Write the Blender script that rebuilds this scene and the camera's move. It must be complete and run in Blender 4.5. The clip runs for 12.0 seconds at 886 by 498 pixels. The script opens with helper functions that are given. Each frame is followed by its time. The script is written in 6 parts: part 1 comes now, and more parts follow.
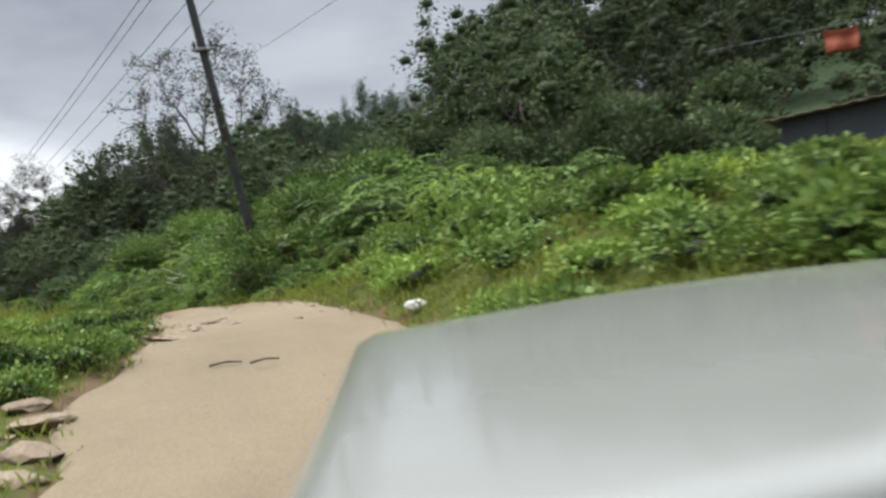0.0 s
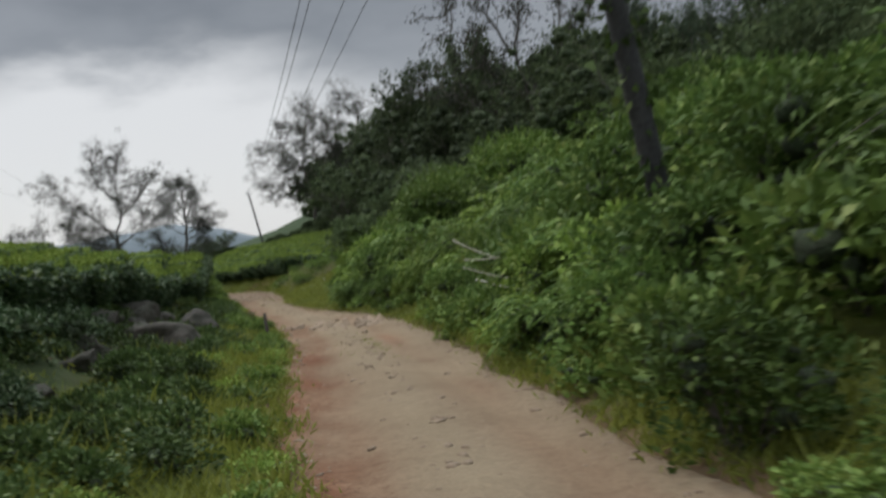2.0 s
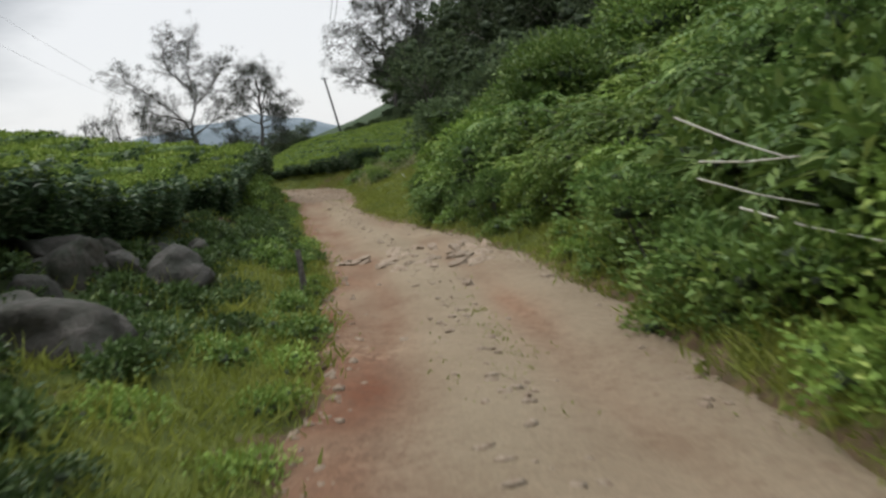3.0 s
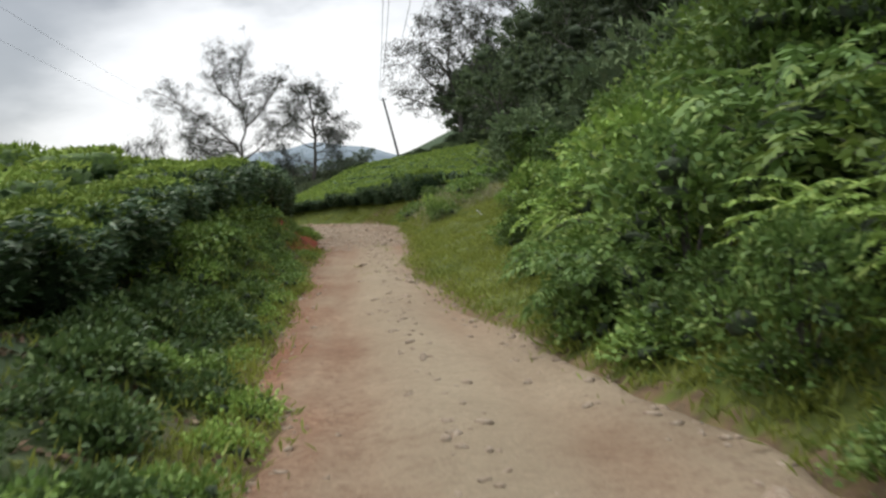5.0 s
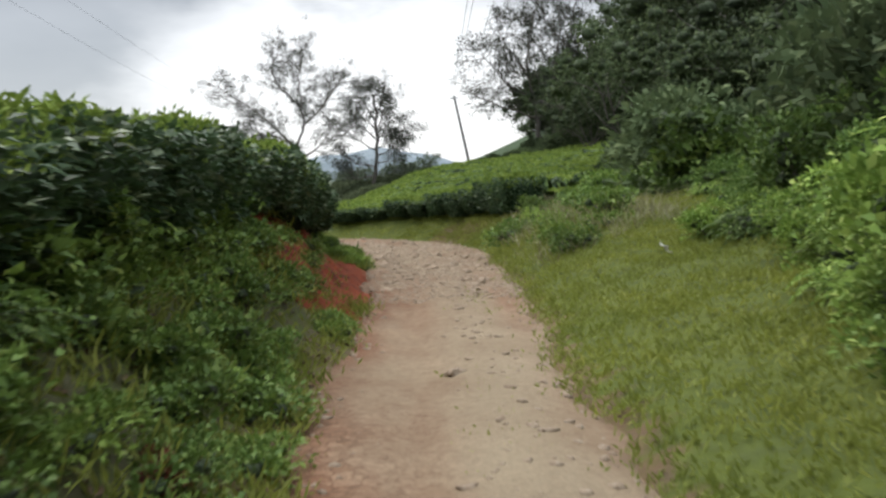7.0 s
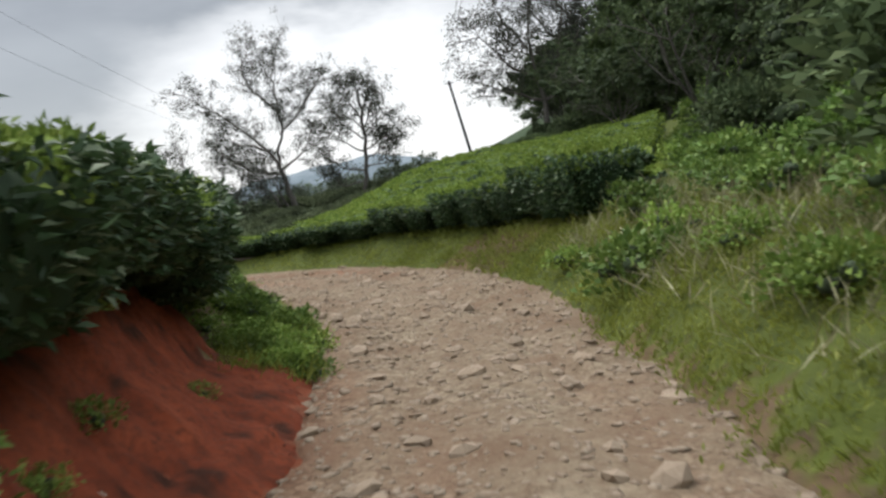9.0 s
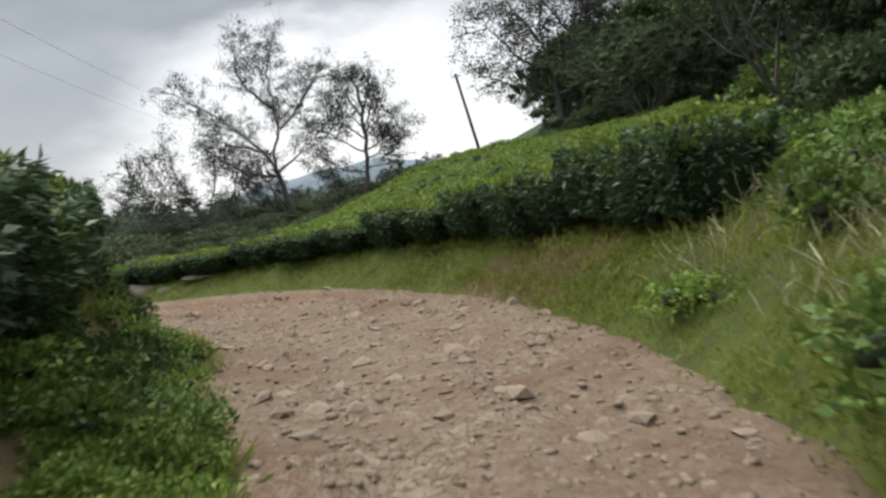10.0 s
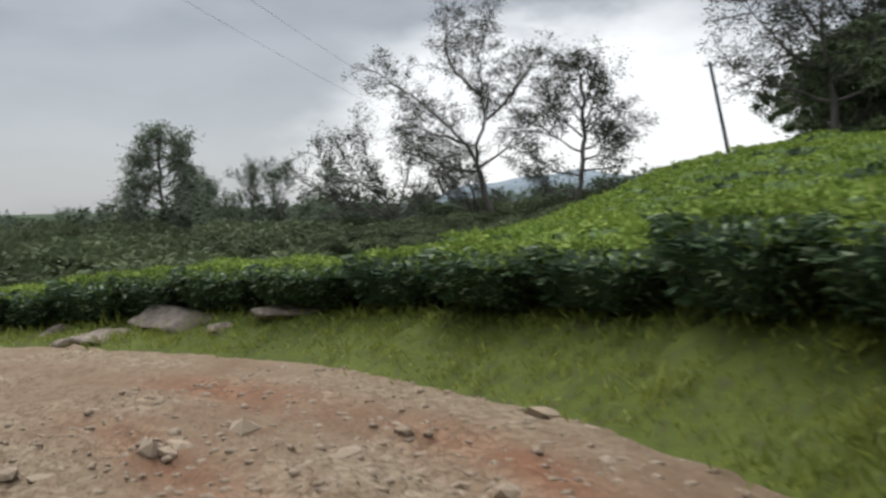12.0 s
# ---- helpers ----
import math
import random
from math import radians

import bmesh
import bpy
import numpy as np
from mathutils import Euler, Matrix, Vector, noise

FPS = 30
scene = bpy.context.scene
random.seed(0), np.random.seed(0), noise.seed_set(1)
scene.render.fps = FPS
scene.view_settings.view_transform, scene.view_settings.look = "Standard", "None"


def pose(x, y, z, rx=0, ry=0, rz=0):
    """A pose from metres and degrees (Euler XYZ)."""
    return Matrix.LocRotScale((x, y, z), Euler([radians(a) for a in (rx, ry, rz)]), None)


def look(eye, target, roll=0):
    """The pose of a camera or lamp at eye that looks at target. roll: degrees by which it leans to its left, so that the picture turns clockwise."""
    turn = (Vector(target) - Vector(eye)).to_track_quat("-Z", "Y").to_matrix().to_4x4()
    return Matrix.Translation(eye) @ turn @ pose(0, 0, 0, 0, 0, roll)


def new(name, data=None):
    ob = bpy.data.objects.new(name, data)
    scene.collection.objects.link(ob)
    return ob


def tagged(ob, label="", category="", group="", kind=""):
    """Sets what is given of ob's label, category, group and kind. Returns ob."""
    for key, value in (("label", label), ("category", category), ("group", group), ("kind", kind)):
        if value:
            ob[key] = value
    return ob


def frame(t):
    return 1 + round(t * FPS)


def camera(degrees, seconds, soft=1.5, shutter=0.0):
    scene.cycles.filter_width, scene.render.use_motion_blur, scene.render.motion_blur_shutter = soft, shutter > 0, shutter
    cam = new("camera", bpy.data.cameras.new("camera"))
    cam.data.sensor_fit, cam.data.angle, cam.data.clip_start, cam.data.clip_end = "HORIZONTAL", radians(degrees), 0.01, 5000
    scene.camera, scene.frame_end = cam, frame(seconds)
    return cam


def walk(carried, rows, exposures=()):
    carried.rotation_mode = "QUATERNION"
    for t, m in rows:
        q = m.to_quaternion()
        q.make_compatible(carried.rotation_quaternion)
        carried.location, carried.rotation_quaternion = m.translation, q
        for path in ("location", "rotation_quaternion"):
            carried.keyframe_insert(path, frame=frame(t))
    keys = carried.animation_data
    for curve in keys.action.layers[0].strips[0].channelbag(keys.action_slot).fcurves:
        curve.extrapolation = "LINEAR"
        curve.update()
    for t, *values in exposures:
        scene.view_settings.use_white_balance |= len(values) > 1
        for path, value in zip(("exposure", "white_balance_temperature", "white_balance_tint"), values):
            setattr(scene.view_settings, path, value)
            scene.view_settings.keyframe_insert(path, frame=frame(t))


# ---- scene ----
cam = camera(53.9, 12.0, soft=2.6, shutter=0.25)
METRES, EYE, TILT, LEAN, TURN = 75.0, 1.6, 1.4, 6.0, 0.0
ROWS = [
    (0.0, 0.0, 0.0, 0.0, 0.0, 0.0, -0.0),
    (0.5, -0.0075, 0.0466, 0.0019, 5.89, -0.29, 0.86),
    (1.0, -0.0195, 0.0944, 0.0044, 11.28, 0.66, 1.05),
    (1.5, -0.0354, 0.1387, 0.0079, 16.3, 0.78, 1.2),
    (2.0, -0.0551, 0.1855, 0.0075, 19.87, -5.08, 0.15),
    (2.5, -0.0787, 0.2352, 0.0039, 22.94, -14.31, 1.25),
    (3.0, -0.1037, 0.2814, -0.002, 25.22, -12.26, 0.76),
    (5.0, -0.1795, 0.4124, -0.0196, 29.3, -10.18, -0.14),
    (5.5, -0.1981, 0.4391, -0.0229, 30.8, -8.24, 0.45),
    (6.0, -0.2193, 0.4678, -0.027, 32.19, -9.9, -0.05),
    (6.5, -0.2424, 0.498, -0.0317, 32.94, -10.25, -1.07),
    (7.0, -0.2632, 0.5258, -0.0354, 33.51, -9.63, -2.02),
    (9.0, -0.3544, 0.6549, -0.053, 32.86, -9.51, 2.49),
    (9.5, -0.3756, 0.6859, -0.0577, 32.87, -9.49, 2.88),
    (10.0, -0.3993, 0.7181, -0.0624, 33.09, -9.25, 2.85),
    (10.5, -0.4245, 0.7517, -0.067, 33.59, -8.99, 2.38),
    (11.0, -0.451, 0.7841, -0.072, 36.06, -8.73, 0.91),
    (11.5, -0.4792, 0.813, -0.077, 40.51, -8.53, -0.95),
    (12.0, -0.5103, 0.8389, -0.0826, 46.64, -8.52, -1.72),
]
walk(cam, [(t, pose(0, 0, EYE, TILT, LEAN, TURN) @ pose(METRES * x, METRES * y, METRES * z, 90 + pitch, roll, yaw)) for t, x, y, z, yaw, pitch, roll in ROWS],
     exposures=[(0, 0.56), (0.5, 0.22), (1.0, -0.03), (1.5, -0.18), (2.0, -0.36), (2.5, -0.15), (3.0, -0.12), (5.0, 0.15), (5.5, -0.22), (6.0, 0.2), (6.5, 0.32), (7.0, 0.34), (9.0, 0.18), (12.0, 0.16)])

# ---- world, sun ----
world = bpy.data.worlds.new("overcast")
scene.world = world
world.use_nodes = True
wt = world.node_tree
wt.nodes.clear()


def wnode(kind, **kw):
    n = wt.nodes.new(kind)
    for k, v in kw.items():
        if k == "op":
            n.operation = v
        else:
            n.inputs[int(k[1:])].default_value = v
    return n


def wlink(a, b, i=0, o=0):
    wt.links.new(a.outputs[o], b.inputs[i])


SUN_AZ, SUN_EL = 78.0, 56.0   # degrees left of +y, above the horizon
sky = wt.nodes.new("ShaderNodeTexSky")
sky.sky_type = "NISHITA"
sky.sun_disc = False
sky.sun_elevation, sky.sun_rotation = radians(SUN_EL), radians(-SUN_AZ)
geo = wt.nodes.new("ShaderNodeTexCoord")
stretch = wnode("ShaderNodeMapping")
stretch.inputs[3].default_value = (1.0, 1.0, 2.6)
wlink(geo, stretch)
puff = wnode("ShaderNodeTexNoise", i2=2.1, i3=6.0, i4=0.55)
wlink(stretch, puff)
grain = wnode("ShaderNodeTexNoise", i2=6.0, i3=4.0, i4=0.5)
wlink(stretch, grain)
# a bright gap low in the cloud over the valley, ragged along its edges
gap = wnode("ShaderNodeVectorMath", op="DOT_PRODUCT")
gap.inputs[1].default_value = (-math.sin(radians(38)), math.cos(radians(38)), 0.0)
wlink(geo, gap)
wob = wnode("ShaderNodeMath", op="MULTIPLY_ADD", i1=0.10, i2=-0.05)
wlink(puff, wob)
near = wnode("ShaderNodeMath", op="ADD")
wlink(gap, near, 0, 1)
wlink(wob, near, 1)
wide = wnode("ShaderNodeMapRange", i1=0.943, i2=0.978, i3=0.0, i4=1.0)
wide.interpolation_type = "SMOOTHSTEP"
wlink(near, wide)
sep = wt.nodes.new("ShaderNodeSeparateXYZ")
wlink(geo, sep)
lowz = wnode("ShaderNodeMath", op="MULTIPLY_ADD", i1=0.30, i2=-0.15)
wlink(puff, lowz)
lowg = wnode("ShaderNodeMath", op="MULTIPLY_ADD", i1=0.10, i2=-0.05)
wlink(grain, lowg)
lowsum = wnode("ShaderNodeMath", op="ADD")
wlink(sep, lowsum, 0, 2)
wlink(lowz, lowsum, 1)
lowsum2 = wnode("ShaderNodeMath", op="ADD")
wlink(lowsum, lowsum2)
wlink(lowg, lowsum2, 1)
low = wnode("ShaderNodeMapRange", i1=0.145, i2=0.22, i3=1.0, i4=0.0)
low.interpolation_type = "SMOOTHSTEP"
wlink(lowsum2, low)
glow = wnode("ShaderNodeMath", op="MULTIPLY")
wlink(wide, glow)
wlink(low, glow, 1)
ramp = wt.nodes.new("ShaderNodeValToRGB")
ramp.color_ramp.elements[0].position, ramp.color_ramp.elements[0].color = 0.36, (0.215, 0.232, 0.255, 1)
ramp.color_ramp.elements[1].position, ramp.color_ramp.elements[1].color = 0.64, (0.37, 0.39, 0.42, 1)
wlink(puff, ramp)
m1 = wt.nodes.new("ShaderNodeMixRGB")
m1.inputs[2].default_value = (0.49, 0.515, 0.545, 1)
lowk = wnode("ShaderNodeMath", op="MULTIPLY", i1=0.45)
wlink(low, lowk)
wlink(lowk, m1, 0)
wlink(ramp, m1, 1)
m2 = wt.nodes.new("ShaderNodeMixRGB")
m2.inputs[2].default_value = (0.88, 0.89, 0.905, 1)
wlink(glow, m2, 0)
wlink(m1, m2, 1)
mist = wt.nodes.new("ShaderNodeMixRGB")
mist.blend_type = "ADD"
mist.inputs[0].default_value = 0.012
wlink(m2, mist, 1)
wlink(sky, mist, 2)
# an overcast sky is about three times brighter overhead than at the horizon
zen = wnode("ShaderNodeMapRange", i1=0.33, i2=0.95, i3=1.0, i4=6.6)
wlink(sep, zen, 0, 2)
back = wt.nodes.new("ShaderNodeBackground")
wlink(zen, back, 1)
wlink(mist, back)
wout = wt.nodes.new("ShaderNodeOutputWorld")
wlink(back, wout)

sun = new("sun", bpy.data.lights.new("sun", "SUN"))
sun.data.energy, sun.data.angle, sun.data.color = 2.0, radians(20), (1.0, 0.975, 0.94)
sun_way = Vector((-math.sin(radians(SUN_AZ)) * math.cos(radians(SUN_EL)), math.cos(radians(SUN_AZ)) * math.cos(radians(SUN_EL)), math.sin(radians(SUN_EL))))
sun.matrix_world = look(sun_way * 60, (0, 0, 0))

# ---- materials ----


def base_mat(name, rough=0.8):
    m = bpy.data.materials.new(name)
    m.use_nodes = True
    nt = m.node_tree
    b = nt.nodes["Principled BSDF"]
    b.inputs["Roughness"].default_value = rough
    return m, nt, b


def n_noise(nt, scale, detail=6.0, rough=0.6, coord="Object"):
    tc = nt.nodes.new("ShaderNodeTexCoord")
    n = nt.nodes.new("ShaderNodeTexNoise")
    n.inputs["Scale"].default_value, n.inputs["Detail"].default_value, n.inputs["Roughness"].default_value = scale, detail, rough
    nt.links.new(tc.outputs[coord], n.inputs["Vector"])
    return n


def n_ramp(nt, src, stops):
    r = nt.nodes.new("ShaderNodeValToRGB")
    els = r.color_ramp.elements
    while len(els) < len(stops):
        els.new(0.5)
    for e, (p, c) in zip(els, stops):
        e.position, e.color = p, (*c, 1)
    nt.links.new(src, r.inputs[0])
    return r.outputs[0]


def n_mix(nt, fac, a, b, mode="MIX"):
    x = nt.nodes.new("ShaderNodeMixRGB")
    x.blend_type = mode
    for i, v in ((0, fac), (1, a), (2, b)):
        if isinstance(v, (int, float)):
            x.inputs[i].default_value = v
        elif isinstance(v, tuple):
            x.inputs[i].default_value = (*v, 1)
        else:
            nt.links.new(v, x.inputs[i])
    return x.outputs[0]


def n_bump(nt, b, src, strength, dist):
    n = nt.nodes.new("ShaderNodeBump")
    n.inputs["Strength"].default_value, n.inputs["Distance"].default_value = strength, dist
    nt.links.new(src, n.inputs["Height"])
    nt.links.new(n.outputs[0], b.inputs["Normal"])


def rough_mat(name, c1, c2, c3, s1, s2, rough=0.85, bump=0.5, dist=0.02, vary=0.0):
    """Two scales of noise between three colours, with relief."""
    m, nt, b = base_mat(name, rough)
    big, small = n_noise(nt, s1), n_noise(nt, s2, 8)
    col = n_ramp(nt, big.outputs[0], ((0.32, c1), (0.68, c2)))
    fine = n_ramp(nt, small.outputs[0], ((0.42, (0, 0, 0)), (0.68, (1, 1, 1))))
    col = n_mix(nt, fine, col, c3)
    if vary:
        info = nt.nodes.new("ShaderNodeObjectInfo")
        k = nt.nodes.new("ShaderNodeMapRange")
        k.inputs[3].default_value, k.inputs[4].default_value = 1 - vary, 1 + vary
        nt.links.new(info.outputs["Random"], k.inputs[0])
        col = n_mix(nt, 1.0, col, k.outputs[0], "MULTIPLY")
    nt.links.new(col, b.inputs["Base Color"])
    n_bump(nt, b, small.outputs[0], bump, dist)
    return m


def leaf_mat(name, dark, light, tip=None, rough=0.5, glass=0.22, vary=0.25):
    """Leaves: each its own tint, each plant its own brightness."""
    dark, light, tip = [tuple(0.86 * v + 0.14 * sum(c) / 3 for v in c) for c in (dark, light, tip or light)]
    m, nt, b = base_mat(name, rough)
    g = nt.nodes.new("ShaderNodeNewGeometry")
    dark = tuple(0.7 * d_ + 0.3 * l_ for d_, l_ in zip(dark, light))
    stops = ((0.0, dark), (0.8, light), (1.0, tip))
    col = n_ramp(nt, g.outputs["Random Per Island"], stops)
    info = nt.nodes.new("ShaderNodeObjectInfo")
    k = nt.nodes.new("ShaderNodeMapRange")
    k.inputs[3].default_value, k.inputs[4].default_value = 1 - vary, 1 + vary
    nt.links.new(info.outputs["Random"], k.inputs[0])
    col = n_mix(nt, 1.0, col, k.outputs[0], "MULTIPLY")
    patch = n_noise(nt, 0.9, 3)
    pc = n_ramp(nt, patch.outputs[0], ((0.3, (0.72, 0.78, 0.7)), (0.7, (1.15, 1.1, 1.0))))
    col = n_mix(nt, 1.0, col, pc, "MULTIPLY")
    nt.links.new(col, b.inputs["Base Color"])
    b.inputs["Specular IOR Level"].default_value = 0.18
    tr = nt.nodes.new("ShaderNodeBsdfTranslucent")
    nt.links.new(col, tr.inputs[0])
    mix = nt.nodes.new("ShaderNodeMixShader")
    mix.inputs[0].default_value = glass
    out = nt.nodes["Material Output"]
    nt.links.new(b.outputs[0], mix.inputs[1])
    nt.links.new(tr.outputs[0], mix.inputs[2])
    nt.links.new(mix.outputs[0], out.inputs[0])
    return m


LEAF_SHRUB = leaf_mat("shrub_leaves", (0.045, 0.092, 0.02), (0.13, 0.21, 0.04), (0.23, 0.30, 0.075), vary=0.45)
LEAF_LIME = leaf_mat("vine_leaves", (0.08, 0.15, 0.02), (0.21, 0.31, 0.045), (0.33, 0.40, 0.09), vary=0.4)
LEAF_FOREST = leaf_mat("forest_leaves", (0.052, 0.078, 0.036), (0.09, 0.122, 0.054), (0.13, 0.162, 0.075), rough=0.7, vary=0.45)
LEAF_EUCALYPT = leaf_mat("eucalypt_leaves", (0.045, 0.07, 0.045), (0.085, 0.125, 0.075), (0.13, 0.165, 0.11), vary=0.2)
LEAF_AIRY = leaf_mat("airy_tree_leaves", (0.032, 0.036, 0.028), (0.058, 0.064, 0.047), (0.105, 0.112, 0.086), glass=0.3, vary=0.15)
# distance haze is painted into this pale leaf colour
LEAF_HAZE_TINT = leaf_mat("far_leaves_haze_tint", (0.10, 0.125, 0.09), (0.14, 0.17, 0.12), (0.18, 0.205, 0.15), rough=0.9, vary=0.3)
LEAF_VALLEY = leaf_mat("valley_leaves", (0.07, 0.088, 0.042), (0.10, 0.122, 0.06), (0.13, 0.15, 0.08), rough=0.9, vary=0.3)
LEAF_TEA = leaf_mat("tea_old_leaves", (0.024, 0.052, 0.021), (0.06, 0.11, 0.04), (0.20, 0.25, 0.14), rough=0.5, vary=0.15)
# leaf colour darkened to stand in for shade inside and between tea rows
LEAF_INNER_SHADE = leaf_mat("tea_inner_shade", (0.016, 0.032, 0.014), (0.026, 0.048, 0.02), (0.04, 0.064, 0.028), rough=0.9, glass=0.0, vary=0.1)
# dark undergrowth leaves; under the hedge their colour also stands in for shade
LEAF_DEEP = leaf_mat("undergrowth_leaves", (0.03, 0.065, 0.016), (0.08, 0.13, 0.032), (0.16, 0.21, 0.065))
LEAF_FLUSH = leaf_mat("tea_young_leaves", (0.10, 0.165, 0.02), (0.205, 0.285, 0.036), (0.31, 0.37, 0.075), rough=0.7, vary=0.12)
LEAF_CREEP = leaf_mat("creeper_leaves", (0.15, 0.22, 0.018), (0.28, 0.37, 0.035), (0.40, 0.46, 0.07))
LEAF_WEED = leaf_mat("weed_leaves", (0.06, 0.12, 0.02), (0.16, 0.25, 0.04), (0.27, 0.34, 0.075))
GRASS = leaf_mat("grass_blades", (0.135, 0.158, 0.018), (0.198, 0.224, 0.026), (0.27, 0.285, 0.052), rough=0.6, glass=0.45)
STRAW = leaf_mat("dry_stalks", (0.16, 0.14, 0.07), (0.32, 0.29, 0.15), (0.46, 0.43, 0.25), rough=0.7)
for m_, k_ in ((LEAF_FOREST, 0.04), (LEAF_SHRUB, 0.1), (LEAF_LIME, 0.1), (LEAF_EUCALYPT, 0.06), (LEAF_FLUSH, 0.08), (LEAF_TEA, 0.22)):
    m_.node_tree.nodes["Principled BSDF"].inputs["Specular IOR Level"].default_value = k_
# dark colour for the hearts of crowns, painting the shade among their leaves
HEART_SHADE = rough_mat("inner_shade_leaves", (0.03, 0.05, 0.018), (0.055, 0.082, 0.03), (0.035, 0.04, 0.02), 1.3, 9, 0.95, 0.9, 0.12, 0.2)
BARK = rough_mat("bark", (0.045, 0.038, 0.03), (0.10, 0.085, 0.068), (0.15, 0.135, 0.115), 1.5, 14, 0.9, 0.6, 0.03)
TEA_COVER = rough_mat("tea_cover", (0.05, 0.09, 0.014), (0.10, 0.155, 0.022), (0.03, 0.055, 0.012), 1.1, 11, 0.9, 0.8, 0.06)
POLE_WOOD = rough_mat("weathered_pole", (0.032, 0.032, 0.031), (0.06, 0.06, 0.058), (0.022, 0.022, 0.022), 1.0, 20, 0.85, 0.4, 0.01)
ROCK = rough_mat("grey_rock", (0.022, 0.026, 0.012), (0.038, 0.032, 0.022), (0.06, 0.05, 0.038), 2.2, 8, 0.85, 1.0, 0.07, 0.2)
PALE_ROCK = rough_mat("pale_rock", (0.075, 0.055, 0.04), (0.14, 0.105, 0.078), (0.21, 0.17, 0.13), 2.0, 9, 0.9, 0.8, 0.03, 0.2)
TAN_STONE = rough_mat("tan_stone", (0.18, 0.12, 0.076), (0.235, 0.172, 0.112), (0.28, 0.225, 0.156), 5, 30, 0.95, 0.25, 0.006, 0.12)
PALE_STICK = rough_mat("peeled_sticks", (0.45, 0.42, 0.33), (0.56, 0.53, 0.44), (0.35, 0.31, 0.23), 3, 25, 0.7, 0.3, 0.004)
METAL = rough_mat("galvanised_steel", (0.16, 0.165, 0.17), (0.24, 0.245, 0.25), (0.12, 0.11, 0.10), 4, 30, 0.5, 0.15, 0.003)
WIRE_MAT = rough_mat("aluminium_wire", (0.06, 0.062, 0.066), (0.09, 0.092, 0.096), (0.05, 0.05, 0.05), 4, 30, 0.6, 0.1, 0.002)


def ground_mat():
    """Turf over brown-red earth; the share of bare earth is an attribute of the mesh."""
    m, nt, b = base_mat("turf_and_earth", 0.95)
    a, f = n_noise(nt, 0.35, 5), n_noise(nt, 6.0, 8)
    turf = n_ramp(nt, a.outputs[0], ((0.3, (0.055, 0.07, 0.013)), (0.7, (0.09, 0.105, 0.02))))
    turf = n_mix(nt, n_ramp(nt, f.outputs[0], ((0.45, (0, 0, 0)), (0.7, (1, 1, 1)))), turf, (0.05, 0.06, 0.018))
    earth = n_ramp(nt, a.outputs[0], ((0.35, (0.12, 0.030, 0.012)), (0.65, (0.23, 0.062, 0.027))))
    earth = n_mix(nt, n_ramp(nt, f.outputs[0], ((0.4, (0, 0, 0)), (0.75, (1, 1, 1)))), earth, (0.09, 0.045, 0.025))
    at = nt.nodes.new("ShaderNodeAttribute")
    at.attribute_name = "soil"
    brown = n_ramp(nt, a.outputs[0], ((0.35, (0.085, 0.05, 0.028)), (0.65, (0.17, 0.105, 0.06))))
    brown = n_mix(nt, n_ramp(nt, f.outputs[0], ((0.4, (0, 0, 0)), (0.75, (1, 1, 1)))), brown, (0.07, 0.055, 0.03))
    earth = n_mix(nt, n_ramp(nt, at.outputs["Fac"], ((0.70, (0, 0, 0)), (0.92, (1, 1, 1)))), brown, earth)
    s = nt.nodes.new("ShaderNodeMath")
    s.operation = "ADD"
    e = nt.nodes.new("ShaderNodeMath")
    e.operation, e.inputs[1].default_value, e.inputs[2].default_value = "MULTIPLY_ADD", 0.9, -0.45
    nt.links.new(f.outputs[0], e.inputs[0])
    nt.links.new(at.outputs["Fac"], s.inputs[0])
    nt.links.new(e.outputs[0], s.inputs[1])
    k = n_ramp(nt, s.outputs[0], ((0.38, (0, 0, 0)), (0.62, (1, 1, 1))))
    # forest-floor green, which also paints the shade under the tea hedge
    wd = nt.nodes.new("ShaderNodeAttribute")
    wd.attribute_name = "wood"
    woods_and_shade = n_ramp(nt, f.outputs[0], ((0.3, (0.022, 0.036, 0.016)), (0.7, (0.055, 0.078, 0.034))))
    nt.links.new(n_mix(nt, wd.outputs["Fac"], n_mix(nt, k, turf, earth), woods_and_shade), b.inputs["Base Color"])
    b.inputs["Specular IOR Level"].default_value = 0.15
    n_bump(nt, b, f.outputs[0], 0.8, 0.05)
    return m


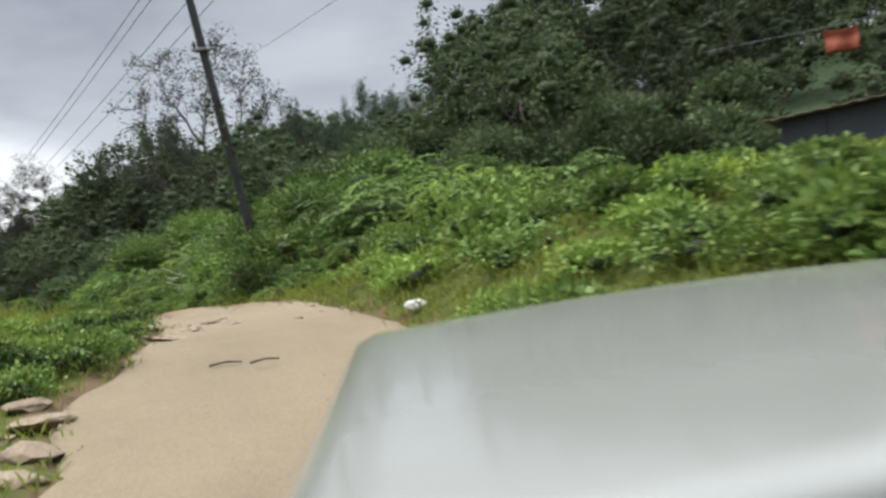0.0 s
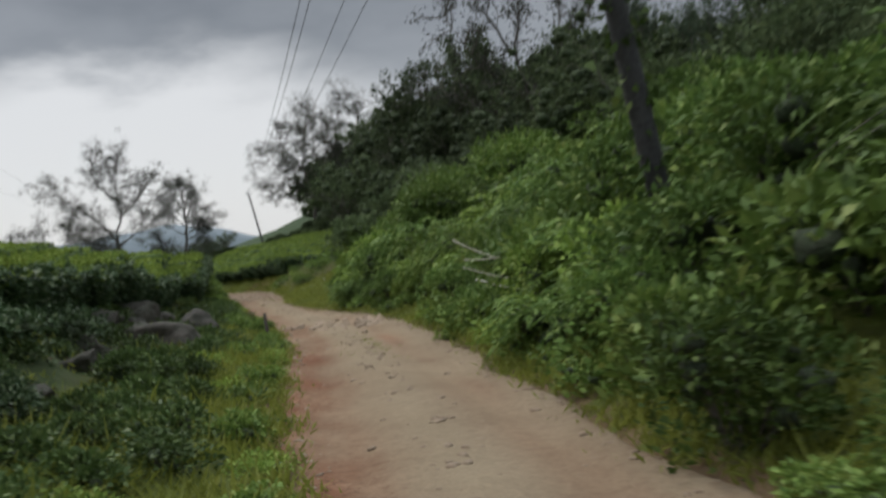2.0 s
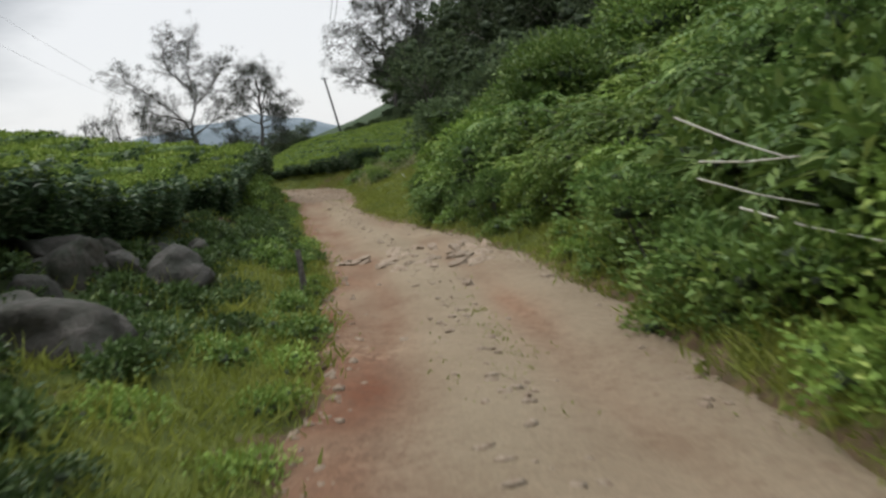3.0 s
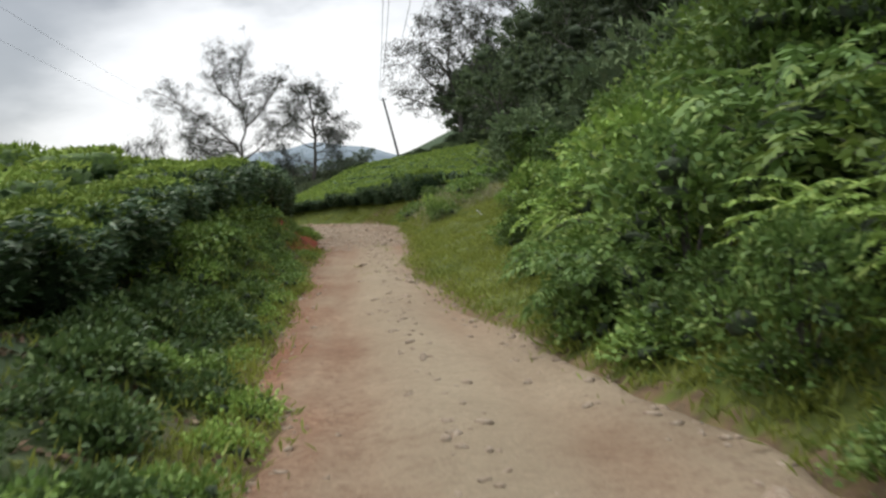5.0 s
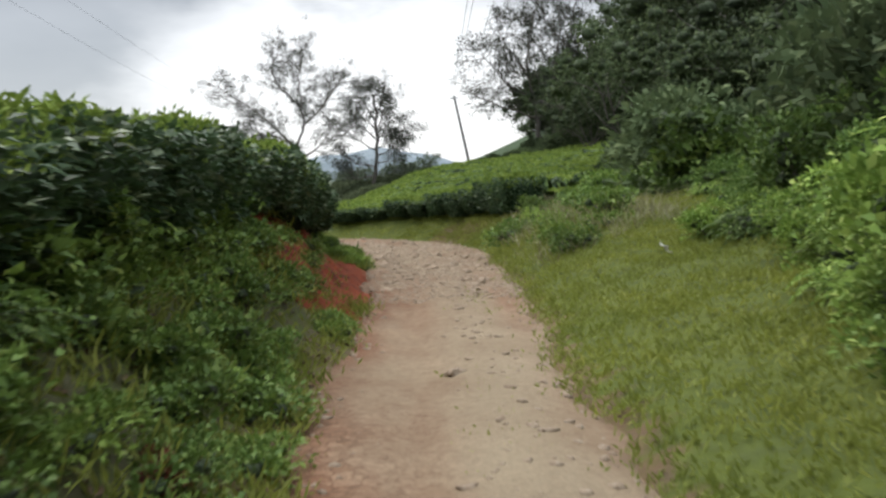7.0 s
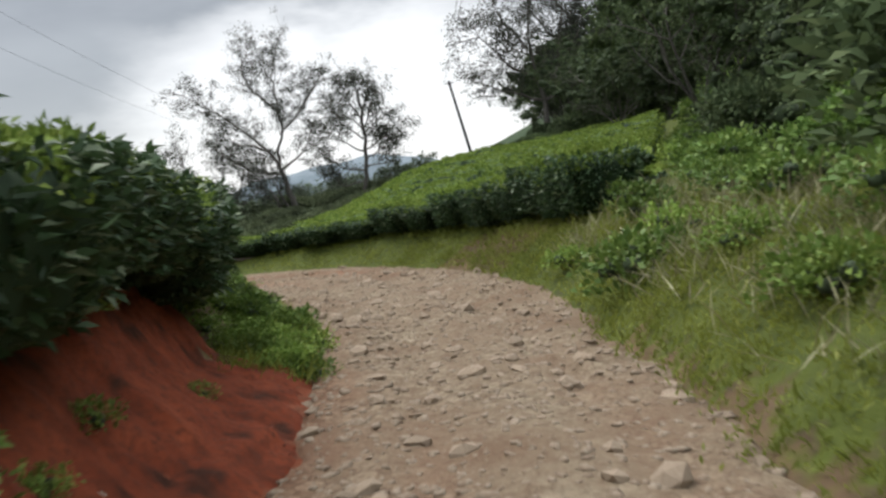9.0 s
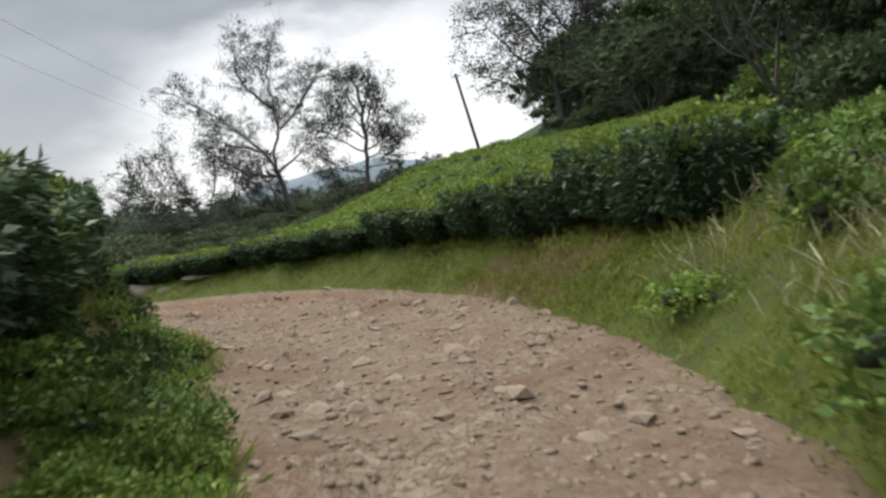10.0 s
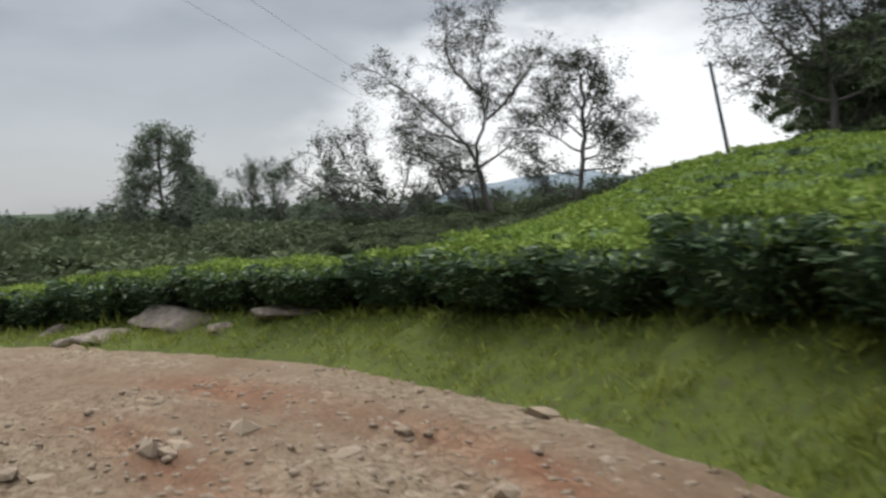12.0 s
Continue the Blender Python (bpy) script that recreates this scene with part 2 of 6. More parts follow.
def road_mat():
    """Packed tan dirt, redder and rougher further on by an attribute of the mesh."""
    m, nt, b = base_mat("packed_dirt", 0.95)
    a, f, p, g = n_noise(nt, 0.5, 5), n_noise(nt, 11.0, 10, 0.7), n_noise(nt, 0.75, 8, 0.6), n_noise(nt, 45.0, 6, 0.7)
    tan = n_ramp(nt, a.outputs[0], ((0.3, (0.215, 0.168, 0.108)), (0.7, (0.27, 0.215, 0.14))))
    red = n_ramp(nt, p.outputs[0], ((0.32, (0.16, 0.106, 0.066)), (0.44, (0.195, 0.142, 0.092)), (0.62, (0.25, 0.197, 0.132)), (0.75, (0.195, 0.151, 0.101))))
    at = nt.nodes.new("ShaderNodeAttribute")
    at.attribute_name = "soil"
    col = n_mix(nt, at.outputs["Fac"], tan, red)
    cl = nt.nodes.new("ShaderNodeAttribute")
    cl.attribute_name = "clay"
    clay = n_ramp(nt, p.outputs[0], ((0.35, (0.145, 0.058, 0.03)), (0.65, (0.235, 0.115, 0.064))))
    col = n_mix(nt, cl.outputs["Fac"], col, clay)
    fine = n_ramp(nt, f.outputs[0], ((0.46, (0, 0, 0)), (0.66, (1, 1, 1))))
    fk = n_mix(nt, at.outputs["Fac"], (0.06, 0.06, 0.06), (0.75, 0.75, 0.75))
    fine = n_mix(nt, 1.0, fine, fk, "MULTIPLY")
    col = n_mix(nt, fine, col, (0.12, 0.07, 0.044))
    tc = nt.nodes.new("ShaderNodeTexCoord")
    bent = nt.nodes.new("ShaderNodeMixRGB")
    bent.blend_type, bent.inputs[0].default_value = "ADD", 0.10
    nt.links.new(tc.outputs["Object"], bent.inputs[1])
    nt.links.new(f.outputs[1], bent.inputs[2])
    vo, cell = nt.nodes.new("ShaderNodeTexVoronoi"), nt.nodes.new("ShaderNodeTexVoronoi")
    vo.feature = "DISTANCE_TO_EDGE"
    for v in (vo, cell):
        v.inputs["Scale"].default_value = 9.0
        nt.links.new(bent.outputs[0], v.inputs["Vector"])
    joint = n_ramp(nt, vo.outputs[0], ((0.0, (0.45, 0.42, 0.40)), (0.10, (1, 1, 1))))
    bw = nt.nodes.new("ShaderNodeSeparateColor")
    nt.links.new(cell.outputs["Color"], bw.inputs[0])
    tone = n_ramp(nt, bw.outputs[0], ((0.0, (0.72, 0.66, 0.62)), (0.6, (1.0, 1.0, 1.0)), (1.0, (1.22, 1.26, 1.28))))
    broken = n_mix(nt, 1.0, joint, tone, "MULTIPLY")
    rk = n_ramp(nt, at.outputs["Fac"], ((0.5, (0, 0, 0)), (0.95, (0.85, 0.85, 0.85))))
    rk = n_mix(nt, 1.0, rk, n_ramp(nt, p.outputs[0], ((0.42, (0.15, 0.15, 0.15)), (0.6, (1, 1, 1)))), "MULTIPLY")
    col = n_mix(nt, rk, col, n_mix(nt, 1.0, col, broken, "MULTIPLY"))
    grit = n_ramp(nt, g.outputs[0], ((0.3, (0.78, 0.78, 0.78)), (0.7, (1.2, 1.2, 1.2))))
    col = n_mix(nt, 1.0, col, grit, "MULTIPLY")
    nt.links.new(col, b.inputs["Base Color"])
    b.inputs["Specular IOR Level"].default_value = 0.1
    n_bump(nt, b, f.outputs[0], 0.9, 0.04)
    return m


EARTH = rough_mat("red_earth", (0.12, 0.028, 0.011), (0.21, 0.055, 0.023), (0.09, 0.03, 0.016), 3, 16, 0.95, 0.7, 0.02, 0.2)
LEAF_RED = leaf_mat("reddish_leaves", (0.10, 0.02, 0.014), (0.24, 0.05, 0.03), (0.32, 0.11, 0.05))
GROUND, ROAD_MAT = ground_mat(), road_mat()

# ---- the lie of the land ----
# the road's line as the wheels follow it, west of its middle, and its height
ROAD_LINE = np.array([
    (0.5, -30, -1.5), (0.5, -10, -0.6), (0.3, -4, -0.25), (0, 0, 0), (-0.54, 3.49, 0.29), (-1.4, 7.07, 0.65), (-2.55, 10.38, 1.12),
    (-4.02, 13.89, 1.33), (-5.79, 17.63, 1.34), (-7.7, 21.1, 1.18), (-13.46, 30.96, 0.70), (-16.48, 35.12, 0.56), (-19.81, 39.49, 0.38),
    (-26.72, 49.2, 0.02), (-30.13, 53.96, -0.21), (-34.05, 58.92, -0.40), (-38.55, 63.05, -0.63), (-41.5, 65.0, -0.72), (-44.5, 65.9, -0.8),
    (-48, 65.8, -0.92), (-53, 64, -1.15), (-60, 60, -1.6), (-75, 52, -3.0)])
_d = np.concatenate([[0], np.cumsum(np.hypot(*np.diff(ROAD_LINE[:, :2], axis=0).T))])
_s = np.arange(0, _d[-1], 0.4)
_line = np.stack([np.interp(_s, _d, ROAD_LINE[:, i]) for i in range(3)], 1)
_k = np.ones(9) / 9
_pad = np.concatenate([np.repeat(_line[:1], 4, 0), _line, np.repeat(_line[-1:], 4, 0)])
LINE = np.stack([np.convolve(_pad[:, i], _k, "valid") for i in range(3)], 1)
STA = _s - _d[3]                       # metres along the road from where the drive begins
_t = np.gradient(LINE[:, :2], axis=0)
TANG = _t / np.linalg.norm(_t, axis=1)[:, None]
SIDE = np.stack([TANG[:, 1], -TANG[:, 0]], 1)   # to the right


def smooth(a, b, x):
    t = np.clip((x - a) / (b - a), 0, 1)
    return t * t * (3 - 2 * t)


def wave(x, y, scale, seed=0.0):
    """A cheap, smooth noise of about +-1."""
    x, y = x / scale + seed * 7.13, y / scale - seed * 3.7
    return (np.sin(x * 1.7 + np.sin(y * 1.3 + seed)) + np.sin(y * 1.9 + 1.3 * np.sin(x * 0.9 - seed)) + 0.6 * np.sin(2.9 * x + 3.1 * y + seed)) / 2.4


def station(x, y):
    """Metres along the road, metres to its right, and the road's height, of points in the plan."""
    x, y = np.atleast_1d(np.asarray(x, float)), np.atleast_1d(np.asarray(y, float))
    idx = np.empty(len(x), int)
    for i in range(0, len(x), 20000):
        q = slice(i, i + 20000)
        idx[q] = np.argmin((x[q, None] - LINE[None, :, 0]) ** 2 + (y[q, None] - LINE[None, :, 1]) ** 2, 1)
    dx, dy = x - LINE[idx, 0], y - LINE[idx, 1]
    u = dx * SIDE[idx, 0] + dy * SIDE[idx, 1]
    far = np.hypot(dx, dy)
    u = np.where(u < 0, -1, 1) * np.maximum(far, np.abs(u))
    return STA[idx], u, LINE[idx, 2]


def place(s, u):
    """The point u metres right of the road's line at station s."""
    i = np.clip(np.searchsorted(STA, s), 0, len(STA) - 1)
    return LINE[i, 0] + SIDE[i, 0] * u, LINE[i, 1] + SIDE[i, 1] * u


def left_edge(s):
    return -np.interp(s, [-5, 0, 8, 12.5, 16, 24, 34, 44, 52, 58, 64, 72, 80], [1.7, 1.5, 1.6, 0.75, 0.55, 0.6, 0.68, 0.78, 0.85, 0.8, 1.05, 1.5, 1.6]) + 0.13 * wave(s, s * 0, 1.3) + 0.07 * wave(s, s * 0, 0.4)


def right_edge(s):
    return np.interp(s, [-5, 0, 12, 24, 30, 37, 44, 51, 57, 62, 66, 70, 74, 86], [2.2, 2.0, 1.9, 2.0, 2.35, 2.3, 1.65, 1.3, 1.7, 2.0, 2.2, 2.75, 3.05, 3.0]) + 0.13 * wave(s, s * 0, 1.1, 2) + 0.07 * wave(s, s * 0, 0.45, 3)


REACH = [0, 0.5, 1.0, 1.6, 2.4, 3.4, 5, 8, 14, 24, 45, 90]
LEFT = {  # height over the road, by metres beyond its left edge
    -20: [0, .02, .05, .1, .15, .2, .2, .1, -.5, -2, -6, -12],
    9: [0, .02, .05, .1, .2, .3, .35, .3, 0, -1.5, -5, -10],
    15: [0, .03, .08, .15, .24, .55, .8, 1.0, 1.25, 1.0, -2, -8],
    22: [0, .05, .12, .2, .3, .95, 1.15, 1.5, 2.3, 3.2, 1, -8],
    34: [0, .08, .2, .35, .5, 1.15, 1.32, 1.9, 3.3, 4.3, 1, -8],
    42: [0, .1, .35, .68, .88, 1.08, 1.5, 2.4, 3.7, 4.3, 0, -8],
    49: [0, .15, .75, 1.28, 1.5, 1.68, 1.95, 2.55, 3.2, 3.3, -1, -8],
    56: [0, .2, .95, 1.45, 1.6, 1.7, 1.75, 1.8, 1.8, 1.3, -3, -9],
    60: [0, .14, .75, 1.5, 1.65, 1.7, 1.75, 1.8, 1.7, .9, -3, -9],
    66: [0, .08, .3, 1.3, 1.6, 1.65, 1.7, 1.7, 1.5, .5, -3, -9],
    75: [0, .12, .6, 1.35, 1.5, 1.5, 1.5, 1.4, 1.0, 0, -4, -9],
    95: [0, .1, .3, .5, .6, .6, .5, .4, 0, -1, -5, -9]}
RIGHT = {
    -20: [0, .4, .8, 1.2, 1.6, 2.0, 2.3, 2.4, 2.4, 4.0, 9, 14],
    6: [0, .35, .65, .9, 1.15, 1.3, 1.3, 1.0, 0.6, 2.6, 9, 14],
    13: [0, .25, .45, .7, 1.0, 1.2, 1.3, 1.15, 0.85, 3.0, 10, 14],
    18: [0, .1, .25, .5, .8, 1.15, 1.6, 2.1, 2.8, 5.5, 11, 15],
    30: [0, .15, .3, .6, 1.0, 1.5, 2.2, 3.2, 5.0, 8, 13, 16],
    42: [0, .12, .3, .5, .8, 1.1, 1.6, 2.5, 4.5, 8, 14, 18],
    54: [0, .12, .25, .4, .55, .75, 1.0, 1.6, 3.0, 7, 14, 20],
    66: [0, .4, .75, 1.0, 1.2, 1.35, 1.5, 1.7, 2.2, 5, 12, 20],
    74: [0, .35, .75, 1.08, 1.2, 1.25, 1.3, 1.35, 1.4, 2.2, 7, 16],
    79: [0, .3, .7, .92, 1.0, 1.05, 1.1, 1.2, 1.4, 2, 4, 8],
    83: [0, .2, .45, .6, .65, .68, .7, .72, .7, .4, 0, 0],
    90: [0, .1, .15, .2, .25, .25, .2, .1, -.4, -1.5, -4, -7]}


def table(keys, s, e):
    st = sorted(keys)
    rows = np.array([np.interp(e, REACH, keys[k]) for k in st])
    j = np.clip(np.searchsorted(st, s) - 1, 0, len(st) - 2)
    f = smooth(0, 1, (s - np.array(st)[j]) / (np.array(st)[j + 1] - np.array(st)[j]))
    n = np.arange(len(s))
    return rows[j, n] * (1 - f) + rows[j + 1, n] * f


def ground_z(x, y, rough=True):
    x, y = np.atleast_1d(np.asarray(x, float)), np.atleast_1d(np.asarray(y, float))
    s, u, zr = station(x, y)
    le, ri = left_edge(s), right_edge(s)
    e = np.where(u < 0, le - u, u - ri)
    out = np.maximum(e, 0)
    h = np.where(u < 0, table(LEFT, s, out), table(RIGHT, s, out))
    near_h = zr + h
    # the country beyond the bend: a field that climbs to the right, a valley to the left
    p, q = -0.56 * x + 0.83 * y, 0.83 * x + 0.56 * y
    a = np.interp(q, [-90, -30, -16, -8, -3, 0, 4, 8.4, 15, 24, 45, 90], [-9, -4.6, -3.0, -2.1, -1.4, -0.75, 0.55, 0.85, 1.2, 2.8, 11, 20])
    c = np.interp(q, [-150, -60, -30, -11, -5, -1, 2, 5, 10, 17, 22, 40, 90], [-7, -5, -3, -0.8, -1.3, -0.2, 0.5, 1.2, 2.0, 3.2, 5.2, 15, 22])
    k = smooth(106, 142, p)
    b = np.interp(q, [-90, -30, -16, -8, -3, 0, 4, 5.2, 8.3, 13, 16, 24, 45, 90], [-9, -4.6, -3.0, -2.1, -1.4, -0.75, 0.95, 1.3, 1.8, 2.05, 2.3, 4.0, 12, 20])
    j = smooth(84, 102, p)
    field = (a * (1 - j) + b * j) * (1 - k) + c * k
    w = smooth(70, 80, p) * np.where(u < 0, 0, smooth(2, 15, out))
    w = np.maximum(w, smooth(92, 104, p))
    z = near_h * (1 - w) + field * w
    d = np.hypot(x + 20, y - 35)
    z = z * (1 - smooth(220, 500, d)) + (-8 + 6 * wave(x, y, 160, 4)) * smooth(220, 500, d)
    if rough:
        z = z + np.clip(out, 0, 2) * (0.05 * wave(x, y, 0.9, 1) + 0.03 * wave(x, y, 0.33, 2)) + 0.25 * smooth(6, 20, out) * wave(x, y, 6, 3)
    return z - 0.10 * (e < 0.02) - 0.05 * (e < -0.15)


def gz(x, y):
    return float(ground_z([x], [y])[0])


# ---- mesh helpers ----


def mesh_of(name, verts, faces, material, smoothed=False):
    me = bpy.data.meshes.new(name)
    verts = np.asarray(verts, np.float32).reshape(-1, 3)
    if isinstance(faces, np.ndarray):
        k = faces.shape[1]
        me.vertices.add(len(verts))
        me.vertices.foreach_set("co", verts.ravel())
        me.loops.add(faces.size)
        me.loops.foreach_set("vertex_index", faces.astype(np.int32).ravel())
        me.polygons.add(len(faces))
        me.polygons.foreach_set("loop_start", np.arange(0, faces.size, k, dtype=np.int32))
        me.polygons.foreach_set("loop_total", np.full(len(faces), k, np.int32))
        me.update(calc_edges=True)
    else:
        me.from_pydata(verts.tolist(), [], faces)
    if smoothed:
        me.polygons.foreach_set("use_smooth", [True] * len(me.polygons))
    me.materials.append(material)
    return me


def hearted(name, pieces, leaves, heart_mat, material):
    """Leaves round dense hearts, which take the second material, darkened to imitate inner shade."""
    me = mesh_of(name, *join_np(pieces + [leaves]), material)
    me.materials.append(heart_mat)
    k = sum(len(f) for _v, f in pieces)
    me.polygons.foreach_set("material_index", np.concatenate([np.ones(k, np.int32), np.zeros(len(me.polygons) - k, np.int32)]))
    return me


def part_np(name, verts, faces, material, parent, label="", smoothed=False):
    ob = new(name, mesh_of(name, verts, faces, material, smoothed))
    if parent is not None:
        ob.parent = parent
    return tagged(ob, label)


def part(name, bm, material, parent, label="", smoothed=False):
    me = bpy.data.meshes.new(name)
    bm.to_mesh(me)
    bm.free()
    if smoothed:
        me.polygons.foreach_set("use_smooth", [True] * len(me.polygons))
    me.materials.append(material)
    ob = new(name, me)
    if parent is not None:
        ob.parent = parent
    return tagged(ob, label)


def unit(v):
    return v / np.maximum(np.linalg.norm(v, axis=-1, keepdims=True), 1e-9)


def leaf_mesh(rng, at, way, length, width, fold=0.25):
    """Leaves at points, each a folded blade along its way: four corners, one face."""
    n = len(at)
    way = unit(way)
    side = unit(np.cross(way, unit(rng.normal(size=(n, 3)) + (0, 0, 1.2))))
    up = np.cross(side, way)
    L = (length * rng.uniform(0.65, 1.3, n))[:, None]
    W = (width * rng.uniform(0.7, 1.25, n))[:, None]
    mid = at + way * L * 0.45
    v = np.stack([at, mid + side * W / 2 + up * W * fold, at + way * L - up * L * 0.12, mid - side * W / 2 + up * W * fold], 1)
    return v.reshape(-1, 3), np.arange(4 * n).reshape(-1, 4)


_q = np.array([(x, y, z) for x in (-1, 0, 1) for y in (-1, 0, 1) for z in (-1, 0, 1) if (x, y, z) != (0, 0, 0)], float)
_n = {tuple(v): i for i, v in enumerate(_q)}
KNOT_F = []
for ax in range(3):
    for sg in (-1, 1):
        for i in (-1, 0):
            for j in (-1, 0):
                quad = []
                for a_, b_ in ((i, j), (i + 1, j), (i + 1, j + 1), (i, j + 1)):
                    v_ = [0.0, 0.0, 0.0]
                    v_[ax], v_[(ax + 1) % 3], v_[(ax + 2) % 3] = sg, a_, b_
                    quad.append(_n[tuple(v_)])
                KNOT_F.append(quad if sg > 0 else quad[::-1])
KNOT_F = np.array(KNOT_F)
KNOT_V = _q / np.linalg.norm(_q, axis=1)[:, None]


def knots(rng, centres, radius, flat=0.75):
    """The dense leafy heart of each clump: an added lumpy knot that lets no light through."""
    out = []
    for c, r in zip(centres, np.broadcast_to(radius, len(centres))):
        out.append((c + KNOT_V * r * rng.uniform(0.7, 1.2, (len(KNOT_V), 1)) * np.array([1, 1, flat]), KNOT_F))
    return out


def join_np(pieces):
    vs, fs, k = [], [], 0
    for v, f in pieces:
        vs.append(np.asarray(v).reshape(-1, 3))
        fs.append(np.asarray(f) + k)
        k += len(vs[-1])
    return np.concatenate(vs), np.concatenate(fs)


def tube(points, radii, sides=6):
    """A tapered tube along a line of points."""
    P = np.asarray(points, float)
    T = unit(np.gradient(P, axis=0))
    ref = np.array([0.3, 0.9, 0.25])
    A = unit(np.cross(T, ref))
    B = np.cross(T, A)
    ang = np.linspace(0, 2 * math.pi, sides, endpoint=False)
    ring = np.cos(ang)[None, :, None] * A[:, None] + np.sin(ang)[None, :, None] * B[:, None]
    v = P[:, None] + ring * np.asarray(radii, float)[:, None, None]
    f = []
    for i in range(len(P) - 1):
        for j in range(sides):
            a, b = i * sides + j, i * sides + (j + 1) % sides
            f.append((a, b, b + sides, a + sides))
    return v.reshape(-1, 3), np.array(f)


def rooted(tubes, sides):
    """Tubes that grow from one foot: their first rings are one and the same."""
    ang = np.linspace(0, 2 * math.pi, sides, endpoint=False)
    foot = np.stack([np.cos(ang) * 0.05, np.sin(ang) * 0.05, np.full(sides, -0.3)], 1)
    vs, fs, k = [foot], [], sides
    for v, f in tubes:
        vs.append(v[sides:])
        fs.append(np.where(f < sides, f, f - sides + k))
        k += len(v) - sides
    return np.concatenate(vs), np.concatenate(fs)


def limb(rng, p, way, length, r, level, out, tips, spread, rise):
    """A wobbling branch with its own branches."""
    n = 5
    pts, d = [p], np.array(way, float)
    for i in range(n):
        d = unit(d + rng.normal(size=3) * 0.16 + np.array([0, 0, rise]))
        pts.append(pts[-1] + d * length / n)
    out.append((np.array(pts), np.linspace(r, r * (0.45 if level else 0.25), n + 1), level))
    if level == 0:
        tips.append((pts[-1], d))
        tips.append((pts[3], d))
        return
    kids = int(rng.integers(3, 5)) if level > 1 else int(rng.integers(3, 6))
    for k in range(kids):
        i = n if k == 0 else int(rng.integers(2, n + 1))
        az = rng.uniform(0, 2 * math.pi)
        side = unit(np.cross(d, (math.cos(az), math.sin(az), 0.3)))
        w = unit(d * (1.0 - spread * 0.5) + side * spread * rng.uniform(0.6, 1.2))
        limb(rng, pts[i], w, length * rng.uniform(0.5, 0.78), r * (0.45 if k else 0.5), level - 1, out, tips, spread, rise)


def tree_meshes(seed, height, bare, trunk_r, spread, levels, clump, leaves, leaf, material, rise=0.06, lean=(0, 0), forks=4, width=0.6, arms=(), heart=0.0):
    """The trunk-and-limbs mesh and the crown mesh of one tree, its foot at the origin."""
    rng = np.random.default_rng(seed)
    out, tips = [], []
    n = 6
    trunk, d, pts = height * bare, unit(np.array([lean[0], lean[1], 1.0])), [np.array([0, 0, -0.5])]
    for i in range(n):
        d = unit(d + rng.normal(size=3) * 0.07 + np.array([0, 0, 0.03]))
        pts.append(pts[-1] + d * (trunk + 0.5) / n)
    out.append((np.array(pts), np.linspace(trunk_r, trunk_r * 0.6, n + 1), levels + 1))
    top = height - trunk
    for w, at_, long in arms:
        limb(rng, pts[at_], unit(np.array(w, float)), height * long, trunk_r * 0.5, levels, out, tips, spread, rise)
    for k in range(0 if arms else forks):
        az = 2 * math.pi * (k + rng.uniform(-0.3, 0.3)) / forks
        i = n if k < 2 else int(rng.integers(3, n + 1))
        w = unit(np.array([math.cos(az) * spread, math.sin(az) * spread, 0.9 if k else 1.6]))
        limb(rng, pts[i], w, top * rng.uniform(0.42, 0.58), trunk_r * 0.5, levels, out, tips, spread, rise)
    wood = join_np([tube(p, np.maximum(r, 0.012), 7 if lv > levels else 4) for p, r, lv in out])
    C, W = np.array([t[0] for t in tips]), np.array([t[1] for t in tips])
    per = max(1, leaves // len(C))
    at = np.repeat(C, per, 0) + np.repeat(rng.uniform(0.5, 1.35, len(C)), per)[:, None] * unit(rng.normal(size=(len(C) * per, 3))) * (rng.random((len(C) * per, 1)) ** 0.45) * clump * 1.55 * np.array([1, 1, 0.75])
    way = unit(np.repeat(W, per, 0) + rng.normal(size=at.shape) * 0.9 + (0, 0, -0.15))
    crown = leaf_mesh(rng, at, way, leaf, leaf * width)
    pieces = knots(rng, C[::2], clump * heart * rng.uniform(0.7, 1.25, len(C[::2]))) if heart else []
    return mesh_of("trunk", *wood, BARK, True), hearted("crown", pieces, crown, HEART_SHADE, material)


def plant(name, meshes, m, label, category, group, scale=1.0):
    """A thing of an empty at its foot and one child for each mesh."""
    root = new(name)
    root.empty_display_size = 0.2
    for pname, me in meshes:
        new(pname, me).parent = root
    root.matrix_world = m @ Matrix.Scale(scale, 4)
    return tagged(root, label, category, group)


# ---- ground ----
def lines(lo, hi, step, reach):
    inner = np.arange(lo, hi + step / 2, step)
    grow, d, k = [], step, 0.0
    while k < reach:
        d *= 1.22
        k += d
        grow.append(k)
    grow = np.array(grow)
    return np.concatenate([lo - grow[::-1], inner, inner[-1] + grow])


GX, GY = lines(-62, 14, 0.3, 1900), lines(-12, 84, 0.3, 1900)
gxx, gyy = [a.ravel() for a in np.meshgrid(GX, GY)]
gzz = ground_z(gxx, gyy)
nx, ny = len(GX), len(GY)
ii = (np.arange(ny - 1)[:, None] * nx + np.arange(nx - 1)[None]).ravel()
ground = new("ground", mesh_of("ground", np.stack([gxx, gyy, gzz], 1), np.stack([ii, ii + 1, ii + nx + 1, ii + nx], 1), GROUND, True))
tagged(ground, "grassy hillside of turf over red-brown earth", "ground", kind="structure")
gs, gu, _ = station(gxx, gyy)
ge = np.where(gu < 0, left_edge(gs) - gu, gu - right_edge(gs))
soil = np.where(ge < 0.25, 0.62, 0.16)
soil = np.where((gu < 0) & (gs > 54.5) & (gs < 66.5) & (ge > -0.3) & (ge < 2.1), 0.95, soil)
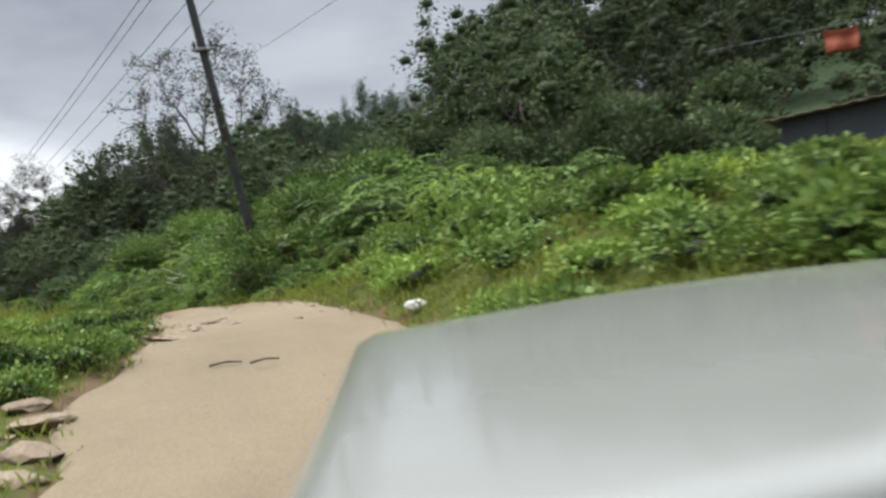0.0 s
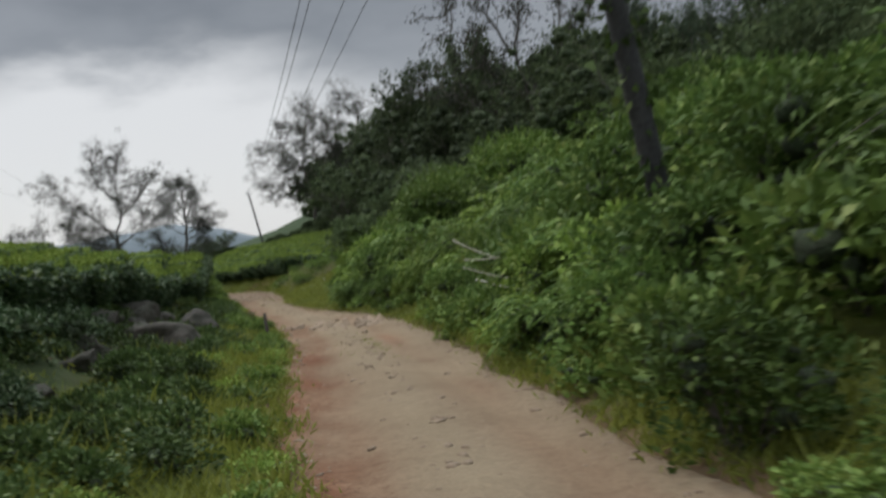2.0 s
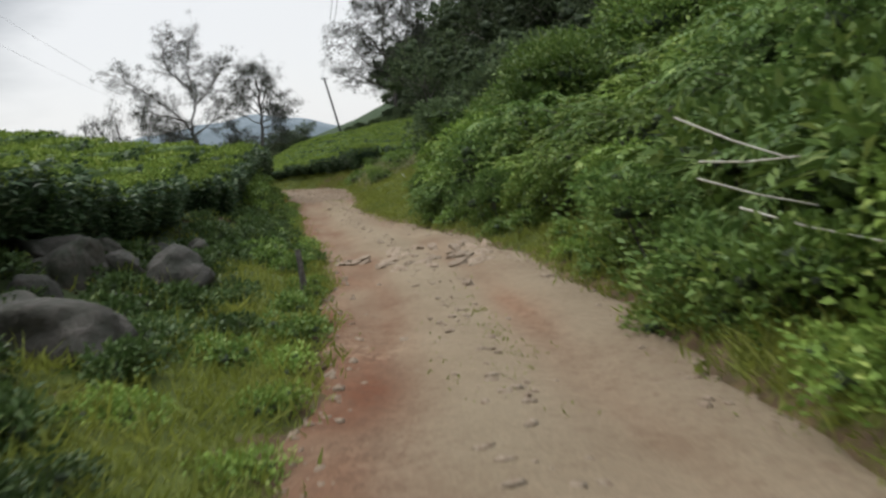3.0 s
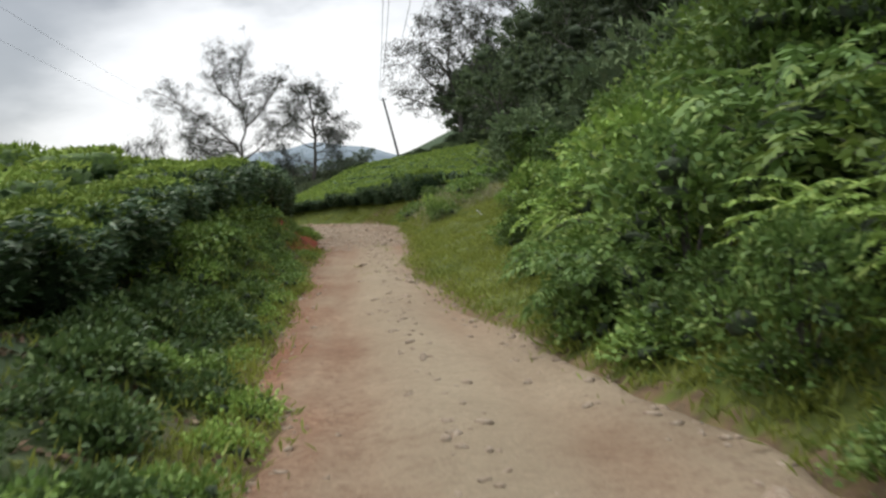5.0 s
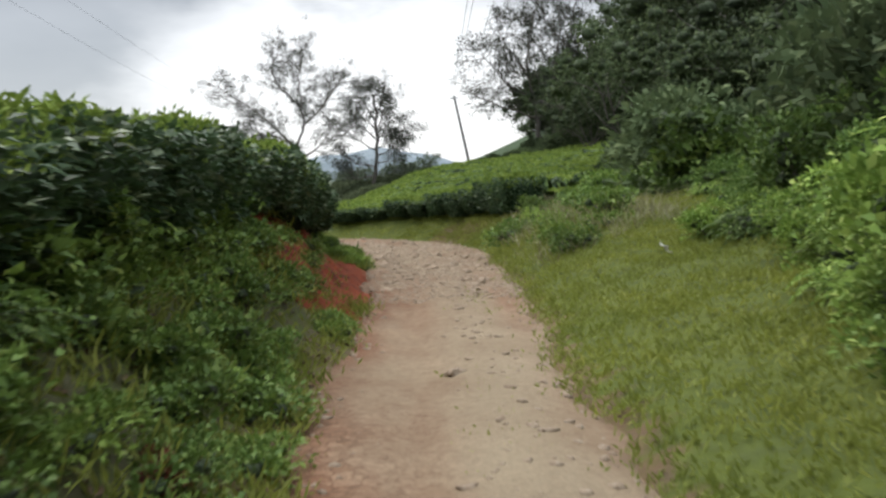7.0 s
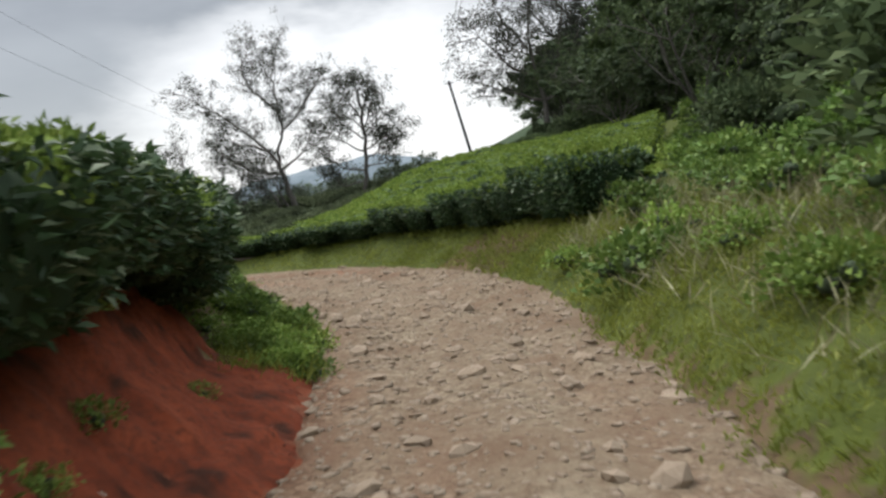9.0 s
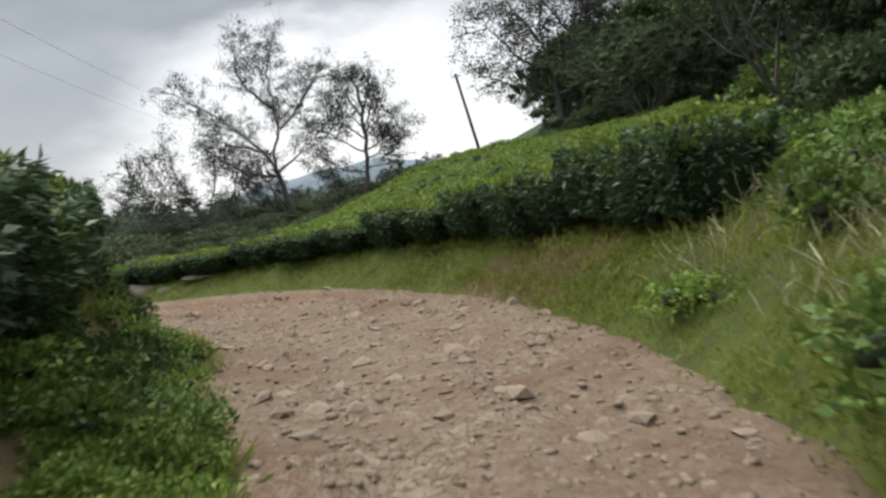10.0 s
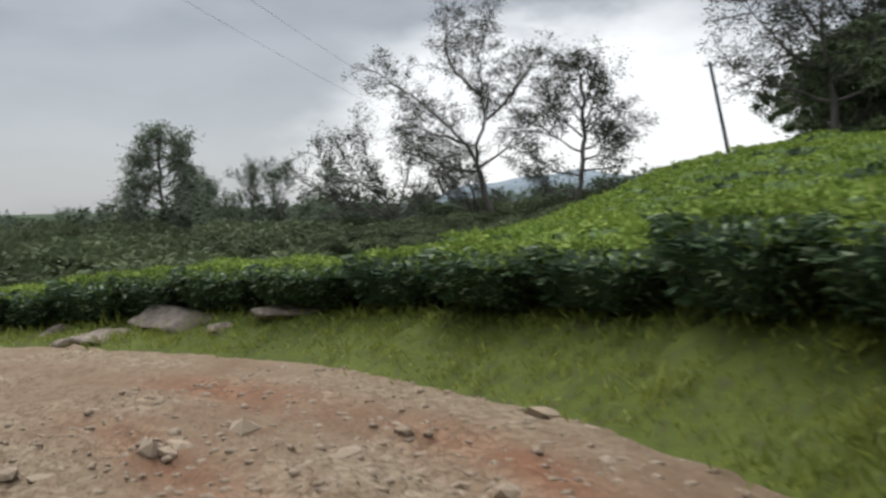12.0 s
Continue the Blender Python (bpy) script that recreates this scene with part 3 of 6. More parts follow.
soil = np.where((gu < 0) & (gs > 36) & (gs < 58) & (ge > 0.0) & (ge < 2.4), 0.5, soil)
soil = np.where((gu < 0) & (gs > 65) & (gs < 78) & (ge > 0.2) & (ge < 1.5), 0.55, soil)
soil = np.where((gu < 0) & (gs > 18) & (gs < 38) & (ge > 1.9) & (ge < 4.4), 0.45, soil)
soil = np.where((gu > 0) & (gs > 65) & (gs < 92) & (ge < 2.4), 0.3, soil)
soil = np.where((gu > 0) & (gs + 1.3 * wave(gxx, gyy, 1.1, 9) > 72.9) & (gs + 1.3 * wave(gxx, gyy, 1.1, 9) < 77.2) & (ge > -0.1) & (ge < 1.7) & (ge + 0.25 * wave(gxx, gyy, 0.8, 6) < 1.3), 0.68, soil)
soil = np.where((gu > 0) & (gs > 13) & (gs < 44) & (ge > 1.5) & (ge < 16), 0.3, soil)
at = ground.data.attributes.new("soil", "FLOAT", "POINT")
at.data.foreach_set("value", soil.astype(np.float32))

wood = np.maximum(smooth(95, 125, np.hypot(gxx + 20, gyy - 35)), np.where(gu > 0, smooth(9, 14, ge) * (1 - smooth(66, 72, gs)), 0))
gp, gq = -0.56 * gxx + 0.83 * gyy, 0.83 * gxx + 0.56 * gyy
wood = np.maximum(wood, np.where(gu > 0, smooth(0, 3, gq - 10.5 - 0.28 * (gp - 71.6)) * smooth(66, 72, gp), 0))
wood = np.maximum(wood, smooth(108, 114, gp))
# next two lines: dark earth with the hedge hollow's shade painted in
wood = np.maximum(wood, np.where((gu < 0) & (gs > 16) & (gs < 39), 0.8 * smooth(1.8, 2.6, ge) * (1 - smooth(4.5, 5.5, ge)), 0))
wood = np.maximum(wood, np.where((gu < 0) & (gs > 35) & (gs < 46), 0.9 * smooth(0.6, 1.2, ge) * (1 - smooth(4.0, 5.0, ge)), 0))
wood = np.maximum(wood, np.where((gu < 0) & (gs > 37) & (gs < 56), 0.45 * smooth(0.25, 0.5, ge) * (1 - smooth(2.2, 3.0, ge)), 0))
at = ground.data.attributes.new("wood", "FLOAT", "POINT")
at.data.foreach_set("value", wood.astype(np.float32))

# ---- road ----
rs = np.concatenate([np.arange(-28, 0, 0.3), np.arange(0, 58, 0.12), np.arange(58, 86, 0.07), np.arange(86, 112, 0.2)])
NU = 46
rc, rz, rx, ry, rr = [], [], [], [], []
for s in rs:
    a, b = float(left_edge(np.array([s]))[0]) - 0.1, float(right_edge(np.array([s]))[0]) + 0.1
    u = np.linspace(a, b, NU)
    x, y = place(s, u)
    i = np.searchsorted(STA, s)
    z0 = np.interp(s, STA, LINE[:, 2])
    px = np.interp(s, STA, LINE[:, 0])
    py = np.interp(s, STA, LINE[:, 1])
    sx, sy = np.interp(s, STA, SIDE[:, 0]), np.interp(s, STA, SIDE[:, 1])
    x, y = px + sx * u, py + sy * u
    f = float(np.interp(s, [0, 12, 16, 60, 66, 80], [0.15, 0.4, 0.75, 0.8, 1.0, 1.0]))
    rut = -0.055 * np.exp(-((u + 0.05) / 0.24) ** 2) - 0.055 * np.exp(-((u - 1.35) / 0.24) ** 2) + 0.035 * np.exp(-((u - 0.65) / 0.2) ** 2)
    rub = float(np.interp(s, [0, 30, 35, 38, 41, 54, 58, 63], [0.0, 0.05, 0.7, 0.6, 0.12, 0.15, 0.6, 1.0]))
    lump = np.array([noise.fractal(Vector((s * 0.35, q_ * 1.9, 0.3)), 0.8, 2.1, 6) for q_ in u])
    z = z0 + f * (rut + 0.022 * lump)
    if rub > 0.04:
        cob = np.array([noise.voronoi(Vector((p_ * 3.4, q_ * 3.4, 0)))[0][0] * 0.6 + 0.4 * noise.voronoi(Vector((p_ * 7.5, q_ * 7.5, 2)))[0][0] for p_, q_ in zip(x, y)])
        z = z + rub * (0.3 + 0.7 * smooth(-0.25, 0.45, wave(x, y, 1.5, 9))) * (0.15 + 0.09 * float(smooth(62, 68, s))) * (0.45 - cob) * (0.8 + 0.5 * lump)
    edge = np.minimum(u - a, b - u)
    z = z - 0.12 * (1 - smooth(0, 0.22, edge)) ** 2 + 0.012
    rx.append(x), ry.append(y), rz.append(z)
    base_red = float(np.interp(s, [0, 12, 18, 50, 58, 64], [0.0, 0.08, 0.28, 0.34, 0.6, 1.0]))
    red = base_red + 0.55 * np.exp(-((u - a) / 0.5) ** 2) * smooth(56, 59, s) * (1 - smooth(64, 67, s)) + (0.4 * np.exp(-((u + 0.05) / 0.32) ** 2) + 0.3 * np.exp(-((u - 1.45) / 0.28) ** 2) + 0.85 * np.exp(-((u - a - 0.1) / 0.42) ** 2)) * smooth(12, 20, s) * (0.7 + 0.3 * wave(np.full(NU, s), u, 3, 4)) + 0.25 * np.exp(-((u - 2.0) / 0.25) ** 2)
    c_ = 0.85 * np.exp(-((u - a - 0.15) / 0.38) ** 2) * smooth(13, 17, s) * (1 - smooth(66, 70, s))
    c_ = c_ + 0.8 * np.exp(-((s - 83.4) / 1.3) ** 2 - ((u - 1.5) / 0.45) ** 2) + 0.8 * np.exp(-((s - 79.5) / 2.2) ** 2 - ((u - 1.9) / 0.35) ** 2) + 0.7 * np.exp(-((s - 81) / 2.5) ** 2 - ((u - 0.1) / 0.4) ** 2)
    c_ = c_ + 0.45 * (np.exp(-((u + 0.05) / 0.3) ** 2) + np.exp(-((u - 1.35) / 0.3) ** 2)) * smooth(14, 20, s) * (1 - smooth(60, 66, s)) * (0.65 + 0.45 * wave(np.full(NU, s), u, 1.8, 6))
    rc.append(np.clip(c_ * (0.85 + 0.5 * lump), 0, 1))
    rr.append(np.clip(red + 0.22 * lump * smooth(12, 20, s), 0, 1.1))
rv = np.stack([np.concatenate(rx), np.concatenate(ry), np.concatenate(rz)], 1)
ii = (np.arange(len(rs) - 1)[:, None] * NU + np.arange(NU - 1)[None]).ravel()
road = new("road", mesh_of("road", rv, np.stack([ii, ii + 1, ii + NU + 1, ii + NU], 1), ROAD_MAT, True))
tagged(road, "rutted tan and reddish dirt track", "road", kind="structure")
at = road.data.attributes.new("soil", "FLOAT", "POINT")
at.data.foreach_set("value", np.clip(np.concatenate(rr), 0, 1).astype(np.float32))
at = road.data.attributes.new("clay", "FLOAT", "POINT")
at.data.foreach_set("value", np.concatenate(rc).astype(np.float32))


def road_z(s):
    return float(np.interp(s, STA, LINE[:, 2]))


def road_spot(s, u):
    x, y = place(s, u)
    i = int(np.clip(np.searchsorted(rs, s), 0, len(rs) - 1))
    a, b_ = float(left_edge(np.array([s]))[0]) - 0.1, float(right_edge(np.array([s]))[0]) + 0.1
    j = int(np.clip((u - a) / (b_ - a) * (NU - 1), 0, NU - 1))
    return rv[i * NU + j]


# the red cut bank, gullied and crumbling, with scattered dark patches
def bank_mat():
    m, nt, b = base_mat("red_cut_earth", 0.95)
    a, f = n_noise(nt, 1.6, 6), n_noise(nt, 14.0, 9, 0.7)
    col = n_ramp(nt, a.outputs[0], ((0.36, (0.045, 0.018, 0.01)), (0.46, (0.16, 0.036, 0.015)), (0.7, (0.25, 0.06, 0.025))))
    col = n_mix(nt, n_ramp(nt, f.outputs[0], ((0.45, (0, 0, 0)), (0.72, (1, 1, 1)))), col, (0.07, 0.026, 0.015))
    nt.links.new(col, b.inputs["Base Color"])
    b.inputs["Specular IOR Level"].default_value = 0.12
    n_bump(nt, b, f.outputs[0], 0.9, 0.03)
    return m


bs, be = np.arange(54.6, 66.4, 0.07), np.arange(-0.02, 2.0, 0.06)
bx, by, bz = [], [], []
for s in bs:
    px, py = np.interp(s, STA, LINE[:, 0]), np.interp(s, STA, LINE[:, 1])
    sx, sy = np.interp(s, STA, SIDE[:, 0]), np.interp(s, STA, SIDE[:, 1])
    top = 1.75 + 0.2 * math.sin(s * 1.7) + 0.12 * math.sin(s * 4.3)
    u = float(left_edge(np.array([s]))[0]) - be
    end = min(1.0, (s - 54.6) / 0.8, (66.4 - s) / 0.8)
    for e_, u_ in zip(be, u):
        edge = max(0.0, min(1.0, e_ / 0.3, (top - e_) / 0.3)) * max(0.0, end)
        gully = noise.fractal(Vector((s * 1.5, e_ * 0.5, 3.0)), 0.9, 2.0, 5)
        lump = noise.fractal(Vector((s * 4.0, e_ * 4.0, 7.0)), 0.8, 2.1, 5)
        push = (0.12 * gully + 0.05 * lump) * edge
        bx.append(px + sx * (u_ + push))
        by.append(py + sy * (u_ + push))
        bz.append((0.07 + 0.05 * abs(gully)) * edge - 0.06 * (1 - edge) + 0.03 * lump * edge)
bz = np.array(bz) + ground_z(np.array(bx), np.array(by))
nb = len(be)
ii = (np.arange(len(bs) - 1)[:, None] * nb + np.arange(nb - 1)[None]).ravel()
bank = new("earth_bank", mesh_of("earth_bank", np.stack([bx, by, bz], 1), np.stack([ii, ii + nb, ii + nb + 1, ii + 1], 1), bank_mat(), True))
tagged(bank, "raw red earth of the cut bank under the tea hedge", "earth bank", kind="structure")


# ---- tea bushes ----
def tea_bush_meshes(seed, wide, deep, high, n_top, n_side, leaf):
    """A clipped tea bush: bare stems, a dark skirt of old leaves, a flat flush of young ones."""
    rng = np.random.default_rng(seed)
    gx, gy = np.meshgrid(np.linspace(-1, 1, 9), np.linspace(-1, 1, 9))
    gring = (gx ** 4 + gy ** 4) ** 0.25
    gx, gy = gx / np.maximum(gring, 1), gy / np.maximum(gring, 1)
    crown = 0.10 * (1 - gx ** 4) * (1 - gy ** 4) - 0.20 * np.minimum(gring, 1) ** 7
    pieces = []
    top = np.stack([gx * wide / 2 * 0.95, gy * deep / 2 * 0.95, high * 0.88 + crown + 0.02 * rng.normal(size=gx.shape)], -1).reshape(-1, 3)
    idx = (np.arange(8)[:, None] * 9 + np.arange(8)[None]).ravel()
    pieces.append((top, np.stack([idx, idx + 1, idx + 10, idx + 9], 1)))
    rim = [(x, -1) for x in np.linspace(-1, 1, 9)] + [(1, y) for y in np.linspace(-1, 1, 9)] + [(x, 1) for x in np.linspace(1, -1, 9)] + [(-1, y) for y in np.linspace(1, -1, 9)]
    rim = np.array(rim)
    rim = rim / ((np.abs(rim) ** 4).sum(1, keepdims=True) ** 0.25)
    m = len(rim)
    rings = []
    for zf, sc in ((0.76, 0.95), (0.6, 0.97), (0.36, 0.9), (0.08, 0.72)):
        j = 1 + 0.05 * rng.normal(size=(m, 1))
        rings.append(np.concatenate([rim * np.array([wide / 2, deep / 2]) * sc * j, np.full((m, 1), high * zf)], 1))
    rv_ = np.concatenate(rings)
    fs = []
    for k in range(3):
        for j in range(m):
            a, b = k * m + j, k * m + (j + 1) % m
            fs.append((a, b, b + m, a + m))
    pieces.append((rv_, np.array(fs)))
    core = join_np(pieces)
    # young leaves on top
    a, b = rng.uniform(-1, 1, n_top), rng.uniform(-1, 1, n_top)
    ring = (a ** 4 + b ** 4) ** 0.25
    a, b = a / np.maximum(ring, 1), b / np.maximum(ring, 1)
    lump = 0.05 * np.sin(a * 4 + seed) * np.cos(b * 5 + seed * 2)
    P = np.stack([a * wide / 2, b * deep / 2, high * 0.90 + 0.10 * (1 - a ** 4) * (1 - b ** 4) - 0.20 * np.minimum(ring, 1) ** 7 + lump + np.where(rng.random(n_top) < 0.08, 0.07, 0) + rng.uniform(-0.02, 0.05, n_top)], 1)
    W = np.stack([rng.normal(size=n_top) * 0.7, rng.normal(size=n_top) * 0.7, rng.uniform(0.2, 1.1, n_top)], 1)
    flush = leaf_mesh(rng, P, W, leaf * 0.9, leaf * 0.34)
    # old leaves down the sides
    e = rng.integers(0, m, n_side)
    h = rng.uniform(0.06, 0.97, n_side)
    out = np.clip(0.74 + h * 0.42, 0, 1.0)
    R = rim[e] + rng.normal(size=(n_side, 2)) * 0.06
    P = np.concatenate([R * np.array([wide / 2, deep / 2]) * out[:, None], (h * high)[:, None]], 1)
    W = np.concatenate([rim[e] + rng.normal(size=(n_side, 2)) * 0.7, rng.normal(size=(n_side, 1)) * 0.5 + 0.1], 1)
    skirt = leaf_mesh(rng, P, W, leaf * 1.1, leaf * 0.42)
    core[0][:, 2] -= 0.035
    # core coloured very dark to imitate shade behind the outer leaves
    core = mesh_of("inner_foliage", *core, LEAF_INNER_SHADE)
    stems = []
    for k in range(9):
        x, y = rng.uniform(-0.5, 0.5) * wide * 0.7, rng.uniform(-0.5, 0.5) * deep * 0.7
        stems.append(tube([(x * 0.3, y * 0.3, -0.25), (x * 0.6, y * 0.6, high * 0.22), (x, y, high * 0.55)], [0.035, 0.026, 0.018], 5))
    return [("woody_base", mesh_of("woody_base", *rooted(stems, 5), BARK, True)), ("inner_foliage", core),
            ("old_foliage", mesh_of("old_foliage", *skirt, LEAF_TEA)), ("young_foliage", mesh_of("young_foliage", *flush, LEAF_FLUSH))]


rng = np.random.default_rng(7)
TEA = [tea_bush_meshes(20 + k, 1.6, 1.32, 0.97, 1500, 1900, 0.115) for k in range(4)]


def tea_row(s0, s1, offset, group, side, step=1.16, gaps=(), skip=0.0, tall=1.0):
    s, k = s0, 0
    while s < s1:
        if not any(a < s < b for a, b in gaps):
            x, y = place(s, float(offset(s)) + rng.normal() * 0.06)
            i = min(np.searchsorted(STA, s), len(STA) - 1)
            turn = math.degrees(math.atan2(TANG[i, 1], TANG[i, 0])) + (180 if rng.random() < 0.5 else 0) + rng.normal() * 4
            m = pose(x, y, gz(x, y) - 0.02, 0, 0, turn)
            root = plant("tea_bush", TEA[int(rng.integers(4))], m, "clipped tea bush, dark old leaves below a bright green flat top", "tea bush", group, 1.0)
            root.scale = (rng.uniform(0.92, 1.05), rng.uniform(0.95, 1.1), (tall if isinstance(tall, float) else float(tall(s))) * rng.uniform(0.9, 1.12))
        s += step * rng.uniform(0.95, 1.06)
        k += 1


def left_row(s):
    return np.interp(s, [14, 24, 34, 39, 42, 56, 60, 66, 72, 80], [-6.2, -4.9, -3.9, -3.6, -2.8, -2.55, -2.4, -2.6, -3.2, -3.8])


def right_row(s):
    return np.interp(s, [60, 66, 70, 76, 82, 95], [5.2, 4.9, 4.6, 4.4, 4.5, 4.4])


tea_row(16.5, 84, left_row, "tea hedge along the bank", "left", gaps=((39.6, 40.8),), tall=lambda s: np.interp(s, [22, 29, 46, 56, 60], [1.0, 0.78, 0.8, 0.92, 1.0]))
tea_row(71.6, 106, right_row, "tea hedge beyond the bend", "right", gaps=((73.2, 73.6),), tall=lambda s: np.interp(s, [72, 76, 79, 83], [1.1, 0.95, 0.75, 0.62]))


def tea_rows_joined(name, label, spots, leaf_n, leaf, high=0.9):
    """Rows of clipped bushes too many to count: joined tops and skirts."""
    r = np.random.default_rng(31)
    old, young, cover, skirt = [], [], [], []
    q = np.array([(-1, -1), (0, -1), (1, -1), (1, 0), (1, 1), (0, 1), (-1, 1), (-1, 0)], float)
    for x, y, turn, w, d in spots:
        z = gz(x, y)
        c, s_ = math.cos(turn), math.sin(turn)
        j = 1 + 0.06 * r.normal(size=(8, 1))
        a = q * np.array([w / 2, d / 2]) * j
        rot = np.array([[c, -s_], [s_, c]])
        rings = []
        for zf, sc in ((0.25, 0.7), (0.6, 0.97), (0.86, 0.97), (0.95, 0.75)):
            rings.append(np.concatenate([(a * sc) @ rot.T + (x, y), np.full((8, 1), z + high * zf)], 1))
        rings.append(np.array([[x, y, z + high]] * 8))
        v = np.concatenate(rings)
        f = [(k * 8 + i, k * 8 + (i + 1) % 8, (k + 1) * 8 + (i + 1) % 8, (k + 1) * 8 + i) for k in range(4) for i in range(8)]
        old.append((v, np.array(f[:8])))
        cover.append((v, np.array(f[8:])))
        ab = r.uniform(-1, 1, (leaf_n, 2))
        P = np.concatenate([(ab * np.array([w / 2, d / 2])) @ rot.T + (x, y), (z + high * (0.93 + 0.06 * (1 - np.abs(ab).max(1, keepdims=True))) + r.uniform(-0.02, 0.04, (leaf_n, 1)))], 1)
        W = np.concatenate([r.normal(size=(leaf_n, 2)) * 0.6, r.uniform(0.2, 1.0, (leaf_n, 1))], 1)
        young.append(leaf_mesh(r, P, W, leaf, leaf * 0.5))
        # leaves hang down over the sides
        m = leaf_n // 2
        ab = r.uniform(-1, 1, (m, 2))
        ab /= np.abs(ab).max(1, keepdims=True)
        P = np.concatenate([(ab * np.array([w / 2, d / 2]) * r.uniform(0.96, 1.04, (m, 1))) @ rot.T + (x, y), z + high * r.uniform(0.35, 0.95, (m, 1))], 1)
        W = np.concatenate([ab @ rot.T + r.normal(size=(m, 2)) * 0.4, r.uniform(0.0, 0.9, (m, 1))], 1)
        (young if r.random() < 0.4 else skirt).append(leaf_mesh(r, P, W, leaf, leaf * 0.5))
    root = tagged(new(name), label, "tea field", kind="stuff")
    part_np("old_foliage", *join_np(old), LEAF_TEA, root)
    part_np("side_foliage", *join_np(skirt), LEAF_TEA, root)
    part_np("flush_cover", *join_np(cover), TEA_COVER, root)
    part_np("young_foliage", *join_np(young), LEAF_FLUSH, root)
    return root


spots = []
for k in range(1, 12):
    s = 15.0
    while s < 74:
        x, y = place(s, float(left_row(s)) - 1.32 * k)
        i = min(np.searchsorted(STA, s), len(STA) - 1)
        if k < 5 or s < 56:
            spots.append((x, y, math.atan2(TANG[i, 1], TANG[i, 0]) + rng.normal() * 0.05, 1.45, 1.22))
        s += 1.5 if k < 4 else 2.0
tea_rows_joined("tea_field", "clipped rows of tea on the terrace above the bank", spots, 230, 0.14, 0.8)


def tea_canopy(name, label, p0, p1, q0, q1, inside, leaves):
    """A field of clipped tea as one surface, parted by furrows, under its young leaves."""
    r = np.random.default_rng(37)
    S, U = np.arange(q0, q1, 0.28), np.arange(p0, p1, 0.28)
    qq, pp = [a.ravel() for a in np.meshgrid(S, U)]
    xy = np.column_stack([-0.56 * pp + 0.83 * qq, 0.83 * pp + 0.56 * qq])
    ss, uu, _ = station(xy[:, 0], xy[:, 1])
    ok = inside(pp, qq) & (uu > 4.9)
    bow = uu + 0.5 * wave(xy[:, 0], xy[:, 1], 9, 1) + 0.18 * wave(xy[:, 0], xy[:, 1], 2.2, 4)
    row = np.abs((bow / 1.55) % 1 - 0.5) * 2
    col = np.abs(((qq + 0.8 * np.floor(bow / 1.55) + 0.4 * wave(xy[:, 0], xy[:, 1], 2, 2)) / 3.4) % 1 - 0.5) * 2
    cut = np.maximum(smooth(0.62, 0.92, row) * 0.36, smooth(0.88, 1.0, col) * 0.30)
    high = np.interp(ss, [72, 78, 83], [0.95, 0.8, 0.6])
    z = ground_z(xy[:, 0], xy[:, 1]) + high - cut + 0.06 * wave(xy[:, 0], xy[:, 1], 0.8, 3) + 0.03 * r.normal(size=len(ss))
    ny_, nx_ = len(U), len(S)
    g = ok.reshape(ny_, nx_)
    inner = g.copy()
    inner[1:] &= g[:-1]
    inner[:-1] &= g[1:]
    inner[:, 1:] &= g[:, :-1]
    inner[:, :-1] &= g[:, 1:]
    inner[0] = inner[-1] = False
    inner[:, 0] = inner[:, -1] = False
    z = np.where(inner.ravel(), z, z - high * 0.5)
    ii = (np.arange(ny_ - 1)[:, None] * nx_ + np.arange(nx_ - 1)[None]).ravel()
    quads = np.stack([ii, ii + 1, ii + nx_ + 1, ii + nx_], 1)
    quads = quads[ok[quads].all(1)]
    used = np.unique(quads)
    renum = np.zeros(len(ss), int)
    renum[used] = np.arange(len(used))
    V = np.column_stack([xy, z])
    root = tagged(new(name), label, "tea field", kind="stuff")
    # furrow faces get the dark colour that imitates shade between rows
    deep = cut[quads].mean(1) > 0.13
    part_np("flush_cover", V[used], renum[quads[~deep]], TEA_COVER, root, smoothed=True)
    part_np("furrow_cover", V[used], renum[quads[deep]], LEAF_INNER_SHADE, root, "furrows between the rows, coloured dark for shade", smoothed=True)
    pick = used[r.integers(0, len(used), leaves)]
    dark = cut[pick] > 0.12
    P = V[pick] + r.uniform(-0.16, 0.16, (leaves, 3)) * (1, 1, 0.15)
    W = np.column_stack([r.normal(size=(leaves, 2)) * 0.7, r.uniform(0.1, 1.0, leaves)])
    part_np("young_foliage", *leaf_mesh(r, P[~dark], W[~dark], 0.135, 0.06), LEAF_FLUSH, root)
    part_np("old_foliage", *leaf_mesh(r, P[dark], W[dark], 0.2, 0.1), LEAF_TEA, root)


def beyond_bend(p, q):
    return (q < np.minimum(9.4 + 0.28 * (p - 71.6), 19.5)) & (q > 0.4 - 0.1 * np.maximum(p - 84, 0)) & (p < 119)


tea_canopy("tea_field", "clipped rows of tea climbing the slope beyond the bend", 68, 120, -8, 21, beyond_bend, 150000)


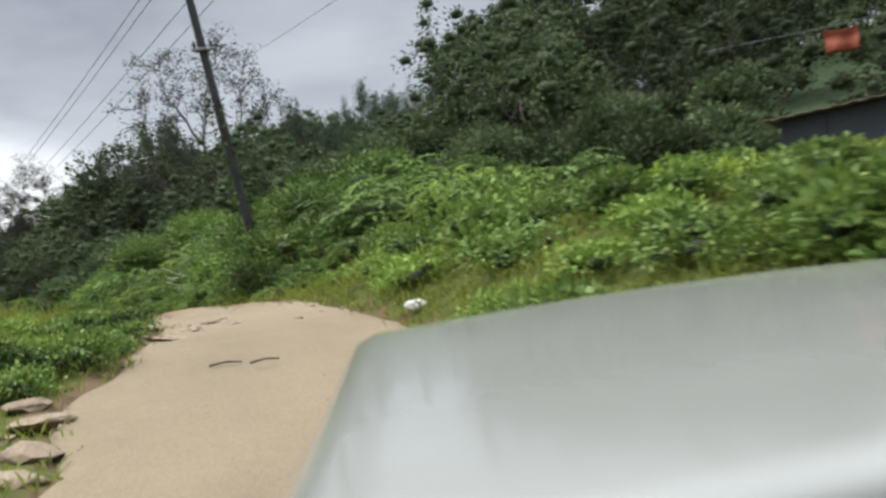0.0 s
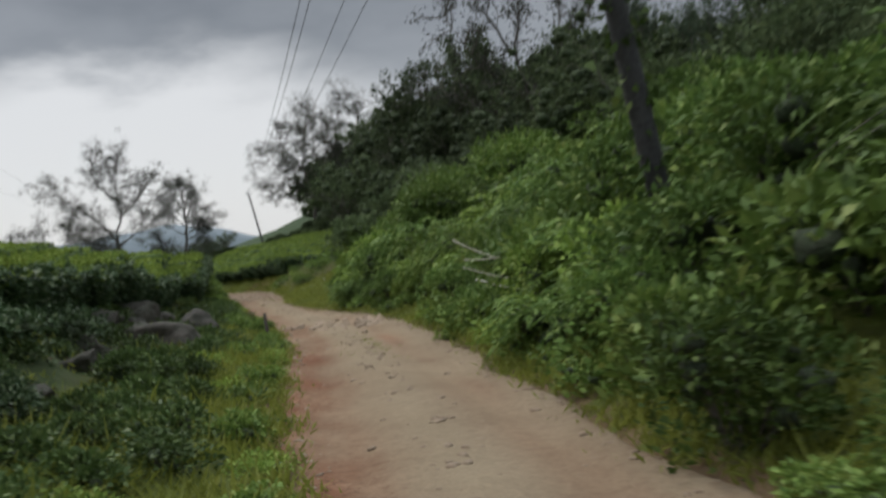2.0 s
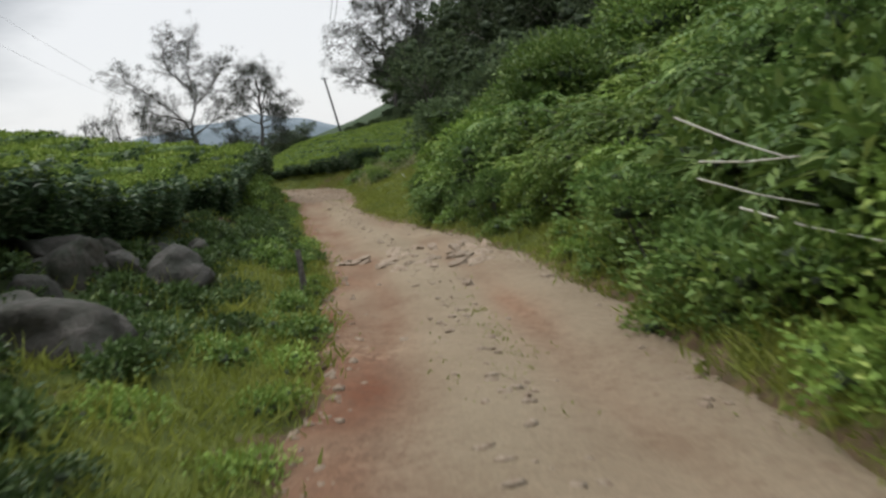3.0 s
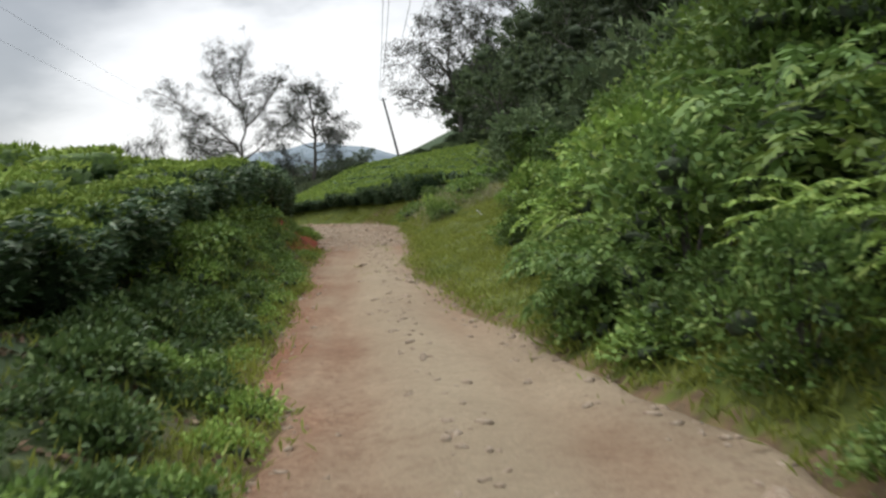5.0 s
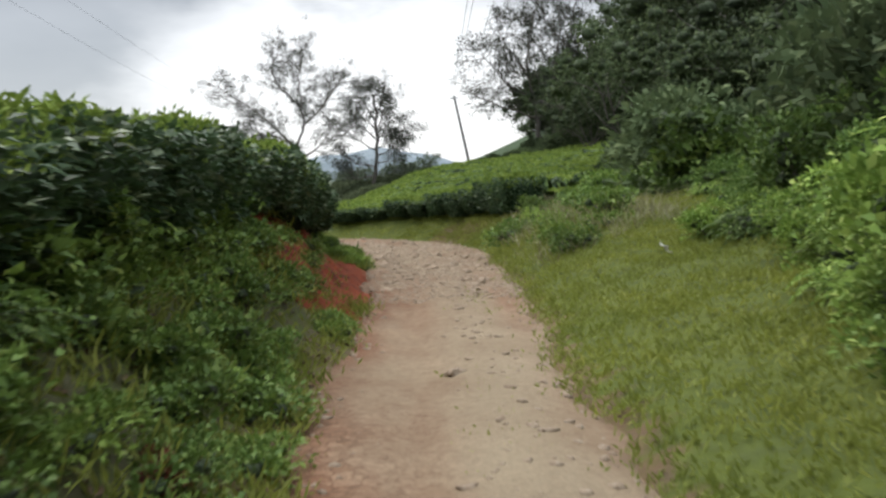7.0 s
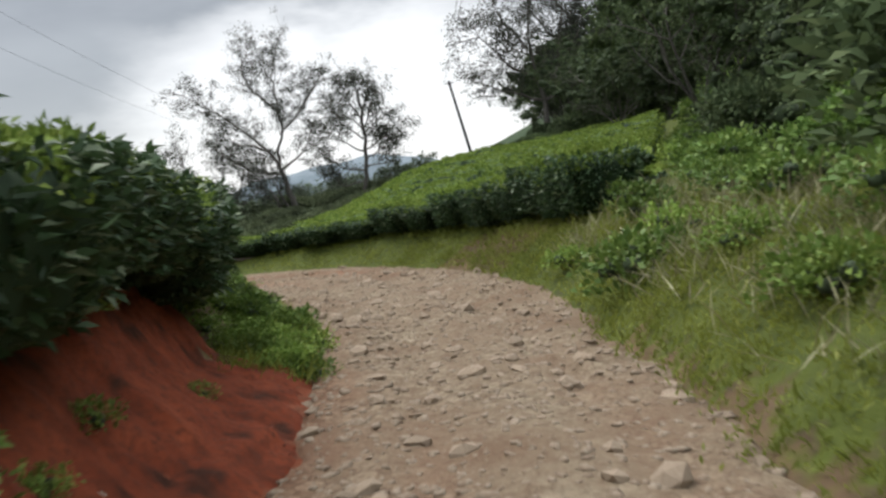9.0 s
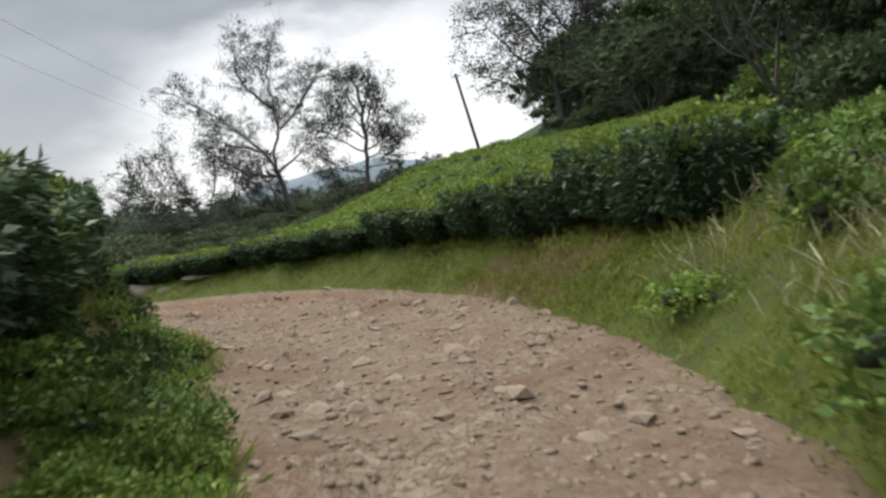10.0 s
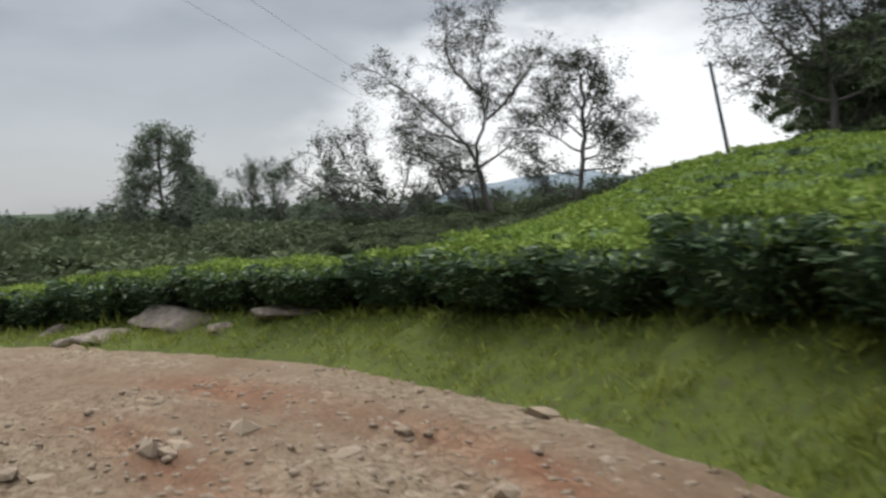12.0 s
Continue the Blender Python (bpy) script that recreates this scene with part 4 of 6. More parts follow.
# ---- shrubs and low plants ----
def shrub_meshes(seed, wide, high, lumps, n, leaf, material, width=0.5, upright=0.35):
    """A tangle: several leafy lumps round a few stems."""
    r = np.random.default_rng(seed)
    at_, way_, stems, hearts, rads = [], [], [], [], []
    for k in range(lumps):
        az, d = r.uniform(0, 2 * math.pi), math.sqrt(r.random()) * wide * 0.36
        rad = wide * r.uniform(0.2, 0.36)
        hz = high * r.uniform(0.35, 0.8) * (1 - 0.3 * d / wide)
        c = np.array([math.cos(az) * d, math.sin(az) * d, hz])
        m = n // lumps
        hearts.append(c - (0, 0, rad * 0.15))
        rads.append(rad * 0.3)
        o = unit(r.normal(size=(m, 3)))
        o[:, 2] = np.abs(o[:, 2]) * 0.9 - 0.25
        at_.append(c + o * rad * r.uniform(0.55, 1.12, (m, 1)) * np.array([1, 1, 0.85]))
        way_.append(o + r.normal(size=(m, 3)) * 0.6 + (0, 0, upright))
        stems.append(tube([(c[0] * 0.15, c[1] * 0.15, -0.3), c * (0.6, 0.6, 0.5), c * (1, 1, 1.1)], [0.03, 0.022, 0.01], 4))
    m = n // 3
    o = r.uniform(-1, 1, (m, 2))
    at_.append(np.concatenate([o * wide * 0.46, (r.random((m, 1)) ** 1.4) * high * 0.55], 1))
    way_.append(np.concatenate([o + r.normal(size=(m, 2)) * 0.5, r.uniform(0, 1, (m, 1))], 1))
    f = leaf_mesh(r, np.concatenate(at_), np.concatenate(way_), leaf, leaf * width)
    return [("woody_base", mesh_of("woody_base", *rooted(stems, 4), BARK)), ("foliage", hearted("foliage", knots(r, hearts, rads), f, HEART_SHADE, material))]


def frond_shrub_meshes(seed, wide, high, fronds, length, leaf, material):
    """A shrub of arching sprays, each with leaflets along both its sides."""
    r = np.random.default_rng(seed)
    at_, way_, stems, hearts = [], [], [], []
    for k in range(fronds):
        az = r.uniform(0, 2 * math.pi)
        d0 = math.sqrt(r.random()) * wide * 0.3
        h0 = high * r.uniform(0.25, 0.8) * (1 - 0.45 * d0 / (wide * 0.3))
        o = np.array([math.cos(az), math.sin(az), 0.0])
        a2 = az + r.normal() * 0.5
        d = np.array([math.cos(a2), math.sin(a2), 0.0])
        L = length * r.uniform(0.7, 1.25)
        t = np.linspace(0, 1, 18)[:, None]
        pts = o * d0 + np.array([0, 0, h0]) + d * L * t * 0.9 + np.array([0, 0, 1.0]) * L * (r.uniform(0.45, 0.85) * t - r.uniform(0.5, 0.8) * t ** 2)
        side = np.array([-d[1], d[0], 0])
        fw = unit(np.gradient(pts, axis=0))
        taper = np.sin(np.pi * np.clip(t[2:] * 0.85 + 0.12, 0, 1))
        for sgn in (-1, 1):
            at_.append(pts[2:])
            way_.append((side[None] * sgn * taper + fw[2:] * 0.5))
        if k % 4 == 0:
            stems.append(tube([(0, 0, -0.3), o * d0 * 0.6 + (0, 0, h0 * 0.6), pts[0], pts[9], pts[17]], [0.03, 0.02, 0.014, 0.009, 0.004], 4))
            hearts.append(o * d0 * 0.9 + (0, 0, h0 * 0.75))
    f = leaf_mesh(r, np.concatenate(at_), np.concatenate(way_), leaf, leaf * 0.36, 0.08)
    m = fronds * 9
    o = r.uniform(-1, 1, (m, 2))
    under = leaf_mesh(r, np.concatenate([o * wide * 0.42, (r.random((m, 1)) ** 1.3) * high * 0.6], 1), np.concatenate([o + r.normal(size=(m, 2)) * 0.5, r.uniform(0, 1, (m, 1))], 1), leaf * 0.9, leaf * 0.5)
    f = join_np([f, under])
    return [("woody_base", mesh_of("woody_base", *rooted(stems, 4), BARK)), ("foliage", hearted("foliage", knots(r, hearts, wide * 0.12), f, HEART_SHADE, material))]


def fern_meshes(seed, fronds, length, material):
    r = np.random.default_rng(seed)
    at_, way_, ribs = [], [], []
    for k in range(fronds):
        az = 2 * math.pi * (k + r.uniform(-0.3, 0.3)) / fronds
        L = length * r.uniform(0.7, 1.15)
        t = np.linspace(0, 1, 25)
        rad, z = L * t * 0.85, L * (0.75 * t - 0.62 * t ** 2)
        pts = np.stack([np.cos(az) * rad, np.sin(az) * rad, z], 1)
        ribs.append(tube(pts[::3], np.linspace(0.012, 0.004, 9), 3))
        side = np.array([-math.sin(az), math.cos(az), 0])
        fw = unit(np.gradient(pts, axis=0))
        for sgn in (-1, 1):
            at_.append(pts[2:])
            way_.append((side[None] * sgn + fw * 0.45)[2:])
    A, W = np.concatenate(at_), np.concatenate(way_)
    f = leaf_mesh(r, A, W, length * 0.19, length * 0.034, 0.05)
    return [("rachis", mesh_of("rachis", *rooted(ribs, 3), LEAF_LIME)), ("foliage", mesh_of("foliage", *f, material))]


VALLEY = [shrub_meshes(145 + k, 2.6, 2.2, 9, 1200, 0.225, LEAF_VALLEY) for k in range(2)]
DARK = [shrub_meshes(140 + k, 2.6, 2.2, 9, 1700, 0.19, LEAF_FOREST) for k in range(2)]
SHRUBS = [shrub_meshes(40 + k, 2.3, (1.5, 1.9, 1.3, 2.2)[k], (7, 8, 9, 8)[k], 1300, (0.17, 0.15, 0.2, 0.16)[k], (LEAF_SHRUB, LEAF_SHRUB, LEAF_WEED, LEAF_SHRUB)[k]) for k in range(4)]
VINES = [shrub_meshes(60 + k, 2.2, (1.0, 1.5, 2.0)[k], 9, 1500, (0.13, 0.15, 0.15)[k], LEAF_LIME, 0.62) for k in range(3)]
LOW = [shrub_meshes(70 + k, 1.3, (0.5, 0.65, 0.4)[k], 7, 620, (0.1, 0.12, 0.09)[k], (LEAF_WEED, LEAF_WEED, LEAF_LIME)[k], 0.6) for k in range(3)]
LOWD = [shrub_meshes(90 + k, 1.4, (0.6, 0.5)[k], 8, 700, (0.11, 0.13)[k], LEAF_DEEP, 0.55) for k in range(2)]
SPRAYS = [frond_shrub_meshes(65 + k, 2.4, (1.5, 1.9, 1.7)[k], 78, (0.95, 1.1, 0.85)[k], (0.14, 0.16, 0.125)[k], (LEAF_LIME, LEAF_SHRUB, LEAF_LIME)[k]) for k in range(3)]
CREEPERS = [shrub_meshes(68 + k, 2.4, (0.8, 1.1)[k], 10, 1500, (0.14, 0.17)[k], LEAF_CREEP, 0.6) for k in range(2)]
TALL_SPRAYS = [frond_shrub_meshes(165 + k, 3.6, (2.6, 3.1)[k], 200, (1.15, 1.0)[k], (0.135, 0.12)[k], (LEAF_LIME, LEAF_SHRUB)[k]) for k in range(2)]
TALL_SHRUBS = [shrub_meshes(175 + k, 3.6, (2.8, 3.2)[k], 16, 4200, 0.16, (LEAF_SHRUB, LEAF_WEED)[k]) for k in range(2)]
FERNS = [fern_meshes(80 + k, 11, (1.1, 0.8)[k], LEAF_WEED) for k in range(2)]


def set_plant(name, kinds, s, u, scale, label, category, group, sink=0.05):
    x, y = place(s, u)
    if math.hypot(x + 0.45, y - 10.2) < 1.0:   # the ground round the white stone is bare
        return None
    m = pose(x, y, gz(x, y) - sink, rng.normal() * 5, rng.normal() * 5, rng.uniform(0, 360))
    r = plant(name, kinds[int(rng.integers(len(kinds)))], m, label, category, group)
    r.scale = Vector((1, 1, rng.uniform(0.85, 1.2))) * scale * rng.uniform(0.85, 1.15)
    return r


# thicket on the right-hand bank
for e, gap, sc in ((0.9, 1.3, 0.55), (2.0, 1.5, 0.8), (3.4, 1.7, 1.0), (5.2, 1.9, 1.15), (7.4, 2.2, 1.3), (10.0, 2.6, 1.5), (13.5, 3.2, 1.7)):
    s = 14.0 + (1.5 if e < 2 else 0)
    while s < 47 - (4.5 if e < 5 else 0):
        lime = wave(np.array([s]), np.array([e]), 3.0, 3)[0] > ((0.1 if s < 34 else -0.25) if e < 4.5 else -0.3 if s > 35 else 0.25 if s > 21 and not (s < 30 and e > 6) else 2)
        if lime:
            set_plant("climbing_shrub", SPRAYS + VINES[:1] if e > 1.5 else VINES, s, float(right_edge(np.array([s]))[0]) + e + rng.normal() * 0.3, sc * (0.62 if s < 18.5 and e < 6 else 0.68 if s < 30 and e > 6 else 1), "bright green shrub overgrown with climbers on the bank", "shrub", "thicket on the bank")
        else:
            set_plant("shrub", SHRUBS + SPRAYS[1:2] if e < (6 if s < 30 else 9) else DARK, s, float(right_edge(np.array([s]))[0]) + e + rng.normal() * 0.3, sc * (0.62 if s < 18.5 and e < 6 else 0.68 if s < 30 and e > 6 else 1), "dense dark green shrub on the roadside bank", "shrub", "thicket on the bank")
        s += gap * rng.uniform(0.8, 1.2)
for s, e, sc in ((24, 1.6, 1), (26.5, 2.0, 1.1), (29, 2.4, 1.2), (32, 2.1, 1), (35, 2.6, 1.2), (38, 2.2, 1), (21, 2.4, 1.1), (41, 2.6, 1.1), (28, 4.4, 1.4), (34, 4.6, 1.4), (43, 4.5, 1.3)):
    set_plant("fern", FERNS, s, 1.9 + e, sc * 1.2, "large fern with arching green fronds", "fern", "ferns in the thicket", -0.3)
# creepers over the grassy bank at the start
for e, gap, sc in ((3.2, 2.2, 0.8), (4.2, 1.5, 0.9), (5.8, 1.5, 1.0), (7.6, 1.8, 1.0), (9.5, 2.2, 1.0)):
    s = -3.0
    while s < 13.5:
        if (e > 3.5 or rng.random() < 0.6) and not (6 < s < 14 and e > 7):
            set_plant("creeper", CREEPERS if rng.random() < 0.85 else SHRUBS[2:3], s, 2.0 + e + rng.normal() * 0.3, sc * 0.55, "low lime-green creeper spreading over the grassy bank", "creeper", "creepers on the bank", 0.15)
        s += gap * rng.uniform(0.8, 1.2)
# the thicket that walls in the meadow
def meadow_back(s):
    return float(np.interp(s, [42, 50, 55, 58, 61, 68], [2.7, 3.2, 4.7, 5.4, 6.1, 6.9]))


for d, gap, sc in ((0.2, 0.9, 0.42), (1.0, 1.1, 0.72), (2.1, 1.3, 1.1), (3.6, 1.6, 1.55), (5.6, 2.0, 1.9), (8.2, 2.4, 2.1), (11.5, 3.0, 2.2)):
    s = 43.0 + 0.4 * d
    while s < 69:
        bright = wave(np.array([s]), np.array([d]), 2.6, 5)[0] > (-0.35 if s < 59 else 0.55)
        low = 0.75 if s > 62 and d < 4 else 1.0
        set_plant("climbing_shrub" if bright else "shrub", (TALL_SPRAYS[:1] + TALL_SHRUBS[1:] if bright else (DARK if s > 56 and d > 3 else TALL_SHRUBS[:1] + TALL_SPRAYS[1:])) if d > 2 else (SPRAYS + VINES[1:] if bright else SHRUBS), s, meadow_back(s) + d + rng.normal() * 0.25, sc * low * (0.62 if d > 2 and not (s > 56 and not bright and d > 3) else 1),
                  "bright green shrub overgrown with climbers behind the meadow" if bright else "dense dark green shrub behind the meadow", "shrub", "thicket behind the meadow", 0.2 * sc)
        s += gap * rng.uniform(0.8, 1.25)
for k in range(170):
    p_, q_ = rng.uniform(66, 104), rng.uniform(0, 26)
    q_ += 11.5 + 0.28 * max(p_ - 71.6, 0)
    x, y = -0.56 * p_ + 0.83 * q_, 0.83 * p_ + 0.56 * q_
    r = plant("shrub", (SHRUBS + VINES[1:2] if k % 3 else DARK)[int(rng.integers(2 if k % 3 == 0 else 5))], pose(x, y, gz(x, y) - 0.1, 0, 0, rng.uniform(0, 360)), "dark green shrub at the edge of the wood", "shrub", "shrubs at the wood's edge")
    r.scale = Vector((1, 1, 0.95)) * rng.uniform(0.9, 1.7)
# left verge at the start: low weeds, then a tangle behind
for e, gap in ((0.35, 0.9), (1.0, 1.0), (1.8, 1.1), (2.8, 1.2), (4.0, 1.4)):
    s = 8.4 if e < 2.5 else 2.0
    while s < 13.5:
        set_plant("verge_plant", LOW + LOWD, s, float(left_edge(np.array([s]))[0]) - e + rng.normal() * 0.12, 0.5 if s > 10 else 0.65, "leafy low plant on the verge", "plant", "plants on the verge")
        s += gap * rng.uniform(0.8, 1.2)
for e, gap, sc in ((6.5, 1.8, 0.55), (9.0, 2.4, 0.6), (13.0, 3.0, 0.9)):
    s = 4.0
    while s < 16:
        set_plant("shrub", SHRUBS, s, -1.5 - e + rng.normal() * 0.4, sc, "dark tangled shrub behind the verge", "shrub", "shrubs behind the verge")
        s += gap * rng.uniform(0.8, 1.2)
# low cover over the grassy bank at the start, and along the thicket's foot
for e, gap in ((0.7, 1.2), (1.5, 1.1), (2.3, 1.1), (3.1, 1.1), (4.0, 1.2), (5.0, 1.3)):
    s = -2.0
    while s < 14:
        set_plant("ground_cover", LOW, s, 2.0 + e + rng.normal() * 0.25, 0.85, "leafy green ground cover on the grassy bank", "ground cover", "ground cover on the grassy bank")
        s += gap * rng.uniform(0.7, 1.5)
s = 14.5
while s < 44:
    set_plant("weed", LOW, s, float(right_edge(np.array([s]))[0]) + 0.45 + rng.normal() * 0.2, 0.6, "leafy green weed at the foot of the thicket", "weed", "weeds by the thicket")
    s += rng.uniform(0.7, 1.6)
for s, e in ((60.5, 1.0), (61.4, 1.9), (62.6, 1.1), (63.4, 2.3), (64.6, 1.4), (65.6, 2.4), (66.8, 1.6), (67.6, 2.8), (68.8, 2.0), (66.0, 0.7), (69.8, 1.2)):
    set_plant("weed", LOW, s, 2.0 + e, 0.9, "straggling green and dry weed by the bend", "weed", "weeds by the bend")
# leaves coloured dark to imitate shade in the hollow under the hedge
for e, gap, sc in ((2.5, 1.0, 0.55), (3.0, 1.1, 0.6)):
    s = 17.0
    while s < 38:
        set_plant("nettle", LOWD, s, float(left_row(s)) + 3.55 - e + rng.normal() * 0.12, sc, "leafy nettle under the tea hedge, coloured darker for shade", "nettle", "nettles under the hedge", 0.12)
        s += gap * rng.uniform(0.8, 1.4)
for k in range(16):
    p_ = 72.5 + 1.3 * k + rng.normal() * 0.3
    q_ = 10.4 + 0.28 * (p_ - 71.6) + abs(rng.normal()) * 0.7
    x, y = -0.56 * p_ + 0.83 * q_, 0.83 * p_ + 0.56 * q_
    s_, u_, _z = station([x], [y])
    r = plant("weed", LOW[k % 3], pose(x, y, gz(x, y) - 0.05, 0, 0, 77 * k), "tall green weed along the tea field's edge", "weed", "weeds by the tea field")
    r.scale = Vector((1, 1, 1.1)) * rng.uniform(1.0, 1.7)
OVERGROWN = [shrub_meshes(160 + k, 1.9, 1.5, 10, 1900, 0.12, LEAF_TEA) for k in range(2)]
for s, du, sc in ((15.6, 1.1, 1.0), (16.8, 1.0, 1.05), (18.2, 0.9, 1.0), (19.6, 0.85, 0.95), (21.0, 0.8, 0.85), (22.4, 0.75, 0.75), (17.4, 2.0, 0.7), (15.8, 2.4, 0.7), (19.2, 1.8, 0.6), (23.8, 0.9, 0.6), (25.4, 0.8, 0.6), (27.0, 0.9, 0.55), (21.4, 1.6, 0.55), (23.0, 1.9, 0.5)):
    set_plant("tea_shrub", OVERGROWN, s, float(left_row(s)) + du, sc, "dark overgrown tea shrub hanging over the bank", "tea shrub", "overgrown tea", 0.3)
for s, e in ((65.4, 0.35), (65.9, 0.2), (65.6, 0.6), (66.2, 0.25), (66.9, 0.6), (67.6, 0.3), (66.4, 0.85)):
    set_plant("verge_plant", VINES[:1], s, float(left_edge(np.array([s]))[0]) - e, 0.34, "bright green leafy clump at the foot of the red bank", "plant", "clumps by the red bank", 0.02)
# weeds on the left bank
for e, gap, sc, s0, s1 in ((0.3, 1.1, 0.45, 14, 56), (0.8, 1.5, 0.5, 36, 57), (1.2, 1.2, 0.6, 39, 55), (1.7, 0.9, 0.7, 44, 55), (0.75, 1.1, 0.5, 44, 55), (2.3, 0.9, 0.7, 44, 55), (1.3, 1.2, 0.55, 66.5, 76), (2.0, 0.9, 0.8, 45, 53), (1.5, 1.0, 0.8, 45, 52.5), (1.0, 1.0, 0.5, 66.5, 76), (1.6, 1.2, 0.6, 66, 76), (0.25, 0.8, 0.55, 65.2, 68.5), (0.7, 0.8, 0.6, 65.2, 68.5), (2.0, 1.0, 0.5, 15, 34), (1.0, 1.2, 0.5, 15, 34), (1.5, 1.0, 0.5, 16, 36), (1.5, 2.6, 0.4, 57.5, 65), (0.3, 0.7, 0.5, 67, 74), (0.8, 0.7, 0.6, 67, 74), (1.35, 0.6, 0.55, 66.2, 71), (1.7, 0.6, 0.6, 66.2, 71), (1.85, 0.7, 0.6, 55, 66), (1.1, 2.4, 0.4, 55, 60), (0.95, 0.55, 0.45, 45.5, 52), (1.35, 0.55, 0.5, 45.5, 52), (0.9, 1.5, 0.36, 57, 64.5)):
    s = s0
    while s < s1:
        set_plant("weed", LOW[2:] if 60 < s < 68 else LOWD if (15 < s < 44 or s > 69) and e > 0.5 and rng.random() < (0.95 if e > 1.1 and s < 44 else 0.6) else LOW, s, float(left_edge(np.array([s]))[0]) - e + rng.normal() * 0.1, sc, "leafy green weed growing on the earth bank", "weed", "weeds on the bank")
        s += gap * rng.uniform(0.8, 1.3)


# taller growth leaning out from under the hedge
for e, gap, sc, s0 in ((2.0, 0.9, 0.5, 46.0), (1.5, 1.0, 0.36, 46.8)):
    s = s0
    while s < 54.5:
        set_plant("bank_shrub", SPRAYS[:2] + SHRUBS[2:3] + VINES[1:2], s, float(left_edge(np.array([s]))[0]) - e + rng.normal() * 0.12, sc, "straggling green shrub on the bank under the hedge", "shrub", "shrubs under the hedge", 0.1)
        s += gap * rng.uniform(0.8, 1.3)


# ---- grass, as far as nobody could count it ----
def grass(name, label, spots_su, blades, high, material, spread=0.09, lift=0.0):
    """Tufts at points of the plan: each blade a narrow folded leaf."""
    r = np.random.default_rng(11)
    xy = np.array([place(s, u) for s, u in spots_su])
    z = ground_z(xy[:, 0], xy[:, 1])
    base = np.repeat(np.column_stack([xy, z - 0.02 + lift]), blades, 0)
    n = len(base)
    base[:, :2] += r.normal(size=(n, 2)) * spread
    way = np.column_stack([r.normal(size=(n, 2)) * 0.7, np.ones(n)])
    v, f = leaf_mesh(r, base, way, high, 0.022 if high < 0.3 else 0.018, 0.1)
    ob = new(name, mesh_of(name, v, f, material))
    return tagged(ob, label, "grass", kind="stuff")


r0 = np.random.default_rng(5)


def scatter(n, s0, s1, e0, e1, side, power=1.0):
    s = r0.uniform(s0, s1, n)
    e = e0 + (e1 - e0) * r0.random(n) ** power
    u = np.where(side < 0, left_edge(s) - e, right_edge(s) + e)
    return list(zip(s, u))


near_grass = scatter(2700, 13, 36, -0.14, 2.3, -1, 0.9) + scatter(250, 35, 45, -0.12, 0.7, -1) + scatter(700, 45, 57, -0.12, 1.4, -1) + scatter(600, 65, 70, -0.1, 1.0, -1) + scatter(1200, 0, 14, -0.1, 5, -1)
near_grass += scatter(900, 69, 78, -0.15, 1.5, -1)
near_grass += scatter(5200, -3, 14, -0.1, 6, 1) + scatter(2600, 14, 42, -0.12, 1.6, 1) + scatter(1500, 40, 66, -0.1, 5, 1, 1.2) + scatter(1900, 64, 92, 0.2, 2.8, 1) + scatter(1500, 56, 72, 2, 12, 1)
grass("grass", "uneven green grass on verges and banks", near_grass, 8, 0.15, GRASS, 0.12)
near_grass_mid = [(float(r0.normal(30.0, 1.3)), float(r0.normal(0.75, 0.13))) for _ in range(160)] + [(float(r0.normal(58.5, 1.0)), float(r0.normal(0.75, 0.1))) for _ in range(45)]
near_grass_mid += [(float(r0.normal(52.0, 1.5)), float(r0.normal(0.62, 0.1))) for _ in range(80)] + [(float(r0.normal(57.6, 0.7)), float(r0.normal(0.76, 0.1))) for _ in range(40)]
grass("grass", "low grass between the wheel tracks", near_grass_mid, 9, 0.075, GRASS, 0.1, 0.135)
tall_grass = scatter(150, 14, 34, 0.2, 2.4, -1) + scatter(90, 65, 69, 0.0, 0.8, -1) + scatter(200, -2, 14, 0.5, 6, 1) + scatter(160, 14, 44, 0.1, 1.5, 1) + scatter(50, 64, 90, 0.3, 2.0, 1)
grass("tall_grass", "taller tufts of green grass", tall_grass, 9, 0.34, GRASS, 0.1)
grass("lawn_grass", "short green grass of the meadow", scatter(9500, 42, 68, 0.0, 5.5, 1), 9, 0.075, GRASS, 0.15)
grass("short_grass", "short trodden grass along the bend", scatter(5200, 62, 95, 0.05, 3.2, 1) + scatter(1500, 66, 80, 3, 5, 1) + scatter(900, 13, 36, 0.0, 2.2, -1), 8, 0.085, GRASS, 0.16)
grass("bank_grass", "thin grass among weeds on the earth bank", scatter(250, 36, 45, 0.0, 0.9, -1) + scatter(1100, 45, 58, 0.0, 2.3, -1) + scatter(900, 16, 36, 1.6, 4.0, -1), 6, 0.12, GRASS, 0.14)
grass("bank_grass", "thin grass among nettles on the bank", scatter(650, 36, 46, 0.0, 2.8, -1), 6, 0.12, GRASS, 0.14)
grass("grass", "grass tufts on the red soil under the hedge", scatter(750, 71, 79, 0.0, 1.7, 1), 9, 0.13, GRASS, 0.15)


def litter(name, label, spots_su):
    """Fallen leaves lying nearly flat."""
    r = np.random.default_rng(12)
    xy = np.array([place(s, u) for s, u in spots_su])
    z = ground_z(xy[:, 0], xy[:, 1]) + 0.015
    way = np.column_stack([r.normal(size=(len(xy), 2)), r.normal(size=len(xy)) * 0.25])
    v, f = leaf_mesh(r, np.column_stack([xy, z]), way, 0.075, 0.045, 0.2)
    return tagged(new(name, mesh_of(name, v, f, DRY_LEAF)), label, "leaf litter", kind="stuff")


